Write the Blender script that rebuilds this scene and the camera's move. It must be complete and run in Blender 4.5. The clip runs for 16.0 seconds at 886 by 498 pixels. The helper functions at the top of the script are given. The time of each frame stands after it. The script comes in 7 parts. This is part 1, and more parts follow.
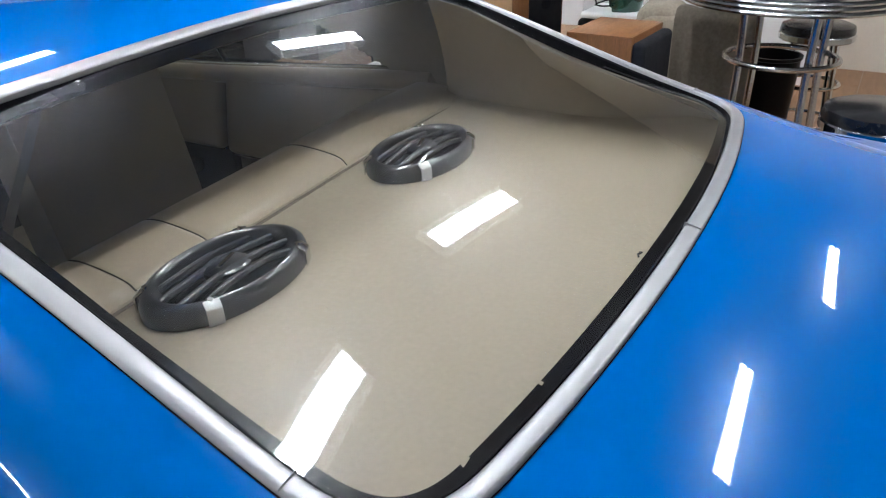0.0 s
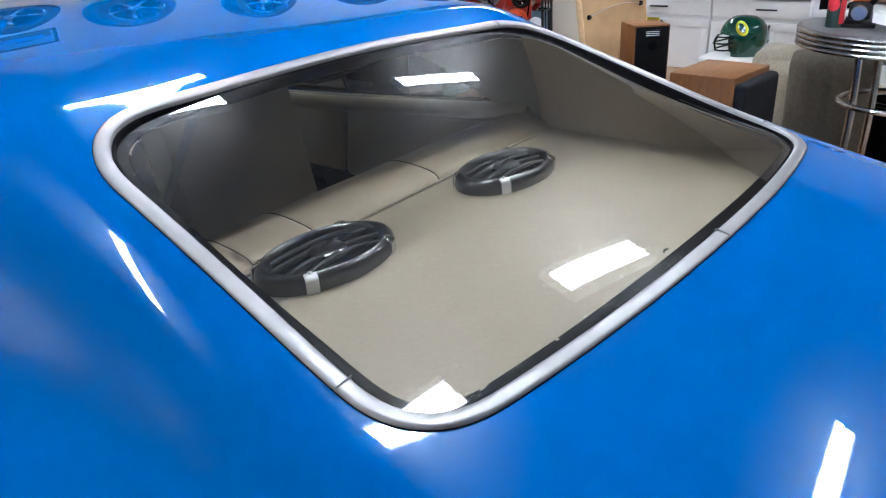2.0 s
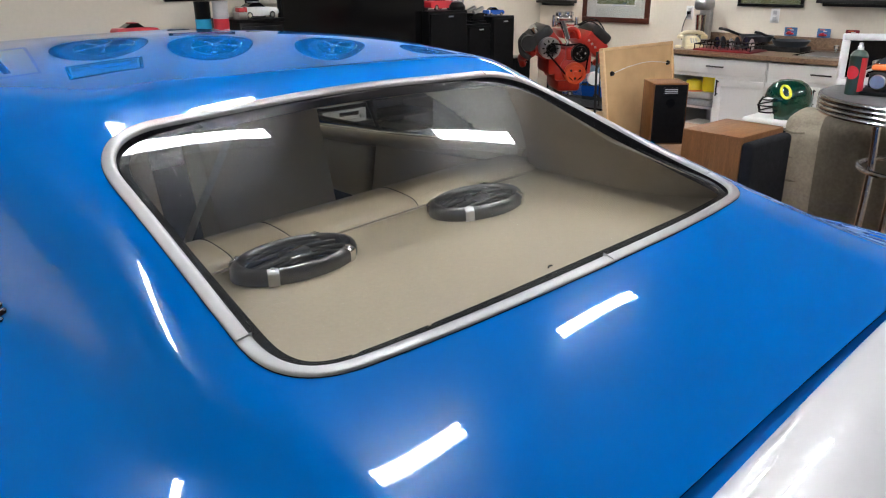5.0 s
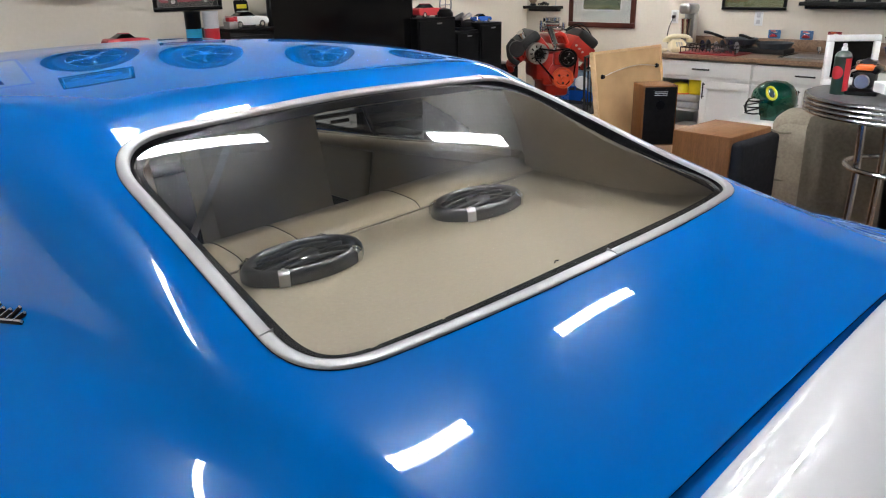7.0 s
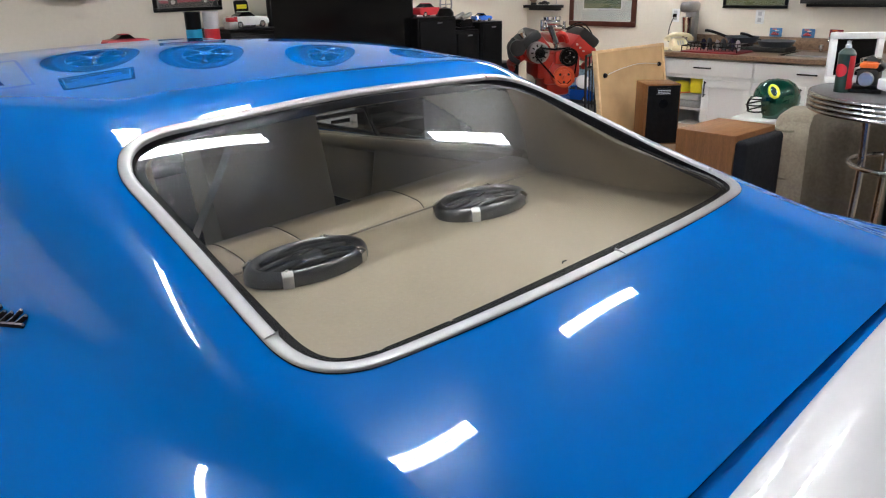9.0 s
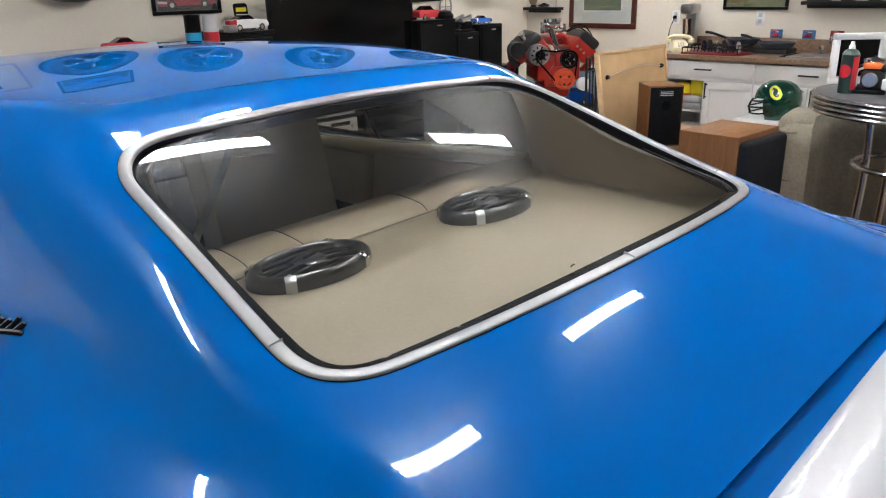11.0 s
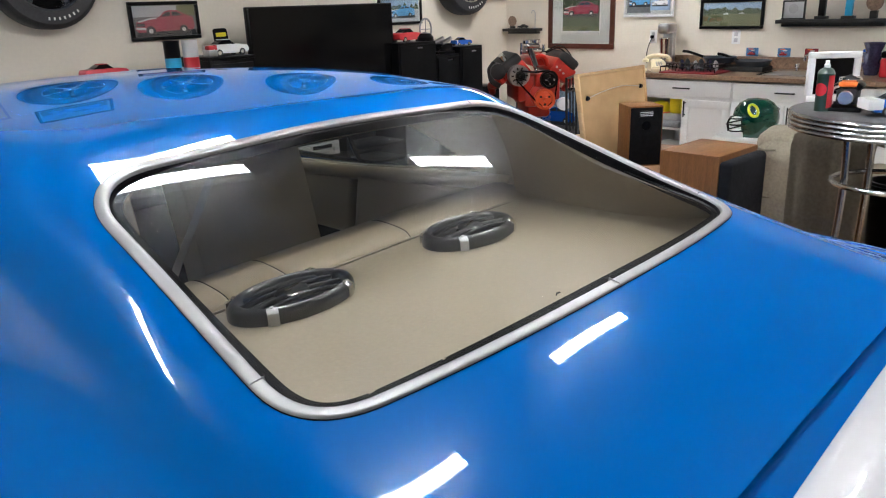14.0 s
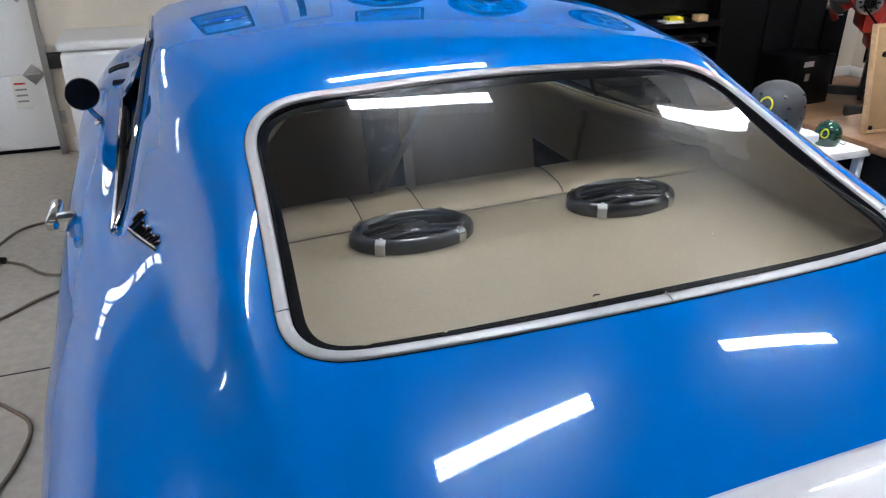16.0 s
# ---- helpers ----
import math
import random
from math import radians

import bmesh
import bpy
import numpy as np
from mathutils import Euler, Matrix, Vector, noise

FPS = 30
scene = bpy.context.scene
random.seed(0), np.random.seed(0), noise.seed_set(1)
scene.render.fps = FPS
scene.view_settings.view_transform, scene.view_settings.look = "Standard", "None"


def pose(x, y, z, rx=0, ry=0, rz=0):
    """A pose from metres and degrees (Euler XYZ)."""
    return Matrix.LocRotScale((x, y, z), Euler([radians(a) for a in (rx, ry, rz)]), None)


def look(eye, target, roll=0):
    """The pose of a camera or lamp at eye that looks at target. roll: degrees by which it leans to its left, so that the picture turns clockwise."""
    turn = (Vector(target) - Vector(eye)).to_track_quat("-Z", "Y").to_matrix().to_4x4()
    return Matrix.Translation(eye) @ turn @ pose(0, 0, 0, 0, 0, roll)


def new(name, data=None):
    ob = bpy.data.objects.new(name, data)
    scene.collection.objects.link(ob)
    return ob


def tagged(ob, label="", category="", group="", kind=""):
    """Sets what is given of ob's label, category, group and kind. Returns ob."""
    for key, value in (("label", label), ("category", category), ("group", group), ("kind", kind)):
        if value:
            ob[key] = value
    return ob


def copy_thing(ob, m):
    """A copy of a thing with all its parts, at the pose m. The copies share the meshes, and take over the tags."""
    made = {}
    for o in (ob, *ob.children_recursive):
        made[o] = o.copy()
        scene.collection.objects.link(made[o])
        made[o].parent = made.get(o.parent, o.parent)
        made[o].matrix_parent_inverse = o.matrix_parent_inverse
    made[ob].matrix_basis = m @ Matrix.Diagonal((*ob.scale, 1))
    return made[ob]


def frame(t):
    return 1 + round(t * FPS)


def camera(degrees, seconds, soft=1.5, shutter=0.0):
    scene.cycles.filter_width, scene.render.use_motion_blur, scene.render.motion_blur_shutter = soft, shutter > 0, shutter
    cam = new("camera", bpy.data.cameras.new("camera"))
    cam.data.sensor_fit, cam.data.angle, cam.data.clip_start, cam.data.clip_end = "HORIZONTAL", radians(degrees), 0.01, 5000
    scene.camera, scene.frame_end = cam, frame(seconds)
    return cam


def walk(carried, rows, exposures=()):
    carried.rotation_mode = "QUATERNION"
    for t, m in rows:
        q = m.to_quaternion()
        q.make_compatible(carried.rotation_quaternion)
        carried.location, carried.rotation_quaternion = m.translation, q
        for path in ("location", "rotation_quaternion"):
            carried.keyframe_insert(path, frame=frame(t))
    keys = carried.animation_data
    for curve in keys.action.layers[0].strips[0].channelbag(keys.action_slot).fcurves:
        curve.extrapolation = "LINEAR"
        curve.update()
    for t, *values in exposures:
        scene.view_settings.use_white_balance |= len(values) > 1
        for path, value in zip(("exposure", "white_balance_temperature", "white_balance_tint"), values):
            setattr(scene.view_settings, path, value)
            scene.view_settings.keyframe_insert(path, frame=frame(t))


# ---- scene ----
cam = camera(61.32, 16.0, 1.15)
PATH = [
    (0, (-0.8943, -0.6982, 1.5131), (0.5587, 0.1590, 0.6392), -1.48),
    (0.5, (-0.9272, -0.8478, 1.5247), (0.4158, 0.2052, 0.6894), -2.17),
    (1, (-0.9868, -0.8543, 1.5049), (0.3120, 0.2550, 0.6727), -3.71),
    (1.5, (-0.9976, -0.8513, 1.5084), (0.2714, 0.2979, 0.6843), -3.74),
    (2, (-1.0030, -0.8667, 1.5224), (0.3172, 0.2628, 0.7534), -2.49),
    (2.5, (-1.0247, -0.8960, 1.5421), (0.3296, 0.2220, 0.8167), -2.08),
    (3, (-0.9989, -0.9828, 1.5298), (0.3486, 0.1568, 0.8257), -0.61),
    (3.5, (-0.9662, -1.1032, 1.5272), (0.3014, 0.1234, 0.8211), 1.06),
    (4, (-0.9692, -1.1481, 1.5353), (0.2559, 0.1316, 0.8486), 0.09),
    (6.5, (-1.0521, -1.1839, 1.5436), (0.1922, 0.1005, 0.9016), -0.99),
    (7, (-1.0531, -1.1802, 1.5403), (0.2004, 0.0947, 0.8975), -1.02),
    (8, (-1.0527, -1.1749, 1.5423), (0.2130, 0.0875, 0.8987), -0.99),
    (8.5, (-1.0525, -1.1716, 1.5394), (0.2103, 0.0938, 0.8960), -1.07),
    (9, (-1.0496, -1.1635, 1.5369), (0.2032, 0.1120, 0.8937), -1.26),
    (11.5, (-1.0366, -1.1361, 1.5315), (0.2205, 0.1382, 0.8946), -1.51),
    (12, (-1.0267, -1.1307, 1.5323), (0.2359, 0.1376, 0.8943), -1.47),
    (12.5, (-1.0249, -1.1254, 1.5296), (0.2482, 0.1368, 0.9002), -1.40),
    (13, (-1.0214, -1.1210, 1.5272), (0.2591, 0.1373, 0.9053), -1.24),
    (13.5, (-1.0209, -1.1224, 1.5336), (0.3005, 0.1180, 0.9632), -1.45),
    (13.7, (-1.0210, -1.1348, 1.5374), (0.3080, 0.1076, 0.9894), -1.99),
    (14, (-1.0291, -1.1294, 1.5430), (0.2669, 0.1277, 0.9514), -2.02),
    (14.5, (-1.0212, -1.1340, 1.5688), (0.0902, 0.2578, 0.9073), -5.21),
    (15, (-0.9725, -1.1612, 1.6140), (0.0848, 0.2811, 0.9720), -3.89),
    (15.5, (-0.8684, -1.2846, 1.6659), (-0.1870, 0.3216, 0.9139), -3.08),
    (16, (-0.7051, -1.3684, 1.6725), (-0.1165, 0.2399, 0.8497), 0.10),
]
walk(cam, [(t, look(eye, target, roll)) for t, eye, target, roll in PATH],
     [(0, 0.06, 5850, 10), (1, 0.04, 5600, 10), (3, 0.04, 5650, 10), (4, 0.0, 6200, 10), (6.5, 0.0, 6250, 10), (14, 0.0, 6200, 10), (15, 0.01, 5900, 10), (16, -0.11, 5850, 10)])

# ---- light ----
world = bpy.data.worlds.new("world")
scene.world = world
world.use_nodes = True
sky = world.node_tree.nodes.new("ShaderNodeTexSky")
sky.sky_type, sky.sun_disc, sky.sun_elevation, sky.sun_rotation = "NISHITA", False, radians(40), radians(150)
world.node_tree.links.new(sky.outputs[0], world.node_tree.nodes["Background"].inputs[0])
world.node_tree.nodes["Background"].inputs[1].default_value = 0.15
LAMP_POWER = 172.0

FRONT, RIGHT, LEFT, BACK, CEIL = 4.3, 5.7, -6.7, -5.6, 2.75

# ---- materials ----


def material(name, color, rough=0.5, metal=0.0, coat=0.0, coat_rough=0.03, vary=0.12, scale=8.0, bump=0.0, bump_scale=120.0,
             fine=60.0, second=None, mix_scale=None, stretch=(1, 1, 1), spec=0.5):
    """A principled material with colour variation at two scales and a fine relief."""
    m = bpy.data.materials.new(name)
    m.use_nodes = True
    nt = m.node_tree
    n, l = nt.nodes, nt.links
    b = n["Principled BSDF"]
    b.inputs["Roughness"].default_value = rough
    b.inputs["Metallic"].default_value = metal
    b.inputs["Coat Weight"].default_value = coat
    b.inputs["Coat Roughness"].default_value = coat_rough
    b.inputs["Specular IOR Level"].default_value = spec
    co = n.new("ShaderNodeTexCoord")
    mp = n.new("ShaderNodeMapping")
    mp.inputs["Scale"].default_value = stretch
    l.new(co.outputs["Object"], mp.inputs[0])
    big = n.new("ShaderNodeTexNoise")
    big.inputs["Scale"].default_value = scale
    big.inputs["Detail"].default_value = 4
    l.new(mp.outputs[0], big.inputs["Vector"])
    small = n.new("ShaderNodeTexNoise")
    small.inputs["Scale"].default_value = fine
    small.inputs["Detail"].default_value = 6
    l.new(mp.outputs[0], small.inputs["Vector"])
    add = n.new("ShaderNodeMath")
    add.operation = "ADD"
    l.new(big.outputs[0], add.inputs[0])
    l.new(small.outputs[0], add.inputs[1])
    ramp = n.new("ShaderNodeMapRange")
    ramp.inputs[1].default_value, ramp.inputs[2].default_value = 0.6, 1.4
    l.new(add.outputs[0], ramp.inputs[0])
    mix = n.new("ShaderNodeMix")
    mix.data_type = "RGBA"
    l.new(ramp.outputs[0], mix.inputs[0])
    other = second or tuple(c * (1 - vary) for c in color)
    mix.inputs[6].default_value = (*[c * (1 + vary * 0.5) for c in color], 1)
    mix.inputs[7].default_value = (*other, 1)
    l.new(mix.outputs[2], b.inputs["Base Color"])
    if rough > 0.02 and metal < 1.5:
        rr = n.new("ShaderNodeMapRange")
        rr.inputs[3].default_value, rr.inputs[4].default_value = rough * 0.85, min(1, rough * 1.15)
        l.new(small.outputs[0], rr.inputs[0])
        l.new(rr.outputs[0], b.inputs["Roughness"])
    if bump:
        bn = n.new("ShaderNodeTexNoise")
        bn.inputs["Scale"].default_value = bump_scale
        bn.inputs["Detail"].default_value = 3
        l.new(mp.outputs[0], bn.inputs["Vector"])
        bp = n.new("ShaderNodeBump")
        bp.inputs["Strength"].default_value = bump
        bp.inputs["Distance"].default_value = 0.002
        l.new(bn.outputs[0], bp.inputs["Height"])
        l.new(bp.outputs[0], b.inputs["Normal"])
    return m


def wood(name, light, dark, scale=4.0, rough=0.45, axis=(1, 12, 12)):
    """Streaked grain along one axis."""
    return material(name, light, rough, second=dark, scale=scale, fine=scale * 9, stretch=axis, bump=0.15, bump_scale=60, spec=0.25)


def glowing(name, color, strength):
    m = bpy.data.materials.new(name)
    m.use_nodes = True
    b = m.node_tree.nodes["Principled BSDF"]
    b.inputs["Base Color"].default_value = (0.9, 0.9, 0.9, 1)
    b.inputs["Emission Color"].default_value = (*color, 1)
    b.inputs["Emission Strength"].default_value = strength
    return m


def pane(name, tint=(0.93, 0.95, 0.94), ior=1.5, haze=0.0):
    """Thin glass: clear with a mirror gloss by Fresnel."""
    m = bpy.data.materials.new(name)
    m.use_nodes = True
    nt = m.node_tree
    nt.nodes.remove(nt.nodes["Principled BSDF"])
    out = nt.nodes["Material Output"]
    tr, gl, lw, po, fr, mx = (nt.nodes.new(k) for k in ("ShaderNodeBsdfTransparent", "ShaderNodeBsdfGlossy", "ShaderNodeLayerWeight", "ShaderNodeMath", "ShaderNodeMapRange", "ShaderNodeMixShader"))
    tr.inputs[0].default_value = (*tint, 1)
    gl.inputs["Roughness"].default_value = 0.012
    lw.inputs[0].default_value = 0.5
    po.operation = "POWER"
    po.inputs[1].default_value = 5.0
    fr.inputs[3].default_value, fr.inputs[4].default_value = 2 * ((ior - 1) / (ior + 1)) ** 2, 1.0
    nt.links.new(lw.outputs["Facing"], po.inputs[0])
    nt.links.new(po.outputs[0], fr.inputs[0])
    nt.links.new(fr.outputs[0], mx.inputs[0])
    nt.links.new(tr.outputs[0], mx.inputs[1])
    if haze:  # a thin film of dust spreads part of the gloss
        soft_gl, film = nt.nodes.new("ShaderNodeBsdfGlossy"), nt.nodes.new("ShaderNodeMixShader")
        soft_gl.inputs["Roughness"].default_value = 0.27
        film.inputs[0].default_value = haze
        nt.links.new(gl.outputs[0], film.inputs[1])
        nt.links.new(soft_gl.outputs[0], film.inputs[2])
        nt.links.new(film.outputs[0], mx.inputs[2])
    else:
        nt.links.new(gl.outputs[0], mx.inputs[2])
    nt.links.new(mx.outputs[0], out.inputs[0])
    return m


M = dict(
    blue=material("blue_paint", (0.0, 0.104, 0.39), 0.3, 0.0, coat=1.0, coat_rough=0.012, vary=0.05, scale=2, fine=900, spec=0.0),
    white_paint=material("white_stripe", (0.52, 0.52, 0.54), 0.3, coat=0.8, vary=0.03),
    chrome=material("chrome", (0.72, 0.73, 0.74), 0.10, 1.0, vary=0.05),
    band_chrome=material("satin_chrome", (0.55, 0.55, 0.56), 0.24, 1.0, vary=0.06),
    plank=wood("floor_plank", (0.36, 0.21, 0.11), (0.22, 0.12, 0.06), 3, 0.4, (1.2, 10, 10)),
    satin=material("brushed_trim", (0.26, 0.26, 0.265), 0.44, 0.75, vary=0.03, scale=4, fine=30),
    rubber=material("rubber", (0.004, 0.004, 0.005), 0.6, vary=0.4, spec=0.02),
    tyre=material("tyre", (0.018, 0.018, 0.02), 0.6, vary=0.4, bump=0.3),
    black=material("black_plastic", (0.0035, 0.0035, 0.004), 0.3, vary=0.3, spec=0.14),
    black_matt=material("black_matt", (0.0045, 0.0045, 0.005), 0.7, vary=0.4, bump=0.2, spec=0.08),
    gloss_black=material("gloss_black", (0.004, 0.004, 0.0045), 0.12, vary=0.2, spec=0.16),
    grille=material("speaker_plastic", (0.006, 0.0065, 0.0075), 0.3, coat=1.0, coat_rough=0.02, vary=0.1),
    vinyl=material("tan_vinyl", (0.29, 0.235, 0.162), 0.42, vary=0.12, scale=3, fine=180, bump=0.25, bump_scale=700),
    shelf=material("tan_shelf", (0.27, 0.225, 0.158), 0.6, vary=0.1, scale=2.5, fine=140, bump=0.15, bump_scale=600),
    headliner=material("headliner", (0.36, 0.32, 0.245), 0.8, vary=0.08, bump=0.2, bump_scale=400),
    wall=material("wall_paint", (0.74, 0.675, 0.57), 0.75, vary=0.05, scale=1.5, fine=40, bump=0.25, bump_scale=90),
    ceiling=material("ceiling_paint", (0.17, 0.175, 0.185), 0.85, vary=0.04, scale=1.5, fine=40, bump=0.3, bump_scale=60),
    concrete=material("concrete", (0.48, 0.43, 0.355), 0.6, second=(0.34, 0.30, 0.245), scale=1.3, fine=24, bump=0.3, bump_scale=80),
    white=material("white_lacquer", (0.78, 0.78, 0.77), 0.35, vary=0.04, scale=3),
    door_white=material("door_white", (0.76, 0.77, 0.78), 0.45, vary=0.05, scale=2, bump=0.2, bump_scale=300),
    counter=material("speckled_laminate", (0.33, 0.22, 0.14), 0.3, second=(0.10, 0.06, 0.04), scale=60, fine=240),
    walnut=wood("walnut_veneer", (0.185, 0.080, 0.025), (0.085, 0.033, 0.010), 5, 0.5, (14, 14, 1.2)),
    walnut_top=wood("walnut_veneer_top", (0.20, 0.092, 0.033), (0.10, 0.043, 0.015), 5, 0.5, (1.2, 14, 14)),
    pine=wood("plywood", (0.58, 0.40, 0.22), (0.42, 0.26, 0.12), 3, 0.6, (6, 0.8, 3)),
    table_wood=wood("table_wood", (0.26, 0.15, 0.08), (0.14, 0.07, 0.035), 4, 0.4, (1.5, 10, 10)),
    suede=material("brown_suede", (0.31, 0.27, 0.205), 0.9, second=(0.21, 0.18, 0.134), scale=7, fine=70, bump=0.4, bump_scale=200),
    engine_red=material("engine_orange", (0.38, 0.014, 0.006), 0.35, coat=0.3, vary=0.25, scale=14, bump=0.3, bump_scale=60),
    engine_orange=material("damper_orange", (0.70, 0.09, 0.025), 0.4, vary=0.15),
    glass_print=material("print_glass", (0.02, 0.025, 0.03), 0.4, vary=0.4, scale=40),
    glint_print=material("print_glint", (0.72, 0.72, 0.70), 0.5, vary=0.3, scale=60),
    jar_blue=material("jar_blue", (0.06, 0.06, 0.12), 0.2, vary=0.4, scale=30, coat=0.5),
    green=material("helmet_green", (0.0, 0.045, 0.028), 0.18, coat=1.0, vary=0.1),
    yellow=material("yellow", (0.85, 0.72, 0.02), 0.4, vary=0.08),
    red=material("red", (0.55, 0.02, 0.03), 0.35, coat=0.4, vary=0.15),
    orange=material("orange", (0.85, 0.18, 0.03), 0.4, vary=0.15),
    cream=material("cream", (0.78, 0.68, 0.45), 0.35, vary=0.05),
    steel=material("steel", (0.45, 0.45, 0.46), 0.3, 1.0, vary=0.15),
    iron=material("dark_iron", (0.016, 0.016, 0.016), 0.5, vary=0.3, spec=0.3),
    mahogany=wood("mahogany", (0.10, 0.03, 0.018), (0.05, 0.014, 0.01), 6, 0.3, (3, 3, 3)),
    mat_board=material("mat_board", (0.62, 0.62, 0.58), 0.8, vary=0.05),
    paper=material("paper", (0.75, 0.74, 0.70), 0.8, vary=0.05),
    sky_print=material("sky_print", (0.32, 0.45, 0.62), 0.5, vary=0.3, scale=20),
    grass_print=material("grass_print", (0.20, 0.19, 0.08), 0.5, second=(0.07, 0.10, 0.04), scale=24, fine=120),
    tree_print=material("tree_print", (0.06, 0.09, 0.04), 0.5, vary=0.6, scale=40),
    road_print=material("road_print", (0.16, 0.16, 0.16), 0.5, vary=0.3, scale=20),
    car_pink=material("print_pink", (0.42, 0.05, 0.085), 0.5, vary=0.3, scale=30),
    car_blue=material("print_blue", (0.10, 0.36, 0.68), 0.5, vary=0.3, scale=30),
    toy_blue=material("toy_blue", (0.02, 0.12, 0.55), 0.2, coat=1, vary=0.1),
    card_blue=material("card_print", (0.03, 0.12, 0.34), 0.45, second=(0.10, 0.26, 0.50), scale=40, fine=160),
    cyan=material("cyan", (0.02, 0.35, 0.6), 0.4, vary=0.1),
    can_green=material("can_green", (0.012, 0.034, 0.026), 0.3, vary=0.1),
    clip_grey=material("clip_metal", (0.52, 0.52, 0.53), 0.35, 0.4, vary=0.06),
    grey=material("grey_plastic", (0.25, 0.25, 0.26), 0.5, vary=0.15),
    light_grey=material("light_grey", (0.5, 0.5, 0.51), 0.5, vary=0.1),
    cloth_grey=material("folded_cloth", (0.33, 0.34, 0.36), 0.95, vary=0.35, scale=12, bump=0.5),
    cord=material("extension_cord", (0.16, 0.12, 0.08), 0.6, vary=0.3),
    carpet=material("rug", (0.30, 0.18, 0.10), 0.9, vary=0.3, bump=0.5),
    tube=glowing("lamp_tube", (1.0, 0.98, 0.95), LAMP_POWER * 1.3),
    diffuser=glowing("lamp_diffuser", (1.0, 0.98, 0.96), LAMP_POWER * 0.12),
    daylight=glowing("daylight", (0.93, 0.97, 1.0), 7.0),
    housing=material("lamp_housing", (0.8, 0.8, 0.8), 0.4, vary=0.03),
    kraft=material("kraft_paper", (0.40, 0.255, 0.12), 0.75, vary=0.2, scale=3, fine=12, bump=0.3, bump_scale=14),
    strap=material("belt_webbing", (0.30, 0.28, 0.24), 0.8, vary=0.1, bump=0.3, bump_scale=500),
    seam=material("dark_seam", (0.03, 0.024, 0.017), 0.8, vary=0.2),
    pan_blue=material("pan_enamel", (0.035, 0.045, 0.058), 0.35, vary=0.2, scale=20),
    welt=material("brown_welt", (0.11, 0.085, 0.058), 0.7, vary=0.3),
    glass=pane("rear_glass", (0.86, 0.87, 0.84), 1.52, 0.14),
    side_glass=pane("side_glass", (0.68, 0.70, 0.66)),
    screen_glass=pane("screen_glass", (0.76, 0.79, 0.76)),
    clear=pane("clear_glass", (0.95, 0.96, 0.96)),
    red_dark=material("dark_red", (0.22, 0.008, 0.015), 0.4, vary=0.2),
    grille_cloth=material("grille_cloth", (0.012, 0.0125, 0.015), 0.8, vary=0.2, bump=0.5, bump_scale=500, spec=0.1),
    suede_dark=material("dark_suede", (0.20, 0.172, 0.13), 0.9, second=(0.13, 0.11, 0.082), scale=5, fine=60, bump=0.4, bump_scale=200),
    grey_top=material("grey_laminate", (0.07, 0.07, 0.075), 0.35, vary=0.2, scale=10),
    gloss_vinyl=material("black_vinyl", (0.014, 0.014, 0.015), 0.2, vary=0.2, bump=0.1, bump_scale=300),
    helmet_grey=material("matt_grey_shell", (0.045, 0.046, 0.048), 0.7, vary=0.15),
    dark_cloth=material("dark_cloth", (0.05, 0.045, 0.04), 0.95, vary=0.3, bump=0.4),
)

# fine polishing marks in the lacquer spread a little of each highlight
blue_nodes, blue_links = M["blue"].node_tree.nodes, M["blue"].node_tree.links
marks, lacquer = blue_nodes.new("ShaderNodeBsdfGlossy"), blue_nodes.new("ShaderNodeMixShader")
marks.inputs["Roughness"].default_value = 0.21
marks.inputs["Color"].default_value = (0.75, 0.88, 1.0, 1)
lacquer.inputs[0].default_value = 0.008
blue_links.new(blue_nodes["Principled BSDF"].outputs[0], lacquer.inputs[1])
blue_links.new(marks.outputs[0], lacquer.inputs[2])
blue_links.new(lacquer.outputs[0], blue_nodes["Material Output"].inputs[0])

# ---- mesh helpers ----


def finish(bm, angle=35):
    me = bpy.data.meshes.new("mesh")
    bmesh.ops.recalc_face_normals(bm, faces=bm.faces)
    bm.to_mesh(me)
    bm.free()
    for p in me.polygons:
        p.use_smooth = True
    me.set_sharp_from_angle(angle=radians(angle))
    return me


def part(name, bm, mat, parent=None, label="", angle=35):
    """Links a bmesh as one mesh object, under a thing or a part."""
    me = finish(bm, angle)
    me.materials.append(M[mat] if isinstance(mat, str) else mat)
    ob = new(name, me)
    if parent:
        ob.parent = parent
    if label:
        ob["label"] = label
    return ob


def thing(name, label, category, at=(0, 0, 0), rz=0, group="", kind=""):
    ob = new(name)
    ob.empty_display_size = 0.1
    ob.matrix_basis = pose(*at, 0, 0, rz)
    return tagged(ob, label, category, group, kind)


def solo(name, bm, mat, label, category, group="", kind="", angle=35):
    """A thing that is one mesh."""
    return tagged(part(name, bm, mat, None, "", angle), label, category, group, kind)


def B(*items):
    """A bmesh out of shapes, each a function call that adds to it."""
    bm = bmesh.new()
    for f, *a in items:
        f(bm, *a)
    return bm


def box(bm, c, s, bevel=0.004, m=None, seg=2):
    r = bmesh.ops.create_cube(bm, size=1)
    vs = r["verts"]
    for v in vs:
        v.co = Vector((v.co.x * s[0], v.co.y * s[1], v.co.z * s[2]))
    if bevel:
        es = list({e for v in vs for e in v.link_edges})
        r2 = bmesh.ops.bevel(bm, geom=es, offset=min(bevel, min(s) * 0.45), segments=seg, profile=0.5, affect="EDGES")
        vs = list({v for f in r2["faces"] for v in f.verts} | {v for v in vs if v.is_valid})
    for v in vs:
        v.co = (m @ v.co if m else v.co) + Vector(c)
    return vs


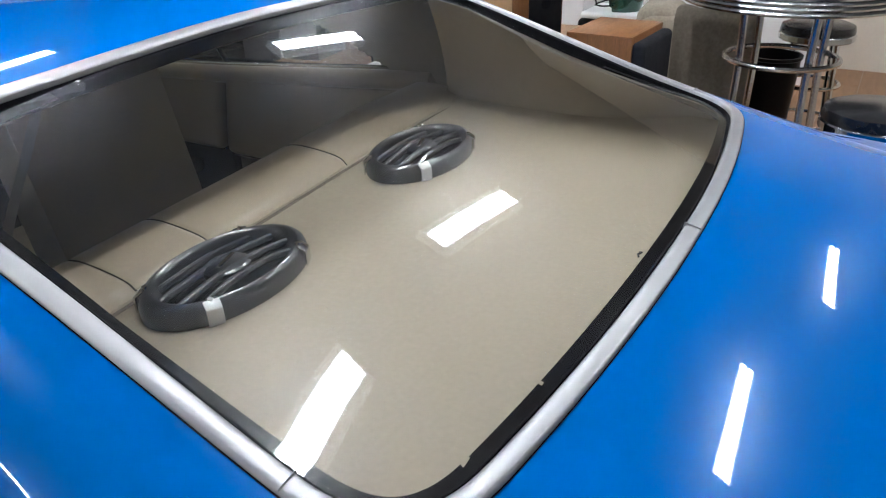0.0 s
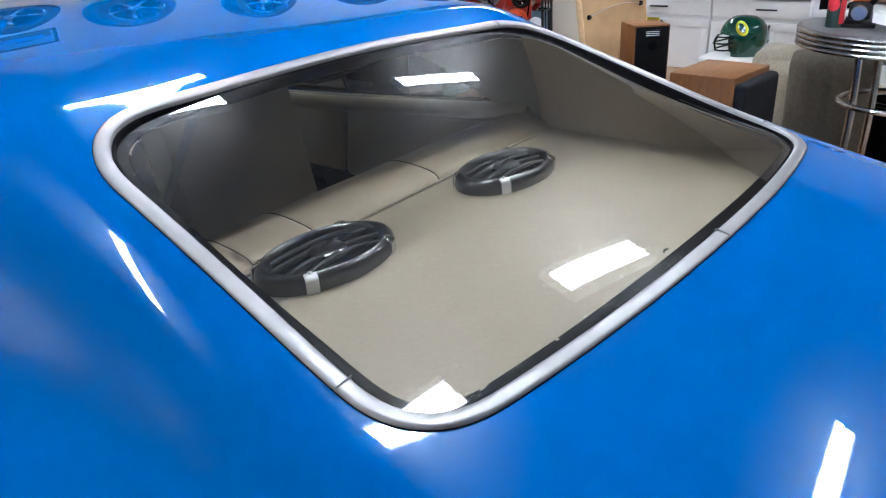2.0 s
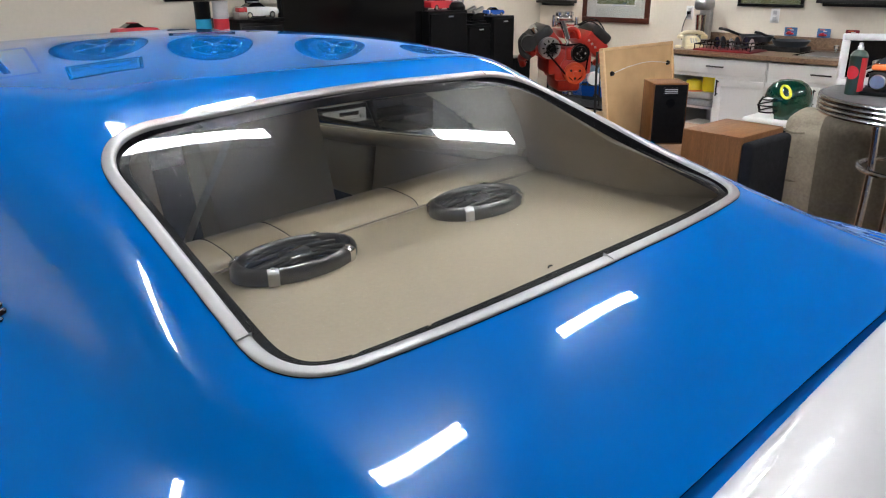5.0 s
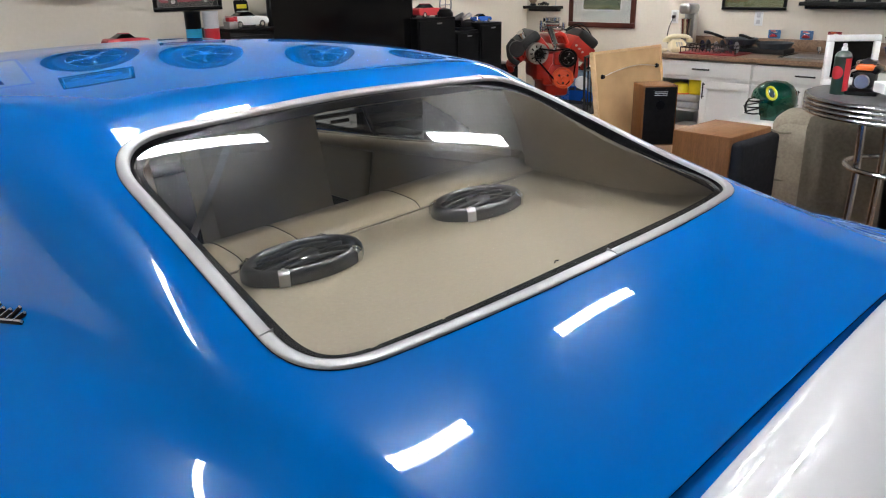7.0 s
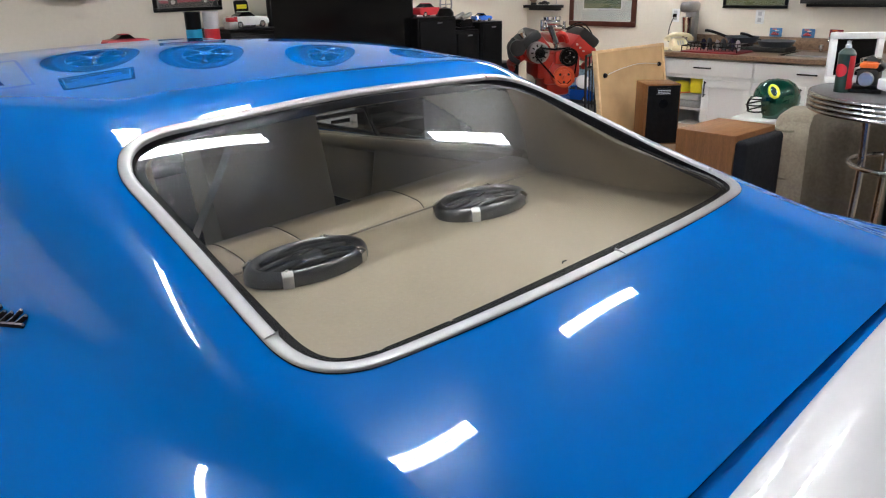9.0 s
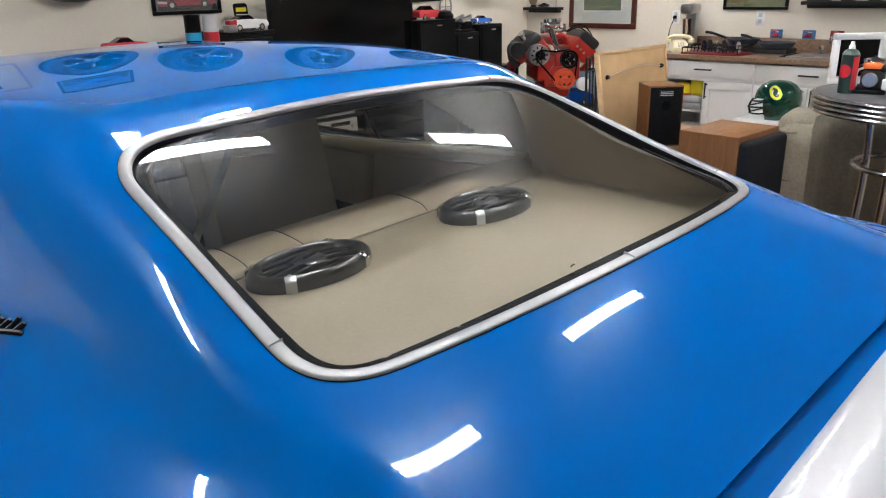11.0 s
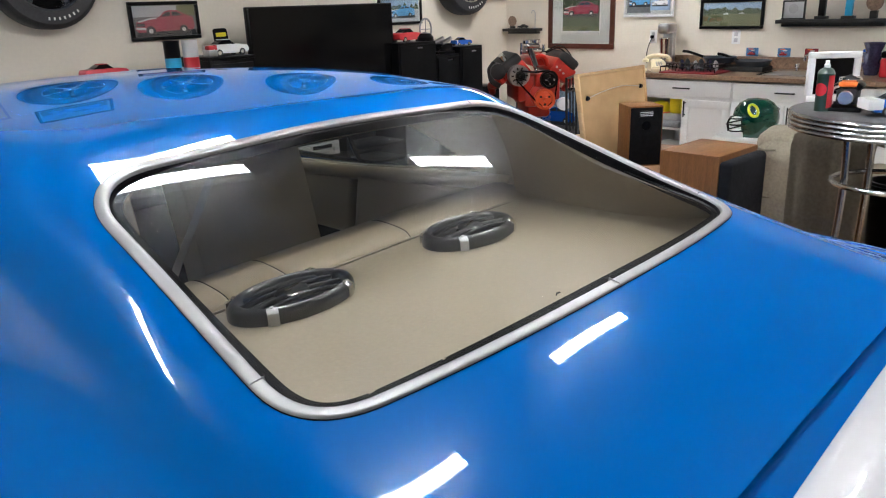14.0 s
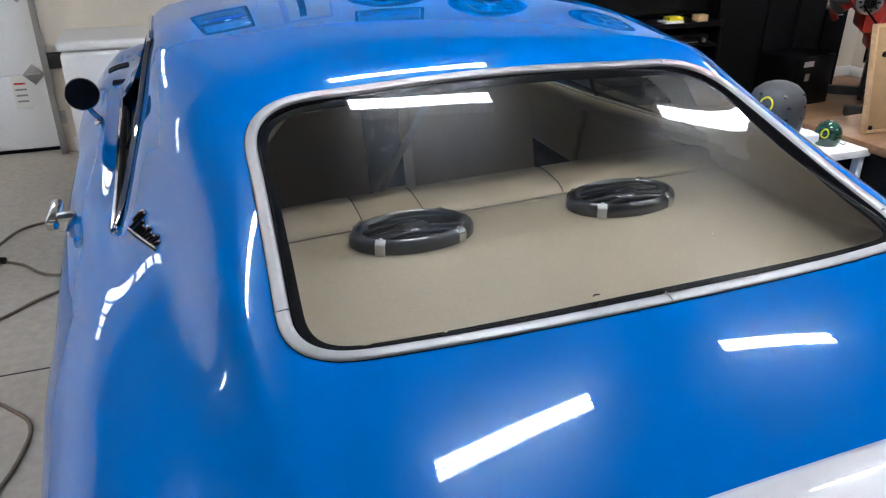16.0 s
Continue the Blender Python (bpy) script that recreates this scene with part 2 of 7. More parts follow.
def rod(bm, a, b, r0, r1=None, n=12, cap=True):
    a, b = Vector(a), Vector(b)
    d = b - a
    q = d.to_track_quat("Z", "Y").to_matrix()
    r1 = r0 if r1 is None else r1
    rings = []
    for p, r in ((a, r0), (b, r1)):
        rings.append([bm.verts.new(p + q @ Vector((r * math.cos(k * math.tau / n), r * math.sin(k * math.tau / n), 0))) for k in range(n)])
    for k in range(n):
        bm.faces.new((rings[0][k], rings[0][(k + 1) % n], rings[1][(k + 1) % n], rings[1][k]))
    if cap:
        bm.faces.new(rings[0][::-1])
        bm.faces.new(rings[1])


def lathe(bm, prof, n=32, c=(0, 0, 0), m=None, sx=1.0, sy=1.0):
    """Turns (radius, height) pairs about z; sx, sy stretch it to an oval."""
    rings = []
    for r, z in prof:
        if r < 1e-5:
            v = Vector((0, 0, z))
            rings.append([bm.verts.new((m @ v if m else v) + Vector(c))])
        else:
            ring = []
            for k in range(n):
                v = Vector((sx * r * math.cos(k * math.tau / n), sy * r * math.sin(k * math.tau / n), z))
                ring.append(bm.verts.new((m @ v if m else v) + Vector(c)))
            rings.append(ring)
    for a, b in zip(rings, rings[1:]):
        for k in range(n):
            j = (k + 1) % n
            if len(a) == 1 and len(b) == 1:
                continue
            if len(a) == 1:
                bm.faces.new((a[0], b[j], b[k]))
            elif len(b) == 1:
                bm.faces.new((a[k], a[j], b[0]))
            else:
                bm.faces.new((a[k], a[j], b[j], b[k]))


def tube(bm, pts, r, n=8, closed=False):
    """A pipe through points."""
    pts = [Vector(p) for p in pts]
    rings, up = [], None
    N = len(pts)
    for i, p in enumerate(pts):
        a = pts[(i - 1) % N] if closed or i else p
        b = pts[(i + 1) % N] if closed or i < N - 1 else p
        d = (b - a).normalized()
        if up is None:
            up = d.orthogonal().normalized()
        up = (up - d * up.dot(d)).normalized()
        s = d.cross(up)
        rings.append([bm.verts.new(p + r * (math.cos(k * math.tau / n) * up + math.sin(k * math.tau / n) * s)) for k in range(n)])
    pairs = list(zip(rings, rings[1:])) + ([(rings[-1], rings[0])] if closed else [])
    for a, b in pairs:
        for k in range(n):
            bm.faces.new((a[k], a[(k + 1) % n], b[(k + 1) % n], b[k]))
    if not closed:
        bm.faces.new(rings[0][::-1])
        bm.faces.new(rings[-1])


def ring_points(c, r, n=32, z=0.0):
    return [(c[0] + r * math.cos(k * math.tau / n), c[1] + r * math.sin(k * math.tau / n), z) for k in range(n)]


def smooth_path(pts, steps=6):
    """Catmull-Rom through points."""
    pts = [Vector(p) for p in pts]
    out = []
    for i in range(len(pts) - 1):
        p0, p1, p2, p3 = pts[max(i - 1, 0)], pts[i], pts[i + 1], pts[min(i + 2, len(pts) - 1)]
        for k in range(steps):
            t = k / steps
            out.append(0.5 * ((2 * p1) + (p2 - p0) * t + (2 * p0 - 5 * p1 + 4 * p2 - p3) * t * t + (3 * p1 - p0 - 3 * p2 + p3) * t ** 3))
    return out + [pts[-1]]


def plate(bm, poly, depth, m=None, bevel=0.0):
    """A flat outline (x, y) given a thickness along z, from 0 up."""
    lo = [bm.verts.new((x, y, 0)) for x, y in poly]
    hi = [bm.verts.new((x, y, depth)) for x, y in poly]
    n = len(poly)
    bm.faces.new(lo[::-1])
    top = bm.faces.new(hi)
    for k in range(n):
        bm.faces.new((lo[k], lo[(k + 1) % n], hi[(k + 1) % n], hi[k]))
    if bevel:
        bmesh.ops.bevel(bm, geom=list(top.edges), offset=bevel, segments=2, affect="EDGES")
    if m:
        for v in bm.verts:
            v.co = m @ v.co


def rounded(w, h, r, n=6):
    """A rounded rectangle about the origin."""
    out = []
    for cx, cy, a0 in ((w / 2 - r, h / 2 - r, 0), (-w / 2 + r, h / 2 - r, 90), (-w / 2 + r, -h / 2 + r, 180), (w / 2 - r, -h / 2 + r, 270)):
        for k in range(n + 1):
            a = radians(a0 + 90 * k / n)
            out.append((cx + r * math.cos(a), cy + r * math.sin(a)))
    return out


ON_FRONT = Matrix(((1, 0, 0, 0), (0, 0, -1, FRONT), (0, 1, 0, 0), (0, 0, 0, 1)))  # x, y of a plate become x, z on the front wall
ON_RIGHT = Matrix(((0, 0, -1, RIGHT), (-1, 0, 0, 0), (0, 1, 0, 0), (0, 0, 0, 1)))  # x becomes -y, y becomes z on the right wall

# ---- room ----
solo("floor", B((box, ((RIGHT + LEFT) / 2, (FRONT + BACK) / 2, -0.06), (RIGHT - LEFT + 0.4, FRONT - BACK + 0.4, 0.12), 0)), "concrete",
     "worn grey-brown concrete garage floor with joints", "floor", kind="structure")
solo("ceiling", B((box, ((RIGHT + LEFT) / 2, (FRONT + BACK) / 2, CEIL + 0.06), (RIGHT - LEFT + 0.4, FRONT - BACK + 0.4, 0.12), 0)), "ceiling",
     "plain grey painted garage ceiling", "ceiling", kind="structure")
DOOR_R, DOOR_L, DOOR_H = -1.50, -6.3, 2.15
solo("wall_north", B((box, ((RIGHT + DOOR_R) / 2, FRONT + 0.08, CEIL / 2), (RIGHT - DOOR_R, 0.16, CEIL), 0),
                     (box, ((DOOR_L + DOOR_R) / 2, FRONT + 0.08, (CEIL + DOOR_H) / 2), (DOOR_R - DOOR_L, 0.16, CEIL - DOOR_H), 0),
                     (box, ((LEFT + DOOR_L) / 2, FRONT + 0.08, CEIL / 2), (DOOR_L - LEFT, 0.16, CEIL), 0)), "wall",
     "cream painted garage wall with a door opening", "wall", kind="structure")
solo("wall_east", B((box, (RIGHT + 0.08, (FRONT + BACK) / 2, CEIL / 2), (0.16, FRONT - BACK + 0.32, CEIL), 0)), "wall",
     "cream painted wall behind the kitchen counter", "wall", kind="structure")
solo("wall_west", B((box, (LEFT - 0.08, (FRONT + BACK) / 2, CEIL / 2), (0.16, FRONT - BACK + 0.32, CEIL), 0)), "wall",
     "cream painted side wall of the garage", "wall", kind="structure")
solo("wall_south", B((box, ((RIGHT + LEFT) / 2, BACK - 0.08, CEIL / 2), (RIGHT - LEFT, 0.16, CEIL), 0)), "wall",
     "cream painted back wall of the garage", "wall", kind="structure")


# sectional garage door with a row of small panes in its top section
gd = thing("door_1", "white sectional garage door with hinges and small window panes", "garage door", kind="structure")
SEC = DOOR_H / 4
DX = (DOOR_L + DOOR_R) / 2
DW = DOOR_R - DOOR_L
PANES = [-1.66 - k * 0.235 for k in range(4)] + [-2.92 - k * 0.235 for k in range(4)]
for k in range(3):
    part("panel", B((box, (DX, FRONT + 0.10, SEC * (k + 0.5)), (DW + 0.1, 0.045, SEC - 0.004), 0.004)), "door_white", gd)
z0, z1 = 3 * SEC + 0.035, 4 * SEC - 0.25
pieces = [(box, (DX, FRONT + 0.10, 3 * SEC + 0.018), (DW + 0.1, 0.045, 0.033), 0.003), (box, (DX, FRONT + 0.10, 4 * SEC - 0.125), (DW + 0.1, 0.045, 0.25), 0.003)]
cuts = sorted([(x - 0.1025, x + 0.1025) for x in PANES])
last = DOOR_L - 0.05
for a, b in cuts + [(DOOR_R + 0.05, 0)]:
    pieces.append((box, ((last + a) / 2, FRONT + 0.10, (z0 + z1) / 2), (a - last, 0.045, z1 - z0), 0.0))
    last = b
part("panel", B(*pieces), "door_white", gd)
for x in PANES:
    g = part("window_pane", B((box, (x, FRONT + 0.10, (z0 + z1) / 2), (0.205, 0.006, z1 - z0), 0)), "clear", gd)
    g.visible_shadow = False
for k in range(1, 4):
    for x in (DOOR_R - 0.07, DOOR_R - 1.6, DOOR_R - 3.2):
        part("hinge", B((box, (x, FRONT + 0.072, SEC * k), (0.10, 0.012, 0.10), 0.003, Euler((0, radians(45), 0)).to_matrix()), (rod, (x - 0.04, FRONT + 0.062, SEC * k), (x + 0.04, FRONT + 0.062, SEC * k), 0.009, None, 8)), "steel", gd)
part("bottom_seal", B((box, (DX, FRONT + 0.09, 0.012), (DW, 0.05, 0.024), 0.006)), "rubber", gd)
part("warning_label", B((box, (DOOR_R - 0.17, FRONT + 0.0765, 0.42), (0.10, 0.001, 0.22), 0)), "paper", gd, "small white printed label with plain bars")
for k in range(4):
    part("label_bar", B((box, (DOOR_R - 0.17, FRONT + 0.0755, 0.36 + 0.04 * k), (0.07, 0.0008, 0.012), 0)), "red" if k == 3 else "grey", gd)
rail = solo("door_track", B((box, (DOOR_R + 0.015, FRONT - 0.03, 1.1), (0.012, 0.06, 2.2), 0.002), (box, (DOOR_R + 0.03, FRONT - 0.06, 1.1), (0.04, 0.008, 2.2), 0.002),
                            (box, (DOOR_R + 0.045, FRONT - 0.004, 0.25), (0.07, 0.008, 0.09), 0.002), (box, (DOOR_R + 0.045, FRONT - 0.004, 1.2), (0.07, 0.008, 0.09), 0.002)), "steel",
            "grey galvanised garage door track beside the door", "door track", kind="structure")
for k, (a, b, axis) in enumerate((((LEFT, -1.9), (RIGHT, -1.9), 0), ((LEFT, 1.42), (RIGHT, 1.42), 0), ((-2.9, BACK), (-2.9, FRONT), 1), ((2.2, BACK), (2.2, FRONT), 1))):
    c = ((a[0] + b[0]) / 2, (a[1] + b[1]) / 2, 0.0008)
    solo("floor_joint", B((box, c, (abs(b[0] - a[0]) + 0.008, abs(b[1] - a[1]) + 0.008, 0.0016), 0)), "iron", "dark saw-cut joint in the concrete floor", "floor joint", kind="structure")
solo("baseboard", B((box, ((DOOR_R + RIGHT) / 2 + 0.05, FRONT - 0.008, 0.05), (RIGHT - DOOR_R - 0.1, 0.016, 0.10), 0.003)), "white", "white painted baseboard along the wall", "baseboard", kind="structure")
solo("baseboard", B((box, (RIGHT - 0.008, 3.3, 0.05), (0.016, 1.98, 0.10), 0.003)), "white", "white painted baseboard along the wall", "baseboard", kind="structure")
solo("backdrop", B((box, (DX, FRONT + 1.2, 1.6), (DW + 1.5, 0.02, 2.4), 0)), "daylight", "bright plain daylight outside the garage door panes", "backdrop", kind="structure")

# ---- the car ----


def spline(t, v, q):
    """Natural cubic spline of v at t, read at q (arrays; v may have several columns)."""
    t, v, q = np.asarray(t, float), np.asarray(v, float), np.asarray(q, float)
    n = len(t)
    h = np.diff(t)
    A = np.zeros((n, n))
    r = np.zeros((n,) + v.shape[1:])
    A[0, 0] = A[-1, -1] = 1
    for i in range(1, n - 1):
        A[i, i - 1], A[i, i], A[i, i + 1] = h[i - 1], 2 * (h[i - 1] + h[i]), h[i]
        r[i] = 6 * ((v[i + 1] - v[i]) / h[i] - (v[i] - v[i - 1]) / h[i - 1])
    s = np.linalg.solve(A, r.reshape(n, -1)).reshape(r.shape)
    k = np.clip(np.searchsorted(t, q) - 1, 0, n - 2)
    ext = (slice(None),) + (None,) * (v.ndim - 1)
    a, b, hk = (t[k + 1] - q)[ext], (q - t[k])[ext], h[k][ext]
    return (s[k] * a ** 3 + s[k + 1] * b ** 3) / (6 * hk) + (v[k] / hk - s[k] * hk / 6) * a + (v[k + 1] / hk - s[k + 1] * hk / 6) * b


# half sections of the body, from the centre line out and down: station y, then (x, z) pairs
SECTIONS = [
    (-1.95, "0 .975  .35 .974  .58 .965  .70 .95  .78 .93  .84 .91  .88 .89  .91 .865  .94 .81  .95 .64  .90 .35"),
    (-1.40, "0 .985  .35 .983  .58 .974  .69 .964  .77 .952  .83 .94  .88 .925  .925 .90  .965 .85  .98 .68  .94 .30"),
    (-0.95, "0 1.012  .35 1.009  .57 1.0  .67 .984  .73 .970  .79 .961  .85 .950  .905 .925  .955 .875  .975 .70  .96 .28"),
    (-0.62, "0 1.090  .35 1.078  .57 1.061  .635 1.042  .68 1.018  .735 1.001  .82 .984  .895 .946  .945 .89  .962 .72  .97 .27"),
    (-0.40, "0 1.1394  .35 1.125  .575 1.109  .655 1.084  .70 1.046  .75 1.017  .83 .987  .9 .950  .95 .89  .968 .73  .98 .26"),
    (-0.10, "0 1.2234  .34 1.2135  .56 1.203  .66 1.150  .716 1.077  .768 1.036  .84 1.0  .9 .963  .968 .89  .99 .73  .98 .26"),
    (0.18, "0 1.3107  .34 1.304  .55 1.294  .666 1.232  .728 1.138  .780 1.059  .84 .996  .90 .963  .975 .885  .998 .73  .98 .26"),
    (0.245, "0 1.3324  .3425 1.3259  .5525 1.3139  .670 1.2484  .732 1.153  .784 1.069  .8425 .993  .9025 .960  .9785 .8845  1.0015 .73  .9785 .26"),
    (0.32, "0 1.3427  .345 1.3362  .555 1.3222  .674 1.2595  .736 1.164  .788 1.080  .845 .990  .905 .957  .982 .884  1.005 .73  .977 .26"),
    (0.60, "0 1.362  .36 1.355  .565 1.338  .69 1.294  .744 1.198  .788 1.111  .848 .979  .91 .942  .995 .88  1.012 .73  .97 .26"),
    (1.10, "0 1.373  .36 1.361  .57 1.341  .683 1.312  .738 1.240  .790 1.112  .857 .957  .92 .935  1.008 .87  1.028 .73  .96 .25"),
    (1.55, "0 1.352  .36 1.346  .565 1.325  .676 1.297  .733 1.232  .79 1.095  .86 .95  .93 .93  1.015 .865  1.04 .72  .96 .25"),
    (1.75, "0 1.335  .36 1.328  .555 1.307  .665 1.278  .728 1.21  .79 1.075  .865 .948  .935 .928  1.028 .86  1.052 .72  .95 .25"),
    (2.30, "0 1.04  .34 1.035  .54 1.02  .66 .995  .74 .975  .81 .957  .875 .942  .95 .92  1.028 .855  1.05 .71  .95 .25"),
    (2.60, "0 .99  .34 .985  .54 .975  .66 .965  .74 .955  .81 .945  .875 .93  .945 .91  1.015 .85  1.035 .71  .95 .25"),
    (3.10, "0 .94  .34 .94  .54 .935  .66 .93  .74 .925  .81 .915  .865 .90  .905 .88  .945 .83  .96 .70  .94 .25"),
    (3.35, "0 .80  .34 .80  .54 .80  .66 .80  .74 .80  .80 .79  .84 .78  .87 .76  .90 .73  .91 .65  .90 .30"),
]
ST_Y = np.array([s[0] for s in SECTIONS])
ST = np.array([np.array(s[1].split(), float).reshape(-1, 2) for s in SECTIONS])
NC = ST.shape[1]


def section(y):
    """Control points (x, z) of the half section at each y."""
    return spline(ST_Y, ST, np.atleast_1d(y))


def across(ctrl, q):
    """The full smooth section through mirrored control points, at places q from -(NC-1) to NC-1."""
    full = np.concatenate([ctrl[:0:-1] * (-1, 1), ctrl])
    return spline(np.arange(-(NC - 1), NC), full, q)


_dense = np.linspace(0, 7.5, 400)
_cache = {}


def skin_z(x, y):
    """Height of the body's upper skin."""
    key = round(y, 4)
    if key not in _cache:
        _cache[key] = across(section(y)[0], _dense)
    p = _cache[key]
    return float(np.interp(abs(x), p[:, 0], p[:, 1]))


def skin_n(x, y, e=0.004):
    gx = (skin_z(x + e, y) - skin_z(x - e, y)) / (2 * e)
    gy = (skin_z(x, y + e) - skin_z(x, y - e)) / (2 * e)
    return Vector((-gx, -gy, 1)).normalized()


# outline of the back window (outer edge of its bright trim), as corners with rounding
WB, WT, WYB, WYT, BOW_S, BOW_B, BOW_T, R_B, R_T = 0.5985, 0.5672, -0.4977, 0.1614, -0.0049, 0.0593, 0.0179, 0.1102, 0.1499


def back_outline(inset=0.0):
    """Plan points (x, y) of the rear window's edge, anticlockwise from the bottom centre."""
    corners = np.array([[WB, WYB], [WT, WYT], [-WT, WYT], [-WB, WYB]])
    bows, round_off = [BOW_S, BOW_T, BOW_S, BOW_B], [R_B, R_T, R_T, R_B]
    u = np.linspace(0, 1, 200)
    sides = []
    for k in range(4):
        a, d = corners[k], corners[(k + 1) % 4] - corners[k]
        way = np.array([d[1], -d[0]]) / np.hypot(*d)
        sides.append(a + d * u[:, None] + way * (bows[k] * 4 * u * (1 - u))[:, None])

    def on(side, t):
        return np.stack([np.interp(t, u, side[:, 0]), np.interp(t, u, side[:, 1])], -1)

    pts = []
    for k in range(4):  # each corner is a quadratic curve between its two sides
        c, r, r2 = corners[k], round_off[k], round_off[(k + 1) % 4]
        before, after = np.hypot(*(corners[k - 1] - c)), np.hypot(*(corners[(k + 1) % 4] - c))
        pa, pb = on(sides[k - 1], 1 - r / before), on(sides[k], r / after)
        t = np.linspace(0, 1, 16)[:, None]
        pts += [pa * (1 - t) ** 2 + 2 * t * (1 - t) * c + pb * t * t, on(sides[k], np.linspace(r / after, 1 - r2 / after, 40)[1:-1])]
    p = np.concatenate(pts)
    low = p[:, 1] < -0.3
    p = np.roll(p, -int(np.argmin(np.abs(p[:, 0]) + np.where(low, 0, 10))), axis=0)
    L = np.concatenate([[0], np.cumsum(np.hypot(*(np.roll(p, -1, 0) - p).T))])
    even = np.linspace(0, L[-1], 241)[:-1]
    xs, ys_ = np.interp(even, L, [*p[:, 0], p[0, 0]]), np.interp(even, L, [*p[:, 1], p[0, 1]])
    for _ in range(2):
        xs = (np.roll(xs, 1) + 2 * xs + np.roll(xs, -1)) / 4
        ys_ = (np.roll(ys_, 1) + 2 * ys_ + np.roll(ys_, -1)) / 4
    if inset:
        tx, ty = np.roll(xs, -1) - np.roll(xs, 1), np.roll(ys_, -1) - np.roll(ys_, 1)
        ln = np.hypot(tx, ty)
        xs, ys_ = xs - inset * ty / ln, ys_ + inset * tx / ln
    return np.stack([xs, ys_], 1)


def inside(px, py, poly):
    x, y = poly[:, 0], poly[:, 1]
    x2, y2 = np.roll(x, -1), np.roll(y, -1)
    hit = ((y > py) != (y2 > py)) & (px < (x2 - x) * (py - y) / (y2 - y + 1e-12) + x)
    return bool(hit.sum() % 2)


SIDE_TOP, SIDE_LOW = 3.55, 6.1  # the side windows' upper and lower edge, as places in the section


def side_rear(q):
    """y of the quarter window's rear edge at place q."""
    t = (q - SIDE_TOP) / (SIDE_LOW - SIDE_TOP)
    return 1.0 - 0.67 * t - 0.045 * math.sin(math.pi * t)


car = thing("car", "glossy bright-blue vintage muscle car with raised white wing, on concrete", "car")
LEAN = 0.0129  # it stands a little lower on its left wheels
car.location.x, car.rotation_euler.y = -0.021 + 1.1 * LEAN, -LEAN

hole = back_outline(0.012)
ys = np.concatenate([np.arange(-1.95, -1.0, 0.04), np.arange(-1.0, 0.4, 0.0125), np.arange(0.4, 1.2, 0.02), np.arange(1.2, 3.351, 0.04)])
GAP_Y = -0.872


def body_shell(name, mat, off, qs, glass_hole, y0, y1, keep=None, parent=car, label=""):
    bm = bmesh.new()
    yy = [y for y in ys if y0 <= y <= y1]
    grid = []
    for y, ctrl in zip(yy, section(np.array(yy))):
        row = across(ctrl, qs)
        grid.append([bm.verts.new((float(x), float(y), float(z))) for x, z in row])
    for i in range(len(yy) - 1):
        ym = (yy[i] + yy[i + 1]) / 2
        for j in range(len(qs) - 1):
            q = abs(qs[j] + qs[j + 1]) / 2
            a, b = grid[i][j], grid[i][j + 1]
            xm = (a.co.x + b.co.x) / 2
            if q < 3.6 and inside(xm, ym, glass_hole):
                continue
            if SIDE_TOP < q < SIDE_LOW and side_rear(q) < ym < 1.68 + 0.05 * (q - SIDE_TOP):
                continue
            if q < 2.7 and 1.62 < ym < 2.25:  # windscreen
                continue
            if keep and not keep(xm, ym, q):
                continue
            bm.faces.new((a, b, grid[i + 1][j + 1], grid[i + 1][j]))
    bmesh.ops.delete(bm, geom=[v for v in bm.verts if not v.link_faces], context="VERTS")
    if off:
        bm.normal_update()
        moves = [(v, v.co - v.normal * off * (1 if v.normal.z > -2 else -1)) for v in bm.verts]
        for v, c in moves:
            v.co = c
    return part(name, bm, mat, parent, label, 80)


QS = np.concatenate([np.arange(-10, -7, 0.25), np.arange(-7, 7.001, 0.1), np.arange(7.25, 10.01, 0.25)])
QH = np.concatenate([np.arange(0, 3.0, 0.1), np.arange(3.0, 6.4, 0.035), np.arange(6.4, 9.41, 0.2)])
QI = np.concatenate([-QH[:0:-1], QH])
LID = lambda x, y, q: y < GAP_Y and q < 3.2
body = body_shell("body", "blue", 0, QS, hole, -1.95, 3.35, lambda x, y, q: not LID(x, y, q), label="glossy bright-blue painted body panels")


def skin_patch(name, mat, x0, x1, y0, y1, lift, parent, label="", nx=60, ny=10, thick=0.0):
    """A panel that follows the skin, between two x and two y."""
    bm = bmesh.new()
    g = [[bm.verts.new((x, y, skin_z(x, y) + lift)) for x in np.linspace(x0, x1, nx)] for y in np.linspace(y0, y1, ny)]
    for i in range(ny - 1):
        for j in range(nx - 1):
            bm.faces.new((g[i][j], g[i][j + 1], g[i + 1][j + 1], g[i + 1][j]))
    if thick:
        edge = [e for e in bm.edges if e.is_boundary]
        r = bmesh.ops.extrude_edge_only(bm, edges=edge)
        for v in r["geom"]:
            if isinstance(v, bmesh.types.BMVert):
                v.co.z -= thick
    return part(name, bm, mat, parent, label, 50)


X_LID = 0.685
lid = skin_patch("boot_lid", "blue", -X_LID, X_LID, -1.94, GAP_Y - 0.014, 0.0, car, "blue boot lid", 70, 60, 0.03)
skin_patch("lid_gap", "rubber", -X_LID - 0.03, X_LID + 0.03, -1.9, GAP_Y + 0.03, -0.03, car, "dark gap round the boot lid", 40, 20)
skin_patch("drip_flange", "blue", -X_LID - 0.02, X_LID + 0.02, GAP_Y - 0.012, GAP_Y + 0.002, -0.012, car, "", 40, 4)

# matt black patch on the skin, painting a dark reflection in the front wing
skin_patch("dark_reflection_patch", "black_matt", -0.955, -0.86, 2.44, 2.56, 0.004, car, "flat black patch painted as a dark reflection at the front of the wing", 12, 8)

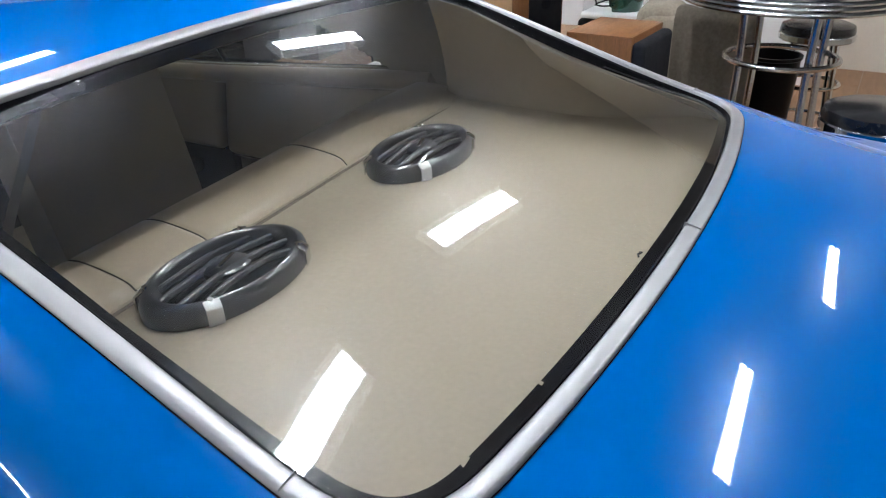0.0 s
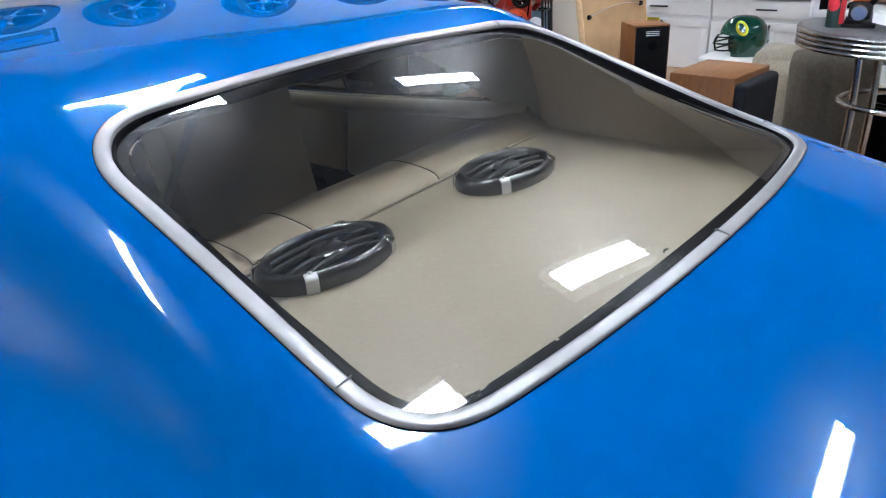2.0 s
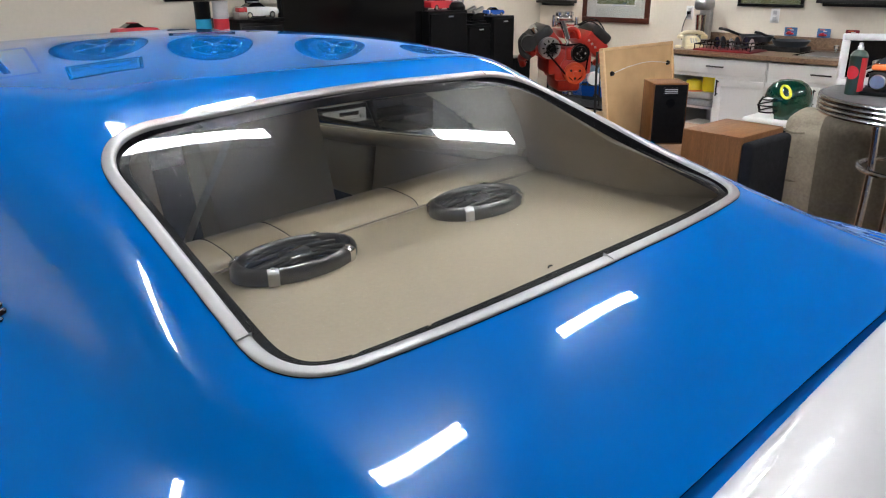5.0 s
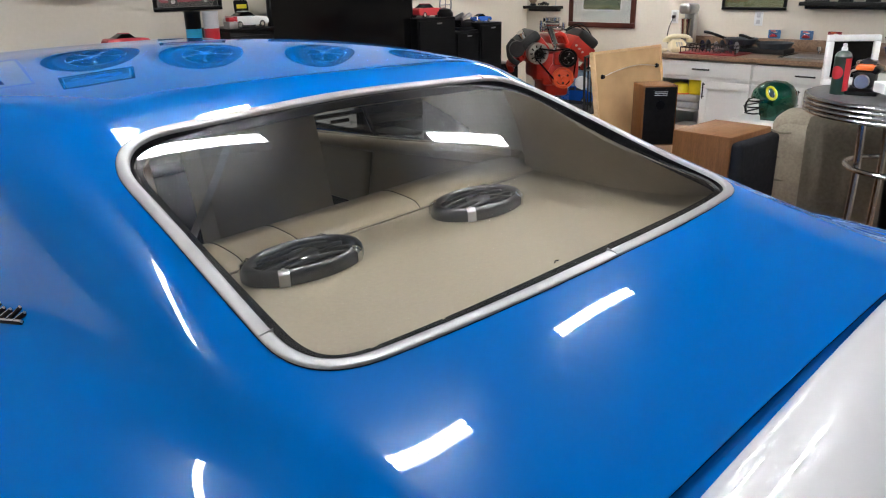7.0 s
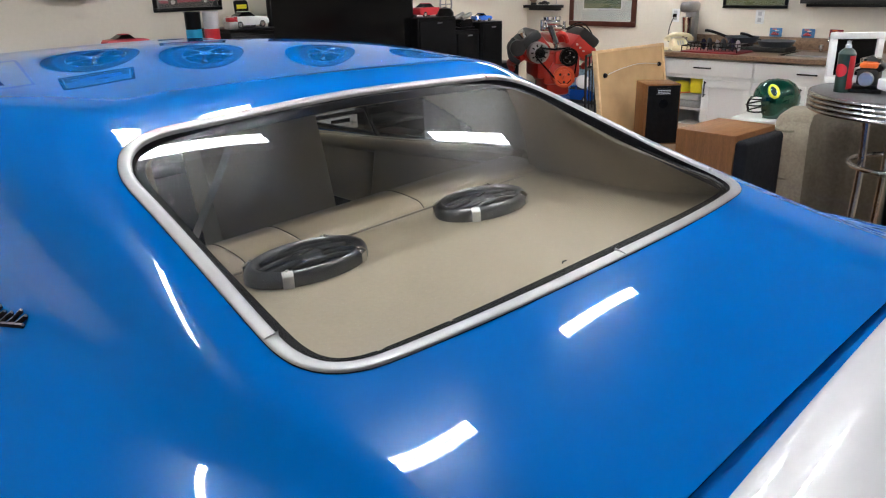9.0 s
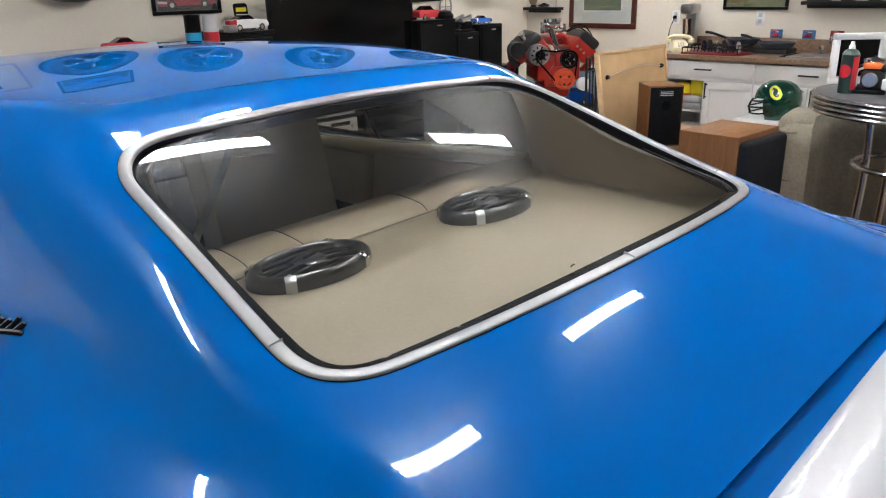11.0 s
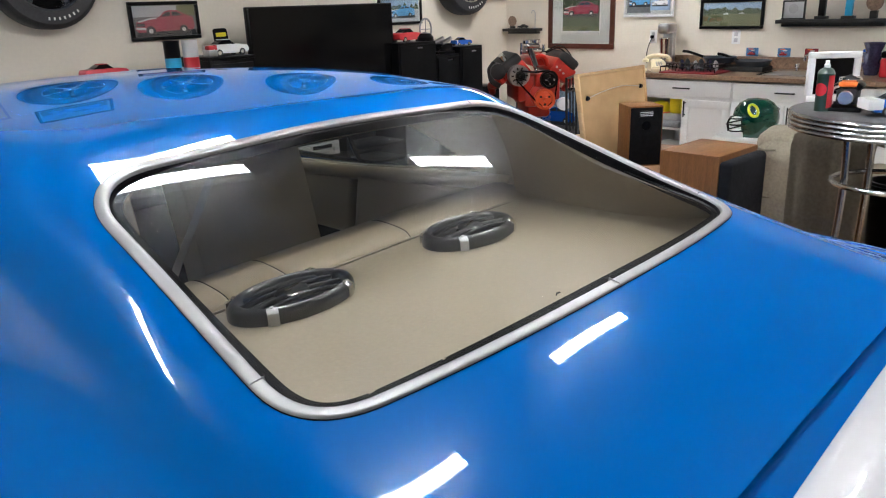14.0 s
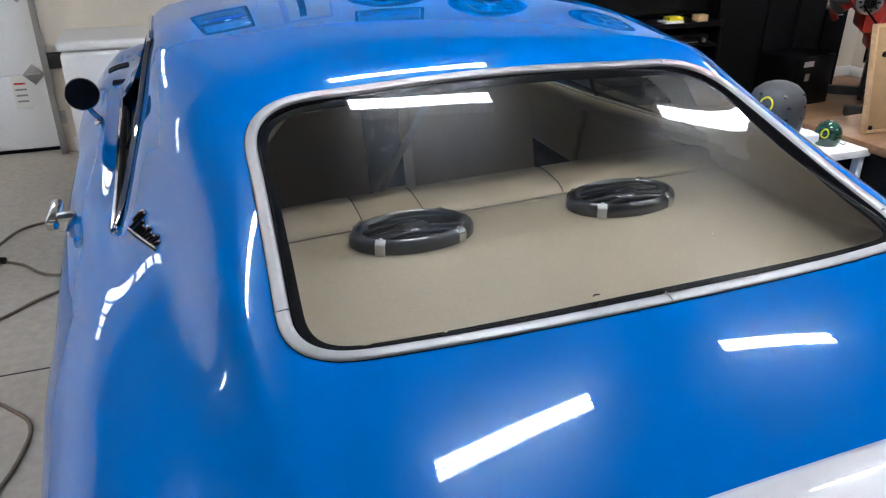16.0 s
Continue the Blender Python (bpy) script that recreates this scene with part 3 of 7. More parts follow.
# white wing raised over the boot lid on two uprights
wing = new("rear_wing")
wing.parent = car
wing["label"] = "glossy white rear wing raised over the boot lid"
WING = [(0.0, 0.000), (0.004, 0.009), (0.016, 0.016), (0.05, 0.021), (0.11, 0.023), (0.18, 0.019), (0.24, 0.010), (0.252, 0.006), (0.250, 0.002), (0.18, 0.004), (0.10, 0.001), (0.04, -0.004), (0.012, -0.008), (0.003, -0.006)]
bm = bmesh.new()
rows = []
for x in [-0.725, -0.72, -0.705, *np.linspace(-0.68, 0.68, 25), 0.705, 0.72, 0.725]:
    k = 1 - 0.35 * max(0, (abs(x) - 0.69) / 0.035) ** 2
    rows.append([bm.verts.new((x, -0.978 - 0.012 * (x / 0.7) ** 2 - 0.126 - (a - 0.126) * k, 1.192 - 0.010 * (x / 0.7) ** 2 + b * k)) for a, b in WING])
for r0, r1 in zip(rows, rows[1:]):
    for k in range(len(WING)):
        bm.faces.new((r0[k], r1[k], r1[(k + 1) % len(WING)], r0[(k + 1) % len(WING)]))
bm.faces.new(rows[0])
bm.faces.new(rows[-1][::-1])
part("blade", bm, "white_paint", wing, "white painted blade", 50)
for x in (-0.50, 0.50):
    part("upright", B((box, (x, -1.12, (skin_z(x, -1.12) + 1.192) / 2), (0.03, 0.16, 1.196 - skin_z(x, -1.12)), 0.010, None, 3)), "white_paint", wing)

# ---- back window: glass, gasket, bright trim in pieces ----
back_window = new("back_window")
back_window.parent = car


def outline_frames(inset):
    """Points on the skin along the window's edge, with the way inwards and the normal."""
    p = back_outline(inset)
    n = len(p)
    out = []
    for i in range(n):
        t = Vector((p[(i + 1) % n] - p[i - 1]).tolist()).normalized()
        nrm = skin_n(*p[i])
        t3 = Vector((t.x, t.y, 0))
        t3 = (t3 - nrm * t3.dot(nrm)).normalized()
        out.append((Vector((p[i][0], p[i][1], skin_z(*p[i]))), nrm.cross(t3), nrm))
    return out


def band(name, mat, prof, i0, i1, parent, inset=0.0, closed=False, label=""):
    """Sweeps a profile of (inwards, up) along the window's edge, between two places on it."""
    fr = outline_frames(inset)
    n = len(fr)
    idx = [i % n for i in range(i0, i1 + 1)]
    bm = bmesh.new()
    rows = [[bm.verts.new(p + inn * a + nr * b) for a, b in prof] for p, inn, nr in (fr[i] for i in idx)]
    m = len(prof)
    pairs = list(zip(rows, rows[1:])) + ([(rows[-1], rows[0])] if closed else [])
    for r0, r1 in pairs:
        for k in range(m):
            bm.faces.new((r0[k], r0[(k + 1) % m], r1[(k + 1) % m], r1[k]))
    if not closed:
        bm.faces.new(rows[0][::-1])
        bm.faces.new(rows[-1])
    return part(name, bm, mat, parent, label, 50)


TRIM = [(0.001, -0.006), (0.0012, 0.0020), (0.0030, 0.0038), (0.0060, 0.0044), (0.015, 0.0040), (0.0195, 0.0030), (0.0220, 0.0008), (0.0227, -0.020)]
edge = back_outline()
JOINT = min(range(len(edge)), key=lambda i: math.hypot(edge[i][0] + 0.594, edge[i][1] + 0.386))
JOINT_R = len(edge) - JOINT
TOPS = sorted(range(len(edge)), key=lambda i: math.hypot(edge[i][0] - 0.43, edge[i][1] - 0.21))[0]
NE = len(edge)
for a, b in ((0, JOINT_R), (JOINT_R, TOPS), (TOPS, JOINT), (JOINT, NE)):
    band("bright_trim", "satin", TRIM, a, b, back_window, label="brushed bright metal trim")
fr = outline_frames(0.0)
for i in (0, JOINT_R, TOPS, JOINT):
    p, inn, nr = fr[i]
    t = nr.cross(inn)
    mm = Matrix((inn, t, nr)).transposed()
    part("trim_joint", B((box, p + inn * 0.013 + nr * 0.0017, (0.0215, 0.0009, 0.0088), 0.0, mm)), "grey", back_window)
band("gasket", "rubber", [(0, -0.026), (0, -0.0035), (0.0015, -0.003), (0.0035, -0.005), (0.0045, -0.008), (0.0045, -0.026)], 0, NE - 1, back_window, 0.0230, True, "black rubber gasket")

def glass_z(x, y):
    """Height of the rear glass: one sheet, bent more towards its sides."""
    v = y - 0.19
    bend = 0.13 * min(1.0, max(0.0, (y + 0.42) / 0.25))
    return 1.3080 - bend * max(0.0, abs(x) - 0.26) ** 2 + 0.2985 * v - 0.0925 * v ** 2 - 0.1657 * v ** 3 + (-0.0702 + 0.1153 * v) * x ** 2 + 0.1434 * x ** 4


bm = bmesh.new()
ol = back_outline(0.0255)
cx, cy = 0.0, -0.14
rings = []
for s in np.linspace(1.0, 0.04, 26):
    rings.append([bm.verts.new((cx + (x - cx) * s, cy + (y - cy) * s, glass_z(cx + (x - cx) * s, cy + (y - cy) * s))) for x, y in ol])
for a, b in zip(rings, rings[1:]):
    for k in range(len(ol)):
        bm.faces.new((a[k], a[(k + 1) % len(ol)], b[(k + 1) % len(ol)], b[k]))
bm.faces.new(rings[-1])
back_glass = part("pane", bm, "glass", back_window, "clear curved rear glass", 80)
back_glass.visible_shadow = False
part("dried_leaf", B((tube, [(-0.120 + dx, -0.512 + dy, skin_z(-0.120, -0.512) + 0.004 + dz) for dx, dy, dz in ((-0.006, 0.0, 0), (-0.002, 0.002, 0.001), (0.002, -0.001, 0.002), (0.006, 0.002, 0.0))], 0.0013, 5)), "iron", back_window, "tiny dried leaf scrap on the seal")

band("shadow_gap", "rubber", [(0.0, -0.004), (0.0, 0.0012), (0.003, 0.0012), (0.003, -0.004)], 0, NE - 1, back_window, 0.0, True, "thin black seal line")
bm = bmesh.new()
outer, inner = back_outline(0.0258), back_outline(0.0425)
rows = []
for k in range(NE - 95, NE + 59):
    rows.append([bm.verts.new((x, y, glass_z(x, y) - 0.002)) for x, y in (outer[k % NE], (outer[k % NE] + inner[k % NE]) / 2, inner[k % NE])])
for r0, r1 in zip(rows, rows[1:]):
    for k in range(2):
        bm.faces.new((r0[k], r1[k], r1[k + 1], r0[k + 1]))
bmesh.ops.solidify(bm, geom=list(bm.faces), thickness=0.0012)
part("painted_border", bm, "rubber", back_window, "black painted border under the glass edge")
for x, y, w in ((-0.474, -0.489, 0.007), (-0.36, -0.506, 0.003)):
    part("paint_chip", B((plate, [(-w, -0.003), (-w * 0.4, 0.003), (w * 0.3, 0.0015), (w, 0.0025), (w * 0.7, -0.003)], 0.0004, Matrix.Translation((x, y + 0.012, glass_z(x, y + 0.012) - 0.0012)))), "shelf", back_window, "chipped spot in the black border")


def end_panel(name, y, label):
    """Closes the body's end with a plain panel."""
    bm = bmesh.new()
    bm.faces.new([bm.verts.new((float(x), y, float(z))) for x, z in across(section(y)[0], np.arange(-10, 10.01, 0.25))])
    return part(name, bm, "blue", car, label)


end_panel("tail_panel", -1.949, "plain blue tail panel")
end_panel("nose_panel", 3.349, "plain blue nose panel")
bm = bmesh.new()
g = [[bm.verts.new((float(x), y, float(z) - 0.006)) for x, z in across(section(y)[0], np.linspace(-2.75, 2.75, 30))] for y in np.linspace(1.60, 2.27, 12)]
for i in range(11):
    for j in range(29):
        bm.faces.new((g[i][j], g[i][j + 1], g[i + 1][j + 1], g[i + 1][j]))
part("windscreen", bm, "screen_glass", car, "lightly tinted curved windscreen", 80)

# ---- cabin ----
body_shell("headlining", "headliner", 0.035, QI, back_outline(0.014), 0.06, 1.75, None, label="tan cloth and vinyl inner lining")


def shelf_z(x, y):
    return 1.006 + 0.008 * (y + 0.5)


def room_x(y):
    """Half width of the cabin under the skin at the shelf's height."""
    return max(x for x in np.linspace(0.5, 0.76, 66) if skin_z(x, y) > shelf_z(x, y) + 0.014)


bm = bmesh.new()
g = [[bm.verts.new((x * room_x(y), y, shelf_z(x, y))) for x in np.linspace(-1, 1, 30)] for y in np.linspace(-0.58, 0.14, 16)]
for i in range(15):
    for j in range(29):
        bm.faces.new((g[i][j], g[i][j + 1], g[i + 1][j + 1], g[i + 1][j]))
part("parcel_shelf", bm, "shelf", car, "plain tan covered parcel shelf")

# inner trim of the rear pillars, from the shelf's edge up to the window's edge
FOOT = [(0.64, 0.17), (0.634, 0.05), (0.632, -0.06), (0.634, -0.16), (0.655, -0.24), (0.69, -0.305), (0.735, -0.365), (0.76, -0.42)]
for side in (-1, 1):
    lip = back_outline(0.040)
    lip = lip[(lip[:, 0] * side > 0.47) & (lip[:, 1] > -0.47)]
    lip = lip[np.argsort(np.arctan2(lip[:, 1] + 0.15, lip[:, 0] * side))]
    foot = spline(np.linspace(0, 1, len(FOOT)), np.array(FOOT[::-1]), np.linspace(0, 1, len(lip)))
    bm = bmesh.new()
    rows = []
    for (lx, ly), (fx, fy) in zip(lip, foot):
        top = Vector((lx, ly, glass_z(lx, ly) - 0.006))
        low = Vector((side * min(fx, room_x(fy)), fy, shelf_z(fx, fy) - 0.003))
        rows.append([])
        for u in np.linspace(0, 1, 12):
            p = low.lerp(top, u)
            p.x += side * 0.016 * math.sin(math.pi * u)
            rows[-1].append(bm.verts.new(p))
    for r0, r1 in zip(rows, rows[1:]):
        for k in range(11):
            bm.faces.new((r0[k], r0[k + 1], r1[k + 1], r1[k]))
    part("pillar_trim", bm, "shelf", car, "tan covered inner pillar panel", 60)

# rear bench: a rounded backrest in upholstered panels
BENCH = [(0.108, 0.975), (0.110, 1.002), (0.118, 1.018), (0.138, 1.028), (0.19, 1.034), (0.235, 1.034), (0.262, 1.022), (0.280, 0.975), (0.298, 0.86), (0.34, 0.56)]

SLANT = 0.05


def bench_panel(x0, x1, parent):
    bm = bmesh.new()
    rows = []
    for x in np.concatenate([[x0, x0 + 0.004], np.linspace(x0 + 0.010, x1 - 0.010, 12), [x1 - 0.004, x1]]):
        e = min(x - x0, x1 - x) / 0.010
        dip = 0.004 * (1 - min(1, e)) ** 2
        arch = -0.03 * max(0, abs(x) - 0.35) ** 1.5
        rows.append([bm.verts.new((x, y + SLANT * x - 0.05 * max(0, abs(x) - 0.45), z - dip * (1 if z > 0.96 else 0.3) + arch)) for y, z in smooth_profile(BENCH)])
    for a, b in zip(rows, rows[1:]):
        for k in range(len(a) - 1):
            bm.faces.new((a[k], a[k + 1], b[k + 1], b[k]))
    return part("backrest_panel", bm, "vinyl", parent, "", 60)


def smooth_profile(p, steps=4):
    return [(v.x, v.y) for v in smooth_path([(a, b, 0) for a, b in p], steps)]


bench = new("rear_bench")
bench.parent = car
bench["label"] = "tan vinyl rear bench seat with stitched panels"
for x0, x1 in ((-0.67, -0.335), (-0.335, -0.190), (-0.190, 0.170), (0.170, 0.67)):
    bench_panel(x0, x1, bench)
for x in (-0.335, -0.190, 0.170):
    part("seam", B((tube, [(x, y + SLANT * x, z - 0.0024) for y, z in smooth_profile(BENCH)[2:32]], 0.0013, 6)), "seam", bench, "dark stitched seam")
part("welt", B((tube, [(x, 0.1015 + SLANT * x - 0.05 * max(0, abs(x) - 0.45), 1.011 - 0.03 * max(0, abs(x) - 0.35) ** 1.5) for x in np.linspace(-0.66, 0.66, 24)], 0.0032, 6)), "welt", bench, "brown welt between bench and shelf")
part("cushion", B((box, (0, 0.62, 0.42), (1.24, 0.55, 0.2), 0.06, None, 4)), "vinyl", bench, "tan vinyl seat cushion")


def front_seat(x):
    s = new("front_seat")
    s.parent = car
    s["label"] = "tan vinyl high-back bucket seat with dark shell"
    s.location = (x, 1.05, 0)
    tilt = Euler((radians(-14), 0, 0)).to_matrix()
    back = pose(0, 0.065, 0.80, 90 - 14, 0, 0)
    part("backrest", B((plate, rounded(0.46, 0.76, 0.11, 8), 0.13, back, 0.04)), "vinyl", s)
    part("map_pocket", B((box, (0, -0.050, 0.765), (0.40, 0.016, 0.22), 0.007, tilt, 3)), "vinyl", s)
    for dz in (0.0, 0.045):
        part("welt", B((tube, smooth_path([tuple(tilt @ Vector((x, -0.059, 0.74 + z - dz))) for x, z in ((-0.185, -0.14), (-0.185, 0.08), (-0.165, 0.115), (-0.12, 0.125), (0.12, 0.125), (0.165, 0.115), (0.185, 0.08), (0.185, -0.14))], 4), 0.0035, 6)), "seam", s)
    part("cushion", B((box, (0, 0.32, 0.42), (0.5, 0.5, 0.16), 0.05, None, 4)), "vinyl", s)


front_seat(0.295)
front_seat(-0.33)
part("firewall", B((box, (0, 2.10, 0.60), (1.84, 0.05, 0.70), 0.01)), "black_matt", car)
part("dashboard", B((box, (0, 2.0, 0.86), (1.4, 0.3, 0.2), 0.06, None, 3)), "black_matt", car)
part("cabin_floor", B((box, (0, 0.9, 0.24), (1.7, 2.6, 0.04), 0.01)), "dark_cloth", car)
for s in (-1, 1):
    dp = new("door_panel")
    dp.parent = car
    tip = Euler((0, s * radians(10), 0)).to_matrix()
    part("upper_card", B((box, (s * 0.80, 1.42, 0.80), (0.06, 0.66, 0.24), 0.028, tip, 4)), "vinyl", dp)
    part("lower_card", B((box, (s * 0.825, 1.42, 0.5), (0.05, 0.66, 0.36), 0.02)), "black_matt", dp)
    part("bright_strip", B((box, (s * 0.785, 1.42, 0.685), (0.012, 0.64, 0.014), 0.004)), "chrome", dp)
    part("arm_rest", B((box, (s * 0.77, 1.40, 0.60), (0.07, 0.34, 0.05), 0.02, None, 3)), "black_matt", dp)
    qp = new("quarter_trim")
    qp.parent = car
    part("upper_card", B((box, (s * 0.79, 0.60, 0.815), (0.06, 0.92, 0.27), 0.030, tip, 4)), "vinyl", qp)
    part("lower_card", B((box, (s * 0.815, 0.60, 0.5), (0.05, 0.92, 0.36), 0.02)), "black_matt", qp)
    part("bright_strip", B((box, (s * 0.775, 0.60, 0.675), (0.012, 0.90, 0.012), 0.004)), "chrome", qp)


path = smooth_path([(0.20, 0.97, 1.22), (0.16, 0.95, 1.13), (0.12, 0.95, 1.05), (0.05, 0.95, 0.93), (-0.02, 0.95, 0.82), (-0.09, 0.96, 0.68)])
bm = bmesh.new()
rows = [[bm.verts.new(p + Vector((dx, 0.006 * dy, 0.012 * (dx > 0)))) for dx, dy in ((-0.021, 0), (0.021, 1))] for p in path]
for r0, r1 in zip(rows, rows[1:]):
    bm.faces.new((r0[0], r0[1], r1[1], r1[0]))
bmesh.ops.solidify(bm, geom=list(bm.faces), thickness=0.002)
part("seat_belt", bm, "strap", car, "grey webbing seat belt")

# ---- 6x9 loudspeakers in the shelf ----


def rear_speaker(x, y):
    s = new("shelf_speaker")
    s.parent = car
    s["label"] = "dark oval loudspeaker with ribbed cover and silver clips"
    s.location = (x, y, shelf_z(x, y))
    A, Bq = 0.137, 0.084
    ring = [(0.995, 0.0), (1.0, 0.008), (0.993, 0.016), (0.97, 0.023), (0.93, 0.028), (0.88, 0.030), (0.83, 0.028), (0.79, 0.023), (0.765, 0.016), (0.755, 0.008)]
    part("rim", B((lathe, [(r, z) for r, z in ring], 64, (0, 0, 0), None, A, Bq)), "grille", s, "glossy dark rim")
    part("mesh_dish", B((lathe, [(0.76, 0.009), (0.6, 0.007), (0.3, 0.006), (0.0, 0.007)], 48, (0, 0, 0), None, A, Bq)), "rubber", s)
    for k, yy in enumerate((-0.042, -0.016, 0.016, 0.042)):
        w = A * 0.8 * math.sqrt(max(0.05, 1 - (yy / (Bq * 0.8)) ** 2))
        part("rib", B((tube, smooth_path([(-w, yy, 0.016), (-w * 0.5, yy * 0.9, 0.023), (0, yy * 0.9, 0.025), (w * 0.5, yy * 0.9, 0.023), (w, yy, 0.016)]), 0.0055, 8)), "grille", s)
    part("emblem_hub", B((lathe, [(0.036, 0.018), (0.036, 0.025), (0.030, 0.029), (0.0, 0.031)], 32, (0, 0, 0), None, 1.0, 0.8)), "grille", s)
    part("emblem", B((box, (0, 0, 0.032), (0.042, 0.006, 0.002), 0.0008, Euler((0, 0, radians(18))).to_matrix())), "chrome", s, "small chrome bar emblem")
    for ang in (230, 310, 142, 50):
        a = radians(ang)
        nx, ny = math.cos(a) / A, math.sin(a) / Bq
        yaw = math.atan2(ny, nx)
        cl = B((box, (0.0015, 0, 0.0115), (0.003, 0.021, 0.023), 0.0012), (box, (-0.0045, 0, 0.0262), (0.0035, 0.021, 0.015), 0.0014, Euler((0, radians(-58), 0)).to_matrix()),
               (rod, (-0.011, 0, 0.029), (-0.011, 0, 0.0325), 0.0045, 0.0035, 10))
        c = part("clip", cl, "clip_grey" if ang == 230 else "chrome", s, "silver clip")
        c.matrix_basis = pose(A * 1.012 * math.cos(a), Bq * 1.012 * math.sin(a), 0, 0, 0, math.degrees(yaw))
    return s


rear_speaker(-0.249, 0.014)
rear_speaker(0.264, 0.016)

# ---- side windows, chrome edges, mirror, handle, lettering ----


def skin_at(q, y):
    x, z = across(section(y)[0], np.array([q]))[0]
    return Vector((float(x), float(y), float(z)))


for s in (-1, 1):
    w = new("side_window")
    w.parent = car
    bm = bmesh.new()
    rows = []
    for q in np.linspace(SIDE_TOP - 0.05, SIDE_LOW + 0.05, 12):
        rows.append([bm.verts.new(skin_at(s * q, y) - Vector((s * 0.02, 0, 0.004))) for y in np.linspace(side_rear(q) - 0.01, 1.68 + 0.05 * (q - SIDE_TOP), 24)])
    for a, b in zip(rows, rows[1:]):
        for k in range(23):
            bm.faces.new((a[k], a[k + 1], b[k + 1], b[k]))
    part("pane", bm, "side_glass", w, "tinted side glass", 80)
    rear = [skin_at(s * q, side_rear(q) + 0.004) + Vector((s * 0.004, 0, 0.002)) for q in np.linspace(SIDE_TOP, SIDE_LOW, 18)]
    low = [skin_at(s * SIDE_LOW, y) + Vector((s * 0.004, 0, 0.003)) for y in np.linspace(side_rear(SIDE_LOW) + 0.01, 1.6, 24)]
    top = [skin_at(s * SIDE_TOP, y) + Vector((s * 0.004, 0, 0.003)) for y in np.linspace(1.6, side_rear(SIDE_TOP) + 0.01, 20)]
    part("chrome_edge", B((tube, top + rear + low, 0.0085, 8)), "chrome", w, "polished chrome window edge")
    part("rubber_seal", B((tube, [p - Vector((s * 0.012, -0.012, -0.004)) for p in rear + low], 0.009, 8)), "rubber", w)
    rail = [skin_at(s * 6.0, y) + Vector((-s * 0.055, 0, 0.002 - 0.058 * (y - 0.3) / 1.4)) for y in np.linspace(0.30, 1.72, 20)]
    part("belt_rail", B((tube, rail, 0.027, 12)), "vinyl", w, "tan vinyl rail under the glass")
    part("glass_strip", B((tube, [p + Vector((s * 0.022, 0, 0.028)) for p in rail], 0.006, 8)), "chrome", w)
    part("pillar_bar", B((tube, [skin_at(s * q, 1.09) - Vector((s * 0.018, 0, 0)) for q in np.linspace(SIDE_TOP, SIDE_LOW, 8)], 0.009, 8)), "black", w)

# door mirror on a short stalk
mir = new("door_mirror")
mir.parent = car
mir["label"] = "round chrome door mirror with dark glass"
part("head", B((lathe, [(0.0, 0.05), (0.02, 0.048), (0.045, 0.034), (0.056, 0.012), (0.058, -0.004), (0.055, -0.006)], 32, (-0.984, 1.52, 1.035),
                Euler((radians(-90), 0, radians(6))).to_matrix())), "chrome", mir)
part("mirror_glass", B((lathe, [(0.054, -0.0045), (0.0, -0.0045)], 32, (-0.984, 1.52, 1.035), Euler((radians(-90), 0, radians(6))).to_matrix())), "gloss_black", mir, "dark mirror glass")
part("stalk", B((tube, smooth_path([(-0.975, 1.54, 0.985), (-0.965, 1.56, 0.955), (-0.945, 1.575, 0.925)]), 0.010, 8), (lathe, [(0.026, 0), (0.024, 0.012), (0.0, 0.016)], 16, (-0.945, 1.575, 0.912))), "chrome", mir)
hd = new("door_handle")
hd.parent = car
part("grip", B((box, (-1.028, 0.71, 0.905), (0.030, 0.17, 0.030), 0.010, None, 3)), "chrome", hd, "chrome pull handle")
part("escutcheon", B((box, (-0.995, 0.66, 0.90), (0.05, 0.05, 0.045), 0.01)), "chrome", hd)
# script emblem on the sail panel, drawn as slanted strokes
em = new("emblem")
em.parent = car
em["label"] = "small chrome script emblem drawn as plain strokes"


def road_wheel(x, y):
    w = new("road_wheel")
    w.parent = car
    s = -1 if x < 0 else 1
    m = Euler((0, radians(90) * s, 0)).to_matrix()
    r = 0.335
    h = r - LEAN * x
    part("tyre", B((lathe, [(r * 0.6, -0.10), (r * 0.9, -0.11), (r, -0.07), (r, 0.07), (r * 0.9, 0.11), (r * 0.6, 0.10)], 40, (x, y, h), m)), "tyre", w)
    part("rim", B((lathe, [(r * 0.62, 0.10), (r * 0.58, 0.06), (r * 0.3, 0.03), (r * 0.15, 0.06), (0, 0.07)], 32, (x, y, h), m)), "chrome", w)


for x in (-0.80, 0.80):
    for y in (-0.62, 2.30):
        road_wheel(x, y)

# ---- ceiling lamps ----


def strip_lamp(x, y, rz, length=0.9):
    t = thing("ceiling_lamp", "white twin-strip lamp on the ceiling, lit, some added as unseen fill", "lamp", (x, y, CEIL), rz, "ceiling lamps")
    part("housing", B((box, (0, 0, -0.03), (length, 0.12, 0.06), 0.006)), "housing", t)
    part("diffuser", B((box, (0, 0, -0.0605), (length - 0.02, 0.078, 0.003), 0.001)), "diffuser", t, "pale glowing diffuser")
    for s in (-1, 1):
        part("light_strip", B((box, (0, s * 0.0185, -0.0635), (length - 0.03, 0.020, 0.005), 0.001)), "tube", t, "glowing white strip")
    return t


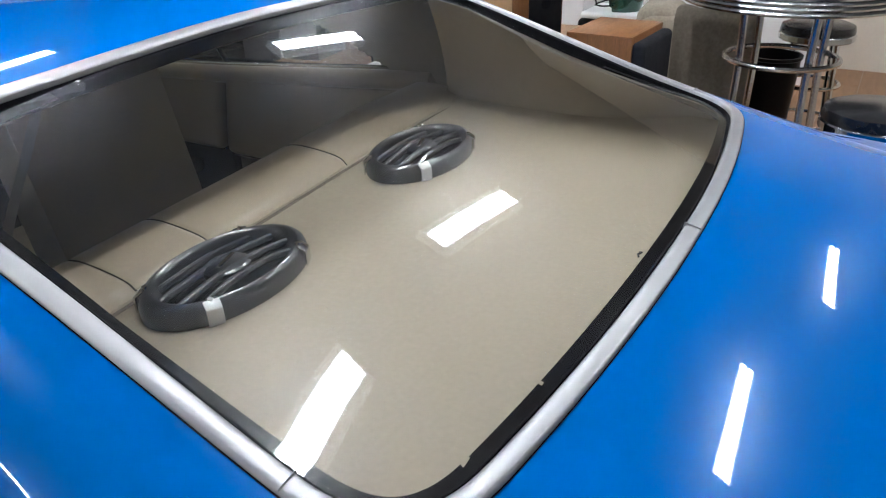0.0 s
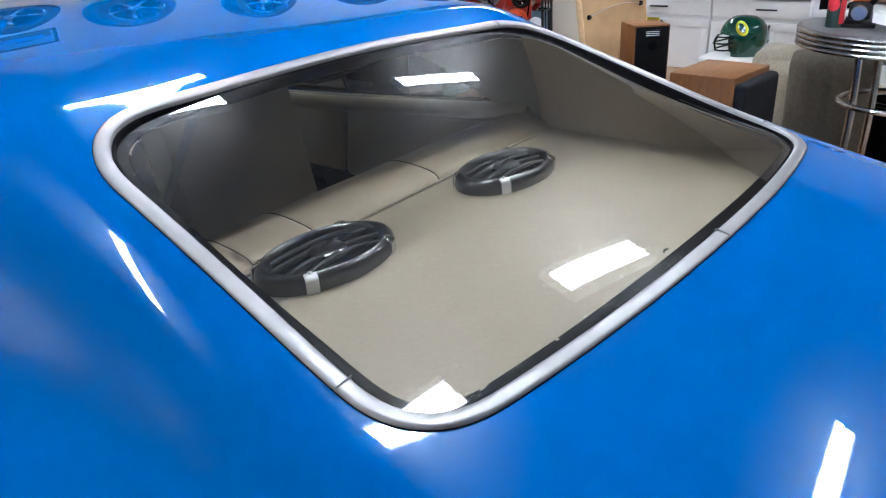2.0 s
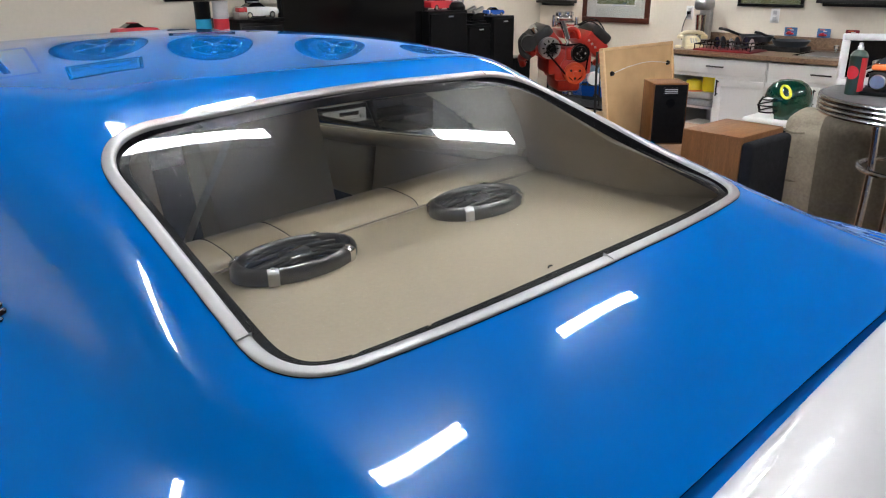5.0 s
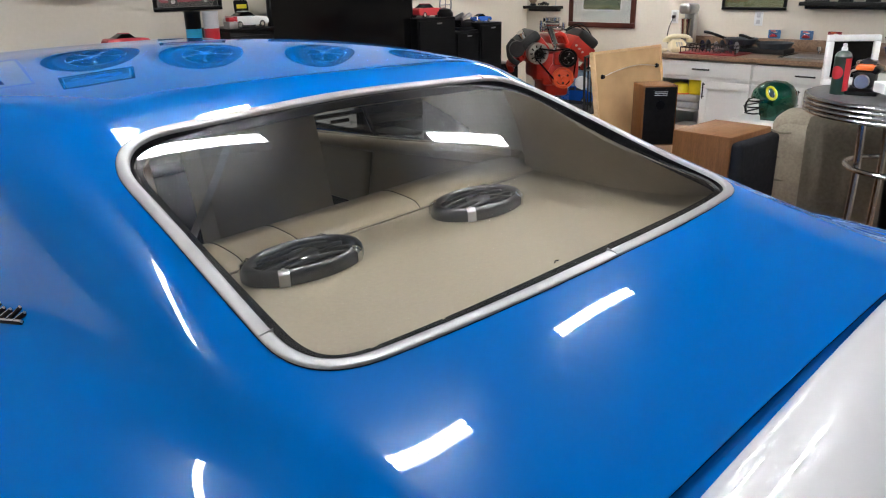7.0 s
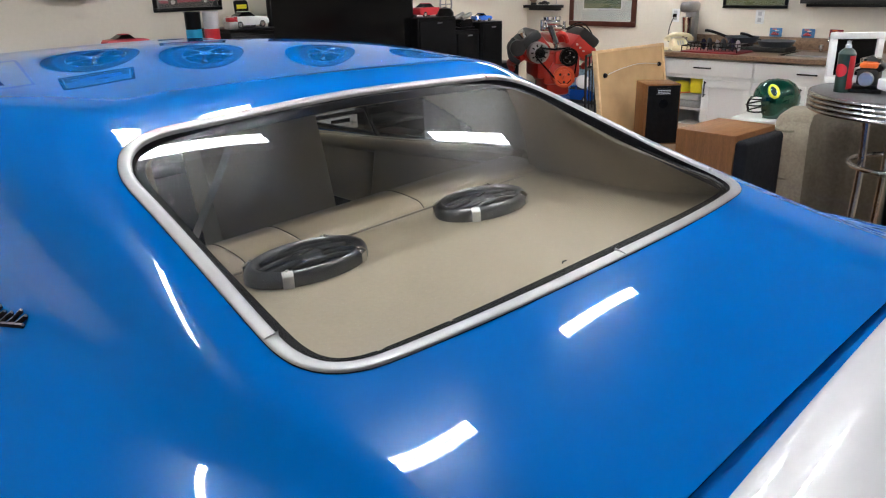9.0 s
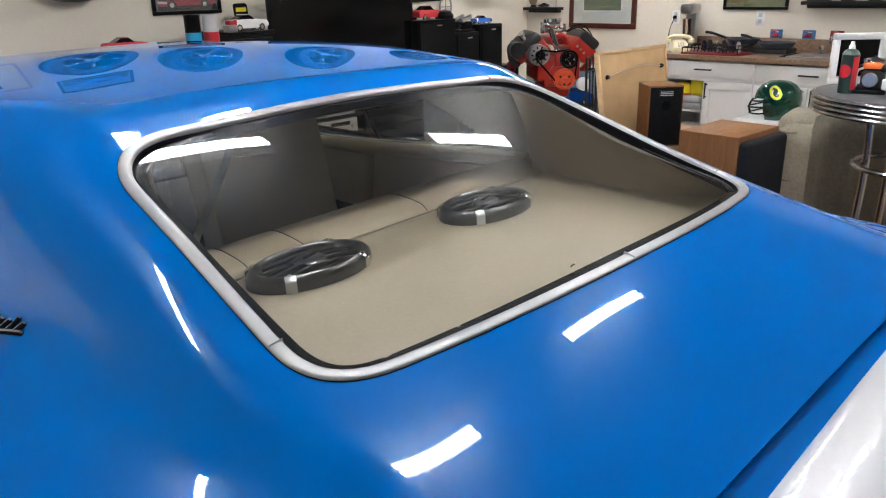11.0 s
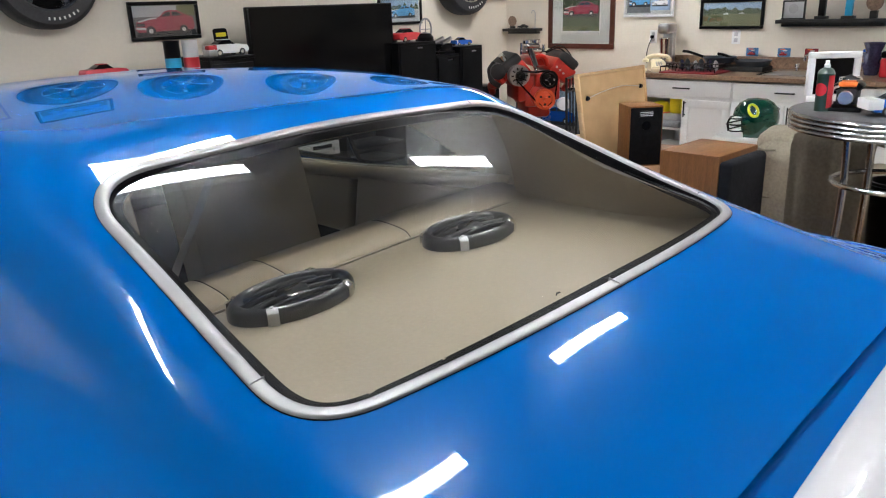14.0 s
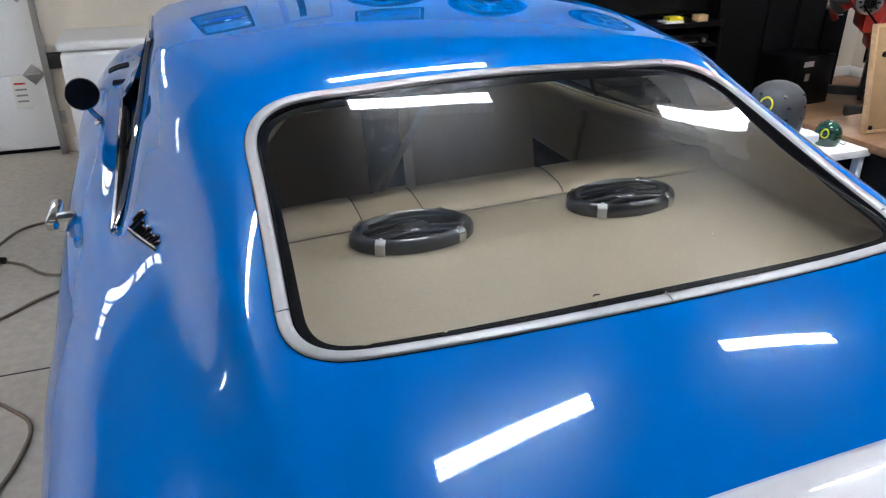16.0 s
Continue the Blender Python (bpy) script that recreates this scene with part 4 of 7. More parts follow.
# first six placed from their reflections; last five unseen, added to brighten the room
LAMPS = [(0.10, -0.09, 0.72), (1.58, 0.0, 0.74), (0.28, 1.23, 0.78), (2.10, 1.14, 0.74), (1.42, -1.22, 0.74), (-1.28, 0.87, 0.56), (-5.4, 0.4, 2.2), (-5.4, 2.6, 2.2), (4.4, 2.6, 1.5), (-3.4, -1.9, 1.3), (3.6, -1.6, 1.2)]
for x, y, size in LAMPS:
    strip_lamp(x, y, 0, size)

# ---- things on the front wall ----


def wall_wheel(x, z, r, spokes, label):
    t = thing("wheel", label, "wheel", (x, FRONT - 0.115, z), 0, "wheels hung on the wall")
    m = Euler((radians(90), 0, 0)).to_matrix()  # the axle points out of the wall
    w = 0.105
    part("tyre", B((lathe, [(r * 0.62, -w * 0.85), (r * 0.72, -w), (r * 0.9, -w * 0.98), (r * 0.97, -w * 0.8), (r, -w * 0.5), (r, w * 0.5), (r * 0.97, w * 0.8), (r * 0.9, w * 0.98), (r * 0.72, w), (r * 0.62, w * 0.85), (r * 0.62, -w * 0.85)], 56, (0, 0, 0), m)), "tyre", t, "black rubber tyre")
    for k in range(7):
        a = radians(262 + k * 7)
        rr = r * 0.8
        part("tyre_letter", B((box, (rr * math.cos(a), -w * 1.0, rr * math.sin(a)), (r * 0.030, 0.004, r * 0.055), 0.001, Euler((0, -a + radians(90), 0)).to_matrix())), "paper", t)
    rim = part("rim", B((lathe, [(r * 0.66, w * 0.95), (r * 0.63, w * 0.9), (r * 0.60, w * 0.55), (r * 0.56, w * 0.3), (r * 0.54, -w * 0.4)], 48, (0, 0, 0), m)), "chrome", t)
    part("back_disc", B((lathe, [(r * 0.55, -w * 0.35), (0, -w * 0.3)], 32, (0, 0, 0), m)), "black_matt", t)
    part("hub", B((lathe, [(r * 0.17, 0.0), (r * 0.16, w * 0.55), (r * 0.10, w * 0.66), (0, w * 0.7)], 24, (0, 0, 0), m)), "chrome", rim)
    for k in range(spokes):
        a = math.tau * k / spokes + 0.3
        c, s = math.cos(a), math.sin(a)
        bm = bmesh.new()
        vs = []
        for rad, half, dep in ((0.13, 0.062, 0.50), (0.30, 0.05, 0.42), (0.46, 0.066, 0.30), (0.60, 0.10, 0.45)):
            vs.append([bm.verts.new((r * (rad * c - sg * half * s), -w * dep - up, r * (rad * s + sg * half * c))) for sg, up in ((-1, -0.012), (-0.55, 0.006), (0.55, 0.006), (1, -0.012))])
        for a0, a1 in zip(vs, vs[1:]):
            for j in range(3):
                bm.faces.new((a0[j], a0[j + 1], a1[j + 1], a1[j]))
        part("spoke", bm, "chrome", rim)
    for k in range(5):
        a = math.tau * k / 5
        part("lug_nut", B((rod, (r * 0.105 * math.cos(a), -w * 0.5, r * 0.105 * math.sin(a)), (r * 0.105 * math.cos(a), -w * 0.78, r * 0.105 * math.sin(a)), 0.010, 0.008, 6)), "steel", rim)
    part("wall_hook", B((rod, (0, 0.02, r * 0.45), (0, 0.116, r * 0.45), 0.012)), "iron", t)
    return t


wall_wheel(0.88, 1.80, 0.33, 5, "chrome five-spoke wheel with raised-letter black tyre, hung on wall")
wall_wheel(1.73, 2.04, 0.33, 5, "black tyre on chrome wheel, hung high on wall")
wall_wheel(2.87, 2.13, 0.33, 5, "black tyre on polished wheel, hung high above the television")
wall_wheel(4.06, 2.02, 0.33, 8, "black tyre on slotted steel wheel, hung high on wall")
wall_wheel(4.88, 1.78, 0.35, 8, "wide black tyre on chrome slotted wheel, hung on wall")


def car_shape(w, h, flip=False):
    """Side outline of a car, w long and h high, from (0, 0)."""
    pts = [(0.0, .25), (.02, .5), (.18, .58), (.36, .62), (.48, .95), (.68, 1.0), (.80, .66), (.97, .58), (1.0, .3), (.97, .15), (.86, .12), (.82, 0), (.74, 0), (.70, .12), (.30, .12), (.26, 0), (.18, 0), (.14, .12), (.03, .14)]
    return [((1 - x if flip else x) * w - w / 2, y * h) for x, y in (pts[::-1] if flip else pts)]


def picture(place, u, z0, w, h, frame_mat, frame_w, mount, layers, label, depth=0.025):
    """A framed picture; u is its centre along the wall, z0 its lower edge; layers are flat shapes (material, outline)."""
    t = thing("framed_picture", label, "picture")
    t.matrix_basis = place @ Matrix.Translation((u, z0 + h / 2, 0))
    for (cx, cy, sx, sy) in ((0, h / 2 - frame_w / 2, w, frame_w), (0, -h / 2 + frame_w / 2, w, frame_w), (-w / 2 + frame_w / 2, 0, frame_w, h - 2 * frame_w), (w / 2 - frame_w / 2, 0, frame_w, h - 2 * frame_w)):
        part("frame_bar", B((box, (cx, cy, depth / 2), (sx, sy, depth), 0.004)), frame_mat, t)
    part("mount", B((box, (0, 0, 0.006), (w - 1.9 * frame_w, h - 1.9 * frame_w, 0.008), 0)), mount, t)
    for k, (mat, poly) in enumerate(layers):
        part("print", B((plate, poly, 0.0012 + 0.0006 * k, Matrix.Translation((0, 0, 0.0098)))), mat, t)
    g = part("pane", B((box, (0, 0, 0.0215), (w - 2 * frame_w, h - 2 * frame_w, 0.001), 0)), "clear", t)
    g.visible_shadow = False
    return t


def rect(x0, y0, x1, y1):
    return [(x0, y0), (x1, y0), (x1, y1), (x0, y1)]


def moved(poly, dx, dy):
    return [(x + dx, y + dy) for x, y in poly]


def print_car(w, h, mat, dx=0.0, dy=0.0, flip=False):
    """A small printed car: shadow, body, glass, highlights, wheels."""
    f = -1 if flip else 1

    def at(pts):
        q = [(f * (x - 0.5) * w + dx, y * h + dy) for x, y in pts]
        return q[::-1] if flip else q

    def disc(cx, cy, r):
        return at([(cx + r * h / w * math.cos(k * math.tau / 14), cy + r * math.sin(k * math.tau / 14)) for k in range(14)])

    return [("glass_print", at([(.0, -.06), (1.02, -.06), (1.0, .14), (.02, .14)])),
            (mat, at([(.0, .22), (.03, .50), (.22, .60), (.40, .64), (.50, .84), (.58, .88), (.72, .87), (.88, .68), (.98, .62), (1.0, .30), (.97, .14), (.04, .10)])),
            ("glass_print", at([(.43, .65), (.515, .80), (.60, .83), (.60, .66)])), ("glass_print", at([(.62, .66), (.62, .83), (.71, .82), (.81, .68)])),
            ("glint_print", at([(.05, .51), (.22, .60), (.36, .63), (.36, .59), (.22, .55), (.06, .46)])),
            ("glint_print", at([(.01, .22), (.01, .30), (.16, .26), (.16, .18)])), ("glass_print", at([(.02, .32), (.03, .44), (.15, .42), (.15, .31)])),
            ("glass_print", disc(.24, .14, .19)), ("glint_print", disc(.24, .14, .09)), ("glass_print", disc(.80, .16, .17)), ("glint_print", disc(.80, .16, .08))]


def hills(x0, x1, y, a, seed, base):
    rnd = random.Random(seed)
    xs = np.linspace(x0, x1, 17)
    return [(x0, base), (x1, base)] + [(float(x), y + a * (rnd.random() - 0.5)) for x in xs[::-1]]


picture(ON_FRONT, 1.72, 1.36, 0.54, 0.27, "black", 0.026, "road_print",
        [("grass_print", rect(-0.24, 0.03, 0.24, 0.108)), ("light_grey", rect(-0.24, 0.03, 0.10, 0.106)), *print_car(0.46, 0.19, "car_pink", 0.0, -0.095)],
        "black framed photo of a pink-red car hung on wall")
picture(ON_FRONT, 4.09, 1.37, 0.56, 0.25, "black", 0.024, "mat_board",
        [("sky_print", rect(-0.24, 0.0, 0.24, 0.098)), ("tree_print", hills(-0.24, 0.24, 0.05, 0.05, 8, 0.01)), ("light_grey", rect(-0.24, -0.098, 0.24, 0.01)), *print_car(0.34, 0.12, "car_blue", 0.02, -0.06)],
        "black framed photo of a blue car hung on wall")
picture(ON_FRONT, 0.92, 2.20, 0.58, 0.24, "black", 0.022, "mat_board",
        [("sky_print", rect(-0.25, 0.0, 0.25, 0.09)), ("road_print", rect(-0.25, -0.09, 0.25, 0.0)), *print_car(0.40, 0.12, "car_blue", 0.0, -0.07)],
        "black framed wide car photo hung high on wall")
picture(ON_FRONT, -0.42, 1.66, 0.46, 0.52, "black", 0.025, "jar_blue",
        [("sky_print", rect(-0.19, 0.06, 0.19, 0.21)), ("road_print", rect(-0.19, -0.21, 0.19, -0.02)), *print_car(0.34, 0.13, "toy_blue", 0.0, -0.10)],
        "black framed dark blue poster hung on wall")
pc = thing("breaker_panel", "pale grey breaker panel with a dark vertical strip", "panel", (0.25, FRONT, 1.88))
part("cover_frame", B((box, (0, -0.008, 0), (0.40, 0.016, 0.74), 0.004)), "light_grey", pc)
part("hinged_cover", B((box, (0.01, -0.021, 0), (0.33, 0.010, 0.66), 0.004)), "cream", pc)
part("dark_strip", B((box, (-0.04, -0.029, 0.02), (0.055, 0.007, 0.50), 0.003)), "iron", pc)
lsw = thing("light_switch", "white light switch plate on the wall", "switch", (-1.11, FRONT, 1.23))
part("cover_plate", B((box, (0, -0.003, 0), (0.115, 0.006, 0.118), 0.002)), "white", lsw)
for u in (-0.024, 0.024):
    part("rocker", B((box, (u, -0.008, 0), (0.032, 0.006, 0.066), 0.002)), "light_grey", lsw)
solo("wall_panel", B((box, (5.56, FRONT - 0.02, 1.74), (0.26, 0.04, 0.34), 0.006)), "cream", "plain cream electrical panel cover on the wall", "panel")
solo("wall_cable", B((tube, smooth_path([(-0.35, FRONT - 0.006, 2.5), (-0.20, FRONT - 0.006, 2.0), (-0.10, FRONT - 0.006, 1.6), (-0.13, FRONT - 0.006, 1.3), (0.02, FRONT - 0.006, 1.05), (0.04, FRONT - 0.006, 0.5)]), 0.004, 6)), "light_grey", "thin grey cable hanging down the wall", "cable")

# television on a low stand
tv = thing("television", "large black flat-screen television, switched off", "television", (2.93, 3.95, 0.72))
part("bezel", B((box, (0, 0.02, 0.44), (1.47, 0.05, 0.82), 0.008)), "black", tv)
part("screen", B((box, (0, -0.0075, 0.445), (1.44, 0.004, 0.79), 0)), "gloss_black", tv)
for s in (-1, 1):
    part("foot", B((box, (s * 0.5, 0, 0.012), (0.03, 0.26, 0.024), 0.005), (box, (s * 0.5, 0.02, 0.03), (0.03, 0.04, 0.04), 0.004)), "black", tv)
st = thing("media_console", "black television console with open shelves", "console", (2.9, 3.95, 0))
part("top_board", B((box, (0, 0, 0.70), (1.40, 0.42, 0.04), 0.004)), "black", st)
part("base_board", B((box, (0, 0, 0.10), (1.40, 0.42, 0.04), 0.004)), "black", st)
for z in (0.53, 0.385, 0.24):
    part("shelf_board", B((box, (0, 0, z), (1.36, 0.40, 0.025), 0.003)), "black", st)
for x in (-0.68, 0, 0.68):
    part("upright", B((box, (x, 0, 0.39), (0.035, 0.42, 0.58), 0.003)), "black", st)
part("back_board", B((box, (0, 0.20, 0.39), (1.36, 0.012, 0.58), 0)), "black_matt", st)
for s in (-1, 1):
    part("foot", B((box, (s * 0.64, 0, 0.04), (0.06, 0.36, 0.08), 0.004)), "black", st)


solo("game_case", B((box, (3.12, 3.80, 0.729), (0.17, 0.12, 0.018), 0.003)), "paper", "white flat case on the television console", "case")
solo("small_box", B((box, (3.15, 3.81, 0.7505), (0.13, 0.09, 0.025), 0.003)), "yellow", "small yellow box on the television console", "box")
solo("small_box", B((box, (3.40, 3.80, 0.745), (0.10, 0.08, 0.05), 0.004)), "pine", "small tan box on the television console", "box")


def receiver(x, z, w, h, mat, label):
    t = thing("stereo_receiver", label, "receiver", (x, 3.89, z), 0, "stereo receivers")
    part("case", B((box, (0, 0.01, h / 2), (w, 0.28, h), 0.004)), "black", t)
    part("front_plate", B((box, (0, -0.134, h / 2), (w, 0.008, h), 0.002)), mat, t)
    part("display", B((box, (0.04, -0.139, h * 0.68), (w * 0.45, 0.003, h * 0.28), 0.001)), "gloss_black", t)
    for k, (u, r) in enumerate(((-0.40, 0.016), (-0.30, 0.008), (-0.24, 0.008), (0.38, 0.018))):
        part("knob", B((rod, (u * w, -0.138, h * 0.4), (u * w, -0.156, h * 0.4), r, r * 0.9, 16)), "steel", t)
    for k in range(6):
        part("button", B((box, (-0.05 + 0.03 * k, -0.139, h * 0.25), (0.018, 0.005, 0.009), 0.001)), "grey", t)


receiver(2.58, 0.5425, 0.43, 0.125, "light_grey", "silver-fronted stereo receiver on the console shelf")
receiver(2.60, 0.3975, 0.43, 0.11, "light_grey", "silver-fronted stereo tuner on the console shelf")
receiver(3.26, 0.5425, 0.42, 0.08, "black", "black flat media player on the console shelf")


def tower_speaker(x, y, w, d, h, label, grille_top=True):
    t = thing("tower_speaker", label, "speaker", (x, y, 0), 0, "black tower loudspeakers")
    part("cabinet_body", B((box, (0, 0, h / 2), (w, d, h), 0.006)), "black", t)
    part("cloth_front", B((box, (0, -d / 2 - 0.006, h / 2), (w - 0.03, 0.014, h - 0.05), 0.005)), "black_matt", t)
    part("badge", B((box, (0.02, -d / 2 - 0.0145, h - 0.05), (0.06, 0.003, 0.012), 0.001)), "steel", t)
    return t


tower_speaker(3.865, 4.02, 0.48, 0.34, 1.225, "tall black loudspeaker cabinet beside the television")
tower_speaker(4.285, 4.03, 0.32, 0.32, 1.09, "black loudspeaker cabinet, slightly lower than its neighbours")
tower_speaker(4.61, 4.03, 0.32, 0.34, 1.15, "tall black loudspeaker cabinet near the corner")
tower_speaker(4.90, 4.0, 0.24, 0.3, 0.74, "low black loudspeaker cabinet near the corner")


def toy_car(x, y, z, rz, length, paint, label, stripe=None, wing=False, stripe_w=0.07):
    t = thing("model_car", label, "model car", (x, y, z), rz, "model cars")
    L = length
    w = L * 0.38
    bm = bmesh.new()
    secs = [(-0.5, .10, .20, .9), (-0.46, .07, .24, 1), (-0.30, .06, .25, 1), (0.0, .055, .25, 1), (0.25, .06, .24, 1), (0.44, .07, .22, .97), (0.5, .10, .18, .85)]
    rows = []
    for u, lo, hi, ws in secs:
        rows.append([bm.verts.new((u * L, sy * w / 2 * ws, zz * L)) for sy, zz in ((-1, lo), (-1, (lo + hi) / 2 + .02), (-0.86, hi), (0, hi + 0.006), (0.86, hi), (1, (lo + hi) / 2 + .02), (1, lo))])
    for a, b in zip(rows, rows[1:]):
        for k in range(7):
            bm.faces.new((a[k], a[(k + 1) % 7], b[(k + 1) % 7], b[k]))
    bm.faces.new(rows[0][::-1])
    bm.faces.new(rows[-1])
    part("body", bm, paint, t, "", 40)
    bm = bmesh.new()
    lo = [(-0.32, -.40), (0.16, -.40), (0.16, .40), (-0.32, .40)]
    hi = [(-0.14, -.33), (0.03, -.33), (0.03, .33), (-0.14, .33)]
    a = [bm.verts.new((u * L, v * w, 0.24 * L)) for u, v in lo]
    b = [bm.verts.new((u * L, v * w, 0.345 * L)) for u, v in hi]
    for k in range(4):
        bm.faces.new((a[k], a[(k + 1) % 4], b[(k + 1) % 4], b[k]))
    bm.faces.new(b)
    bmesh.ops.bevel(bm, geom=list(bm.edges), offset=0.012 * L, segments=2, affect="EDGES")
    part("window_band", bm, "gloss_black", t)
    part("roof", B((box, (-0.055 * L, 0, 0.347 * L), (0.17 * L, 0.66 * w, 0.012 * L), 0.004 * L)), paint, t)
    for u in (-0.29, 0.30):
        for s in (-1, 1):
            wh = part("tyre", B((rod, (u * L, s * w * 0.40, 0.075 * L), (u * L, s * w * 0.51, 0.075 * L), 0.075 * L, None, 16)), "tyre", t)
            part("rim", B((rod, (u * L, s * w * 0.50, 0.075 * L), (u * L, s * w * 0.52, 0.075 * L), 0.045 * L, None, 12)), "chrome", wh)
    if stripe:
        part("stripe", B((box, ((-0.345 - stripe_w / 2) * L, 0, 0.175 * L), (stripe_w * L, w * 1.02, 0.155 * L), 0.004)), stripe, t)
    if wing:
        part("rear_wing", B((box, (-0.47 * L, 0, 0.40 * L), (0.07 * L, w, 0.012 * L), 0.002), (box, (-0.47 * L, -w * .47, 0.31 * L), (0.05 * L, 0.008, 0.19 * L), 0.001), (box, (-0.47 * L, w * .47, 0.31 * L), (0.05 * L, 0.008, 0.19 * L), 0.001)), paint, t)
    return t


# low units to the left of the television
def low_unit(x0, x1, y0, y1, h, mat, label):
    t = thing("low_cabinet", label, "cabinet", ((x0 + x1) / 2, (y0 + y1) / 2, 0))
    w, d = x1 - x0, y1 - y0
    part("cabinet_body", B((box, (0, 0, h / 2 - 0.01), (w - 0.02, d - 0.02, h - 0.02), 0.004)), mat, t)
    part("top_board", B((box, (0, 0, h - 0.012), (w, d, 0.024), 0.004)), mat, t)
    part("drawer_front", B((box, (0, -d / 2 + 0.004, h - 0.13), (w - 0.05, 0.012, 0.16), 0.003)), mat, t)
    part("pull", B((rod, (-0.05, -d / 2 - 0.014, h - 0.12), (0.05, -d / 2 - 0.014, h - 0.12), 0.005)), "steel", t)
    return t


low_unit(0.88, 1.27, 3.86, 4.28, 1.14, "black", "black cabinet against the wall")
low_unit(1.29, 1.76, 3.80, 4.28, 1.165, "light_grey", "light grey metal cabinet against the wall")
low_unit(1.78, 2.16, 3.84, 4.28, 1.235, "black", "black cabinet with drawer beside the television")
toy_car(1.09, 3.98, 1.14, 4, 0.30, "red", "red model car on a black cabinet")
toy_car(2.0, 3.97, 1.235, 3, 0.33, "white", "white model car with red tail on black cabinet", "red")


def tin(x, y, z, r, h, mats, label):
    t = thing("paint_tin", label, "tin", (x, y, z))
    part("can_body", B((lathe, [(0, 0), (r, 0), (r, 0.008), (r * 0.97, 0.012), (r * 0.97, h - 0.012), (r, h - 0.008), (r, h), (r * 0.93, h), (r * 0.92, h - 0.008), (0, h - 0.008)], 32)), mats[0], t)
    part("label_band", B((lathe, [(r * 0.985, 0.015), (r * 0.985, h * 0.42)], 32)), mats[1], t)
    return t


tin(1.55, 3.92, 1.165, 0.055, 0.20, ("black", "cyan"), "black and blue paint tin on the grey cabinet")
tin(1.665, 3.88, 1.165, 0.055, 0.20, ("light_grey", "red"), "silver and red paint tin on the grey cabinet")
t = thing("carded_toy", "black carded toy leaning behind a model car", "toy card", (2.06, 4.12, 1.235))
part("card", B((plate, rounded(0.12, 0.19, 0.02), 0.003, pose(0, 0, 0.096, 82, 0, 0))), "black", t)
part("print_bar", B((box, (0, -0.003, 0.145), (0.085, 0.002, 0.03), 0, Euler((radians(-8), 0, 0)).to_matrix())), "yellow", t)
part("bubble", B((box, (0, -0.022, 0.045), (0.08, 0.03, 0.05), 0.01, Euler((radians(-8), 0, 0)).to_matrix())), "grey", t)
t = thing("model_engine", "small grey model engine on the black cabinet", "model", (1.83, 3.90, 1.235))
part("block", B((box, (0, 0, 0.025), (0.07, 0.09, 0.05), 0.006)), "steel", t)
part("scoop", B((box, (0, 0, 0.065), (0.05, 0.06, 0.03), 0.008)), "red", t)

# on the loudspeaker cabinets
toy_car(3.86, 3.98, 1.225, 8, 0.34, "red", "red model car on a loudspeaker cabinet")
t = thing("steering_wheel_clock", "ring-shaped desk ornament with dark round base", "ornament", (4.08, 3.97, 1.225))
part("ring", B((tube, [(0.075 * math.cos(k * math.tau / 32) + 0.04, 0.02, 0.10 + 0.095 * math.sin(k * math.tau / 32)) for k in range(32)], 0.008, 8, True), (rod, (0.04, 0.02, 0.01), (0.04, 0.02, 0.19), 0.004), (rod, (-0.03, 0.02, 0.10), (0.11, 0.02, 0.10), 0.004)), "grey", t)
part("disc_base", B((lathe, [(0, 0), (0.085, 0), (0.085, 0.03), (0.06, 0.065), (0, 0.08)], 28, (-0.04, -0.04, 0))), "black", t)
t = thing("model_engine", "black model engine standing on a loudspeaker cabinet", "model", (4.32, 3.97, 1.09))
part("block", B((box, (0, 0, 0.06), (0.16, 0.12, 0.07), 0.01), (box, (0, 0, 0.012), (0.20, 0.14, 0.024), 0.003)), "black", t)
part("rods", B((rod, (-0.06, -0.05, 0.10), (0.06, -0.05, 0.14), 0.02), (rod, (-0.06, 0.05, 0.10), (0.06, 0.05, 0.14), 0.02)), "steel", t)
part("clear_jar", B((lathe, [(0, 0), (0.03, 0), (0.032, 0.07), (0.03, 0.075)], 20, (-0.10, -0.04, 0.0))), "clear", t)
toy_car(4.60, 3.98, 1.15, -6, 0.22, "toy_blue", "blue and white model car on a loudspeaker cabinet", "white")

# ---- right-hand wall ----
picture(ON_RIGHT, -3.325, 1.06, 0.79, 0.92, "mahogany", 0.05, "mat_board",
        [("paper", rect(-0.235, -0.30, 0.235, 0.33)), ("tree_print", rect(-0.22, -0.285, 0.22, 0.315)), ("grass_print", rect(-0.22, -0.285, 0.22, -0.24)), ("light_grey", rect(-0.14, 0.02, -0.05, 0.14)), ("sky_print", rect(0.02, 0.03, 0.20, 0.14)),
         *print_car(0.42, 0.16, "car_pink", 0.0, -0.14), *print_car(0.22, 0.09, "yellow", 0.02, 0.17)],
        "dark red-brown framed print of classic cars among trees")
picture(ON_RIGHT, -2.57, 1.36, 0.52, 0.60, "white", 0.022, "paper",
        [("tree_print", rect(-0.22, 0.0, 0.0, 0.24)), ("grass_print", rect(0.01, 0.02, 0.22, 0.24)), *print_car(0.16, 0.06, "yellow", -0.12, 0.03), *print_car(0.16, 0.06, "yellow", 0.11, 0.05),
         ("road_print", rect(-0.22, -0.26, 0.02, -0.02)), *print_car(0.22, 0.12, "car_blue", -0.09, -0.20), ("sky_print", rect(0.03, -0.24, 0.22, -0.02)), *print_car(0.16, 0.07, "white", 0.125, -0.2)],
        "white framed poster with four car photos")
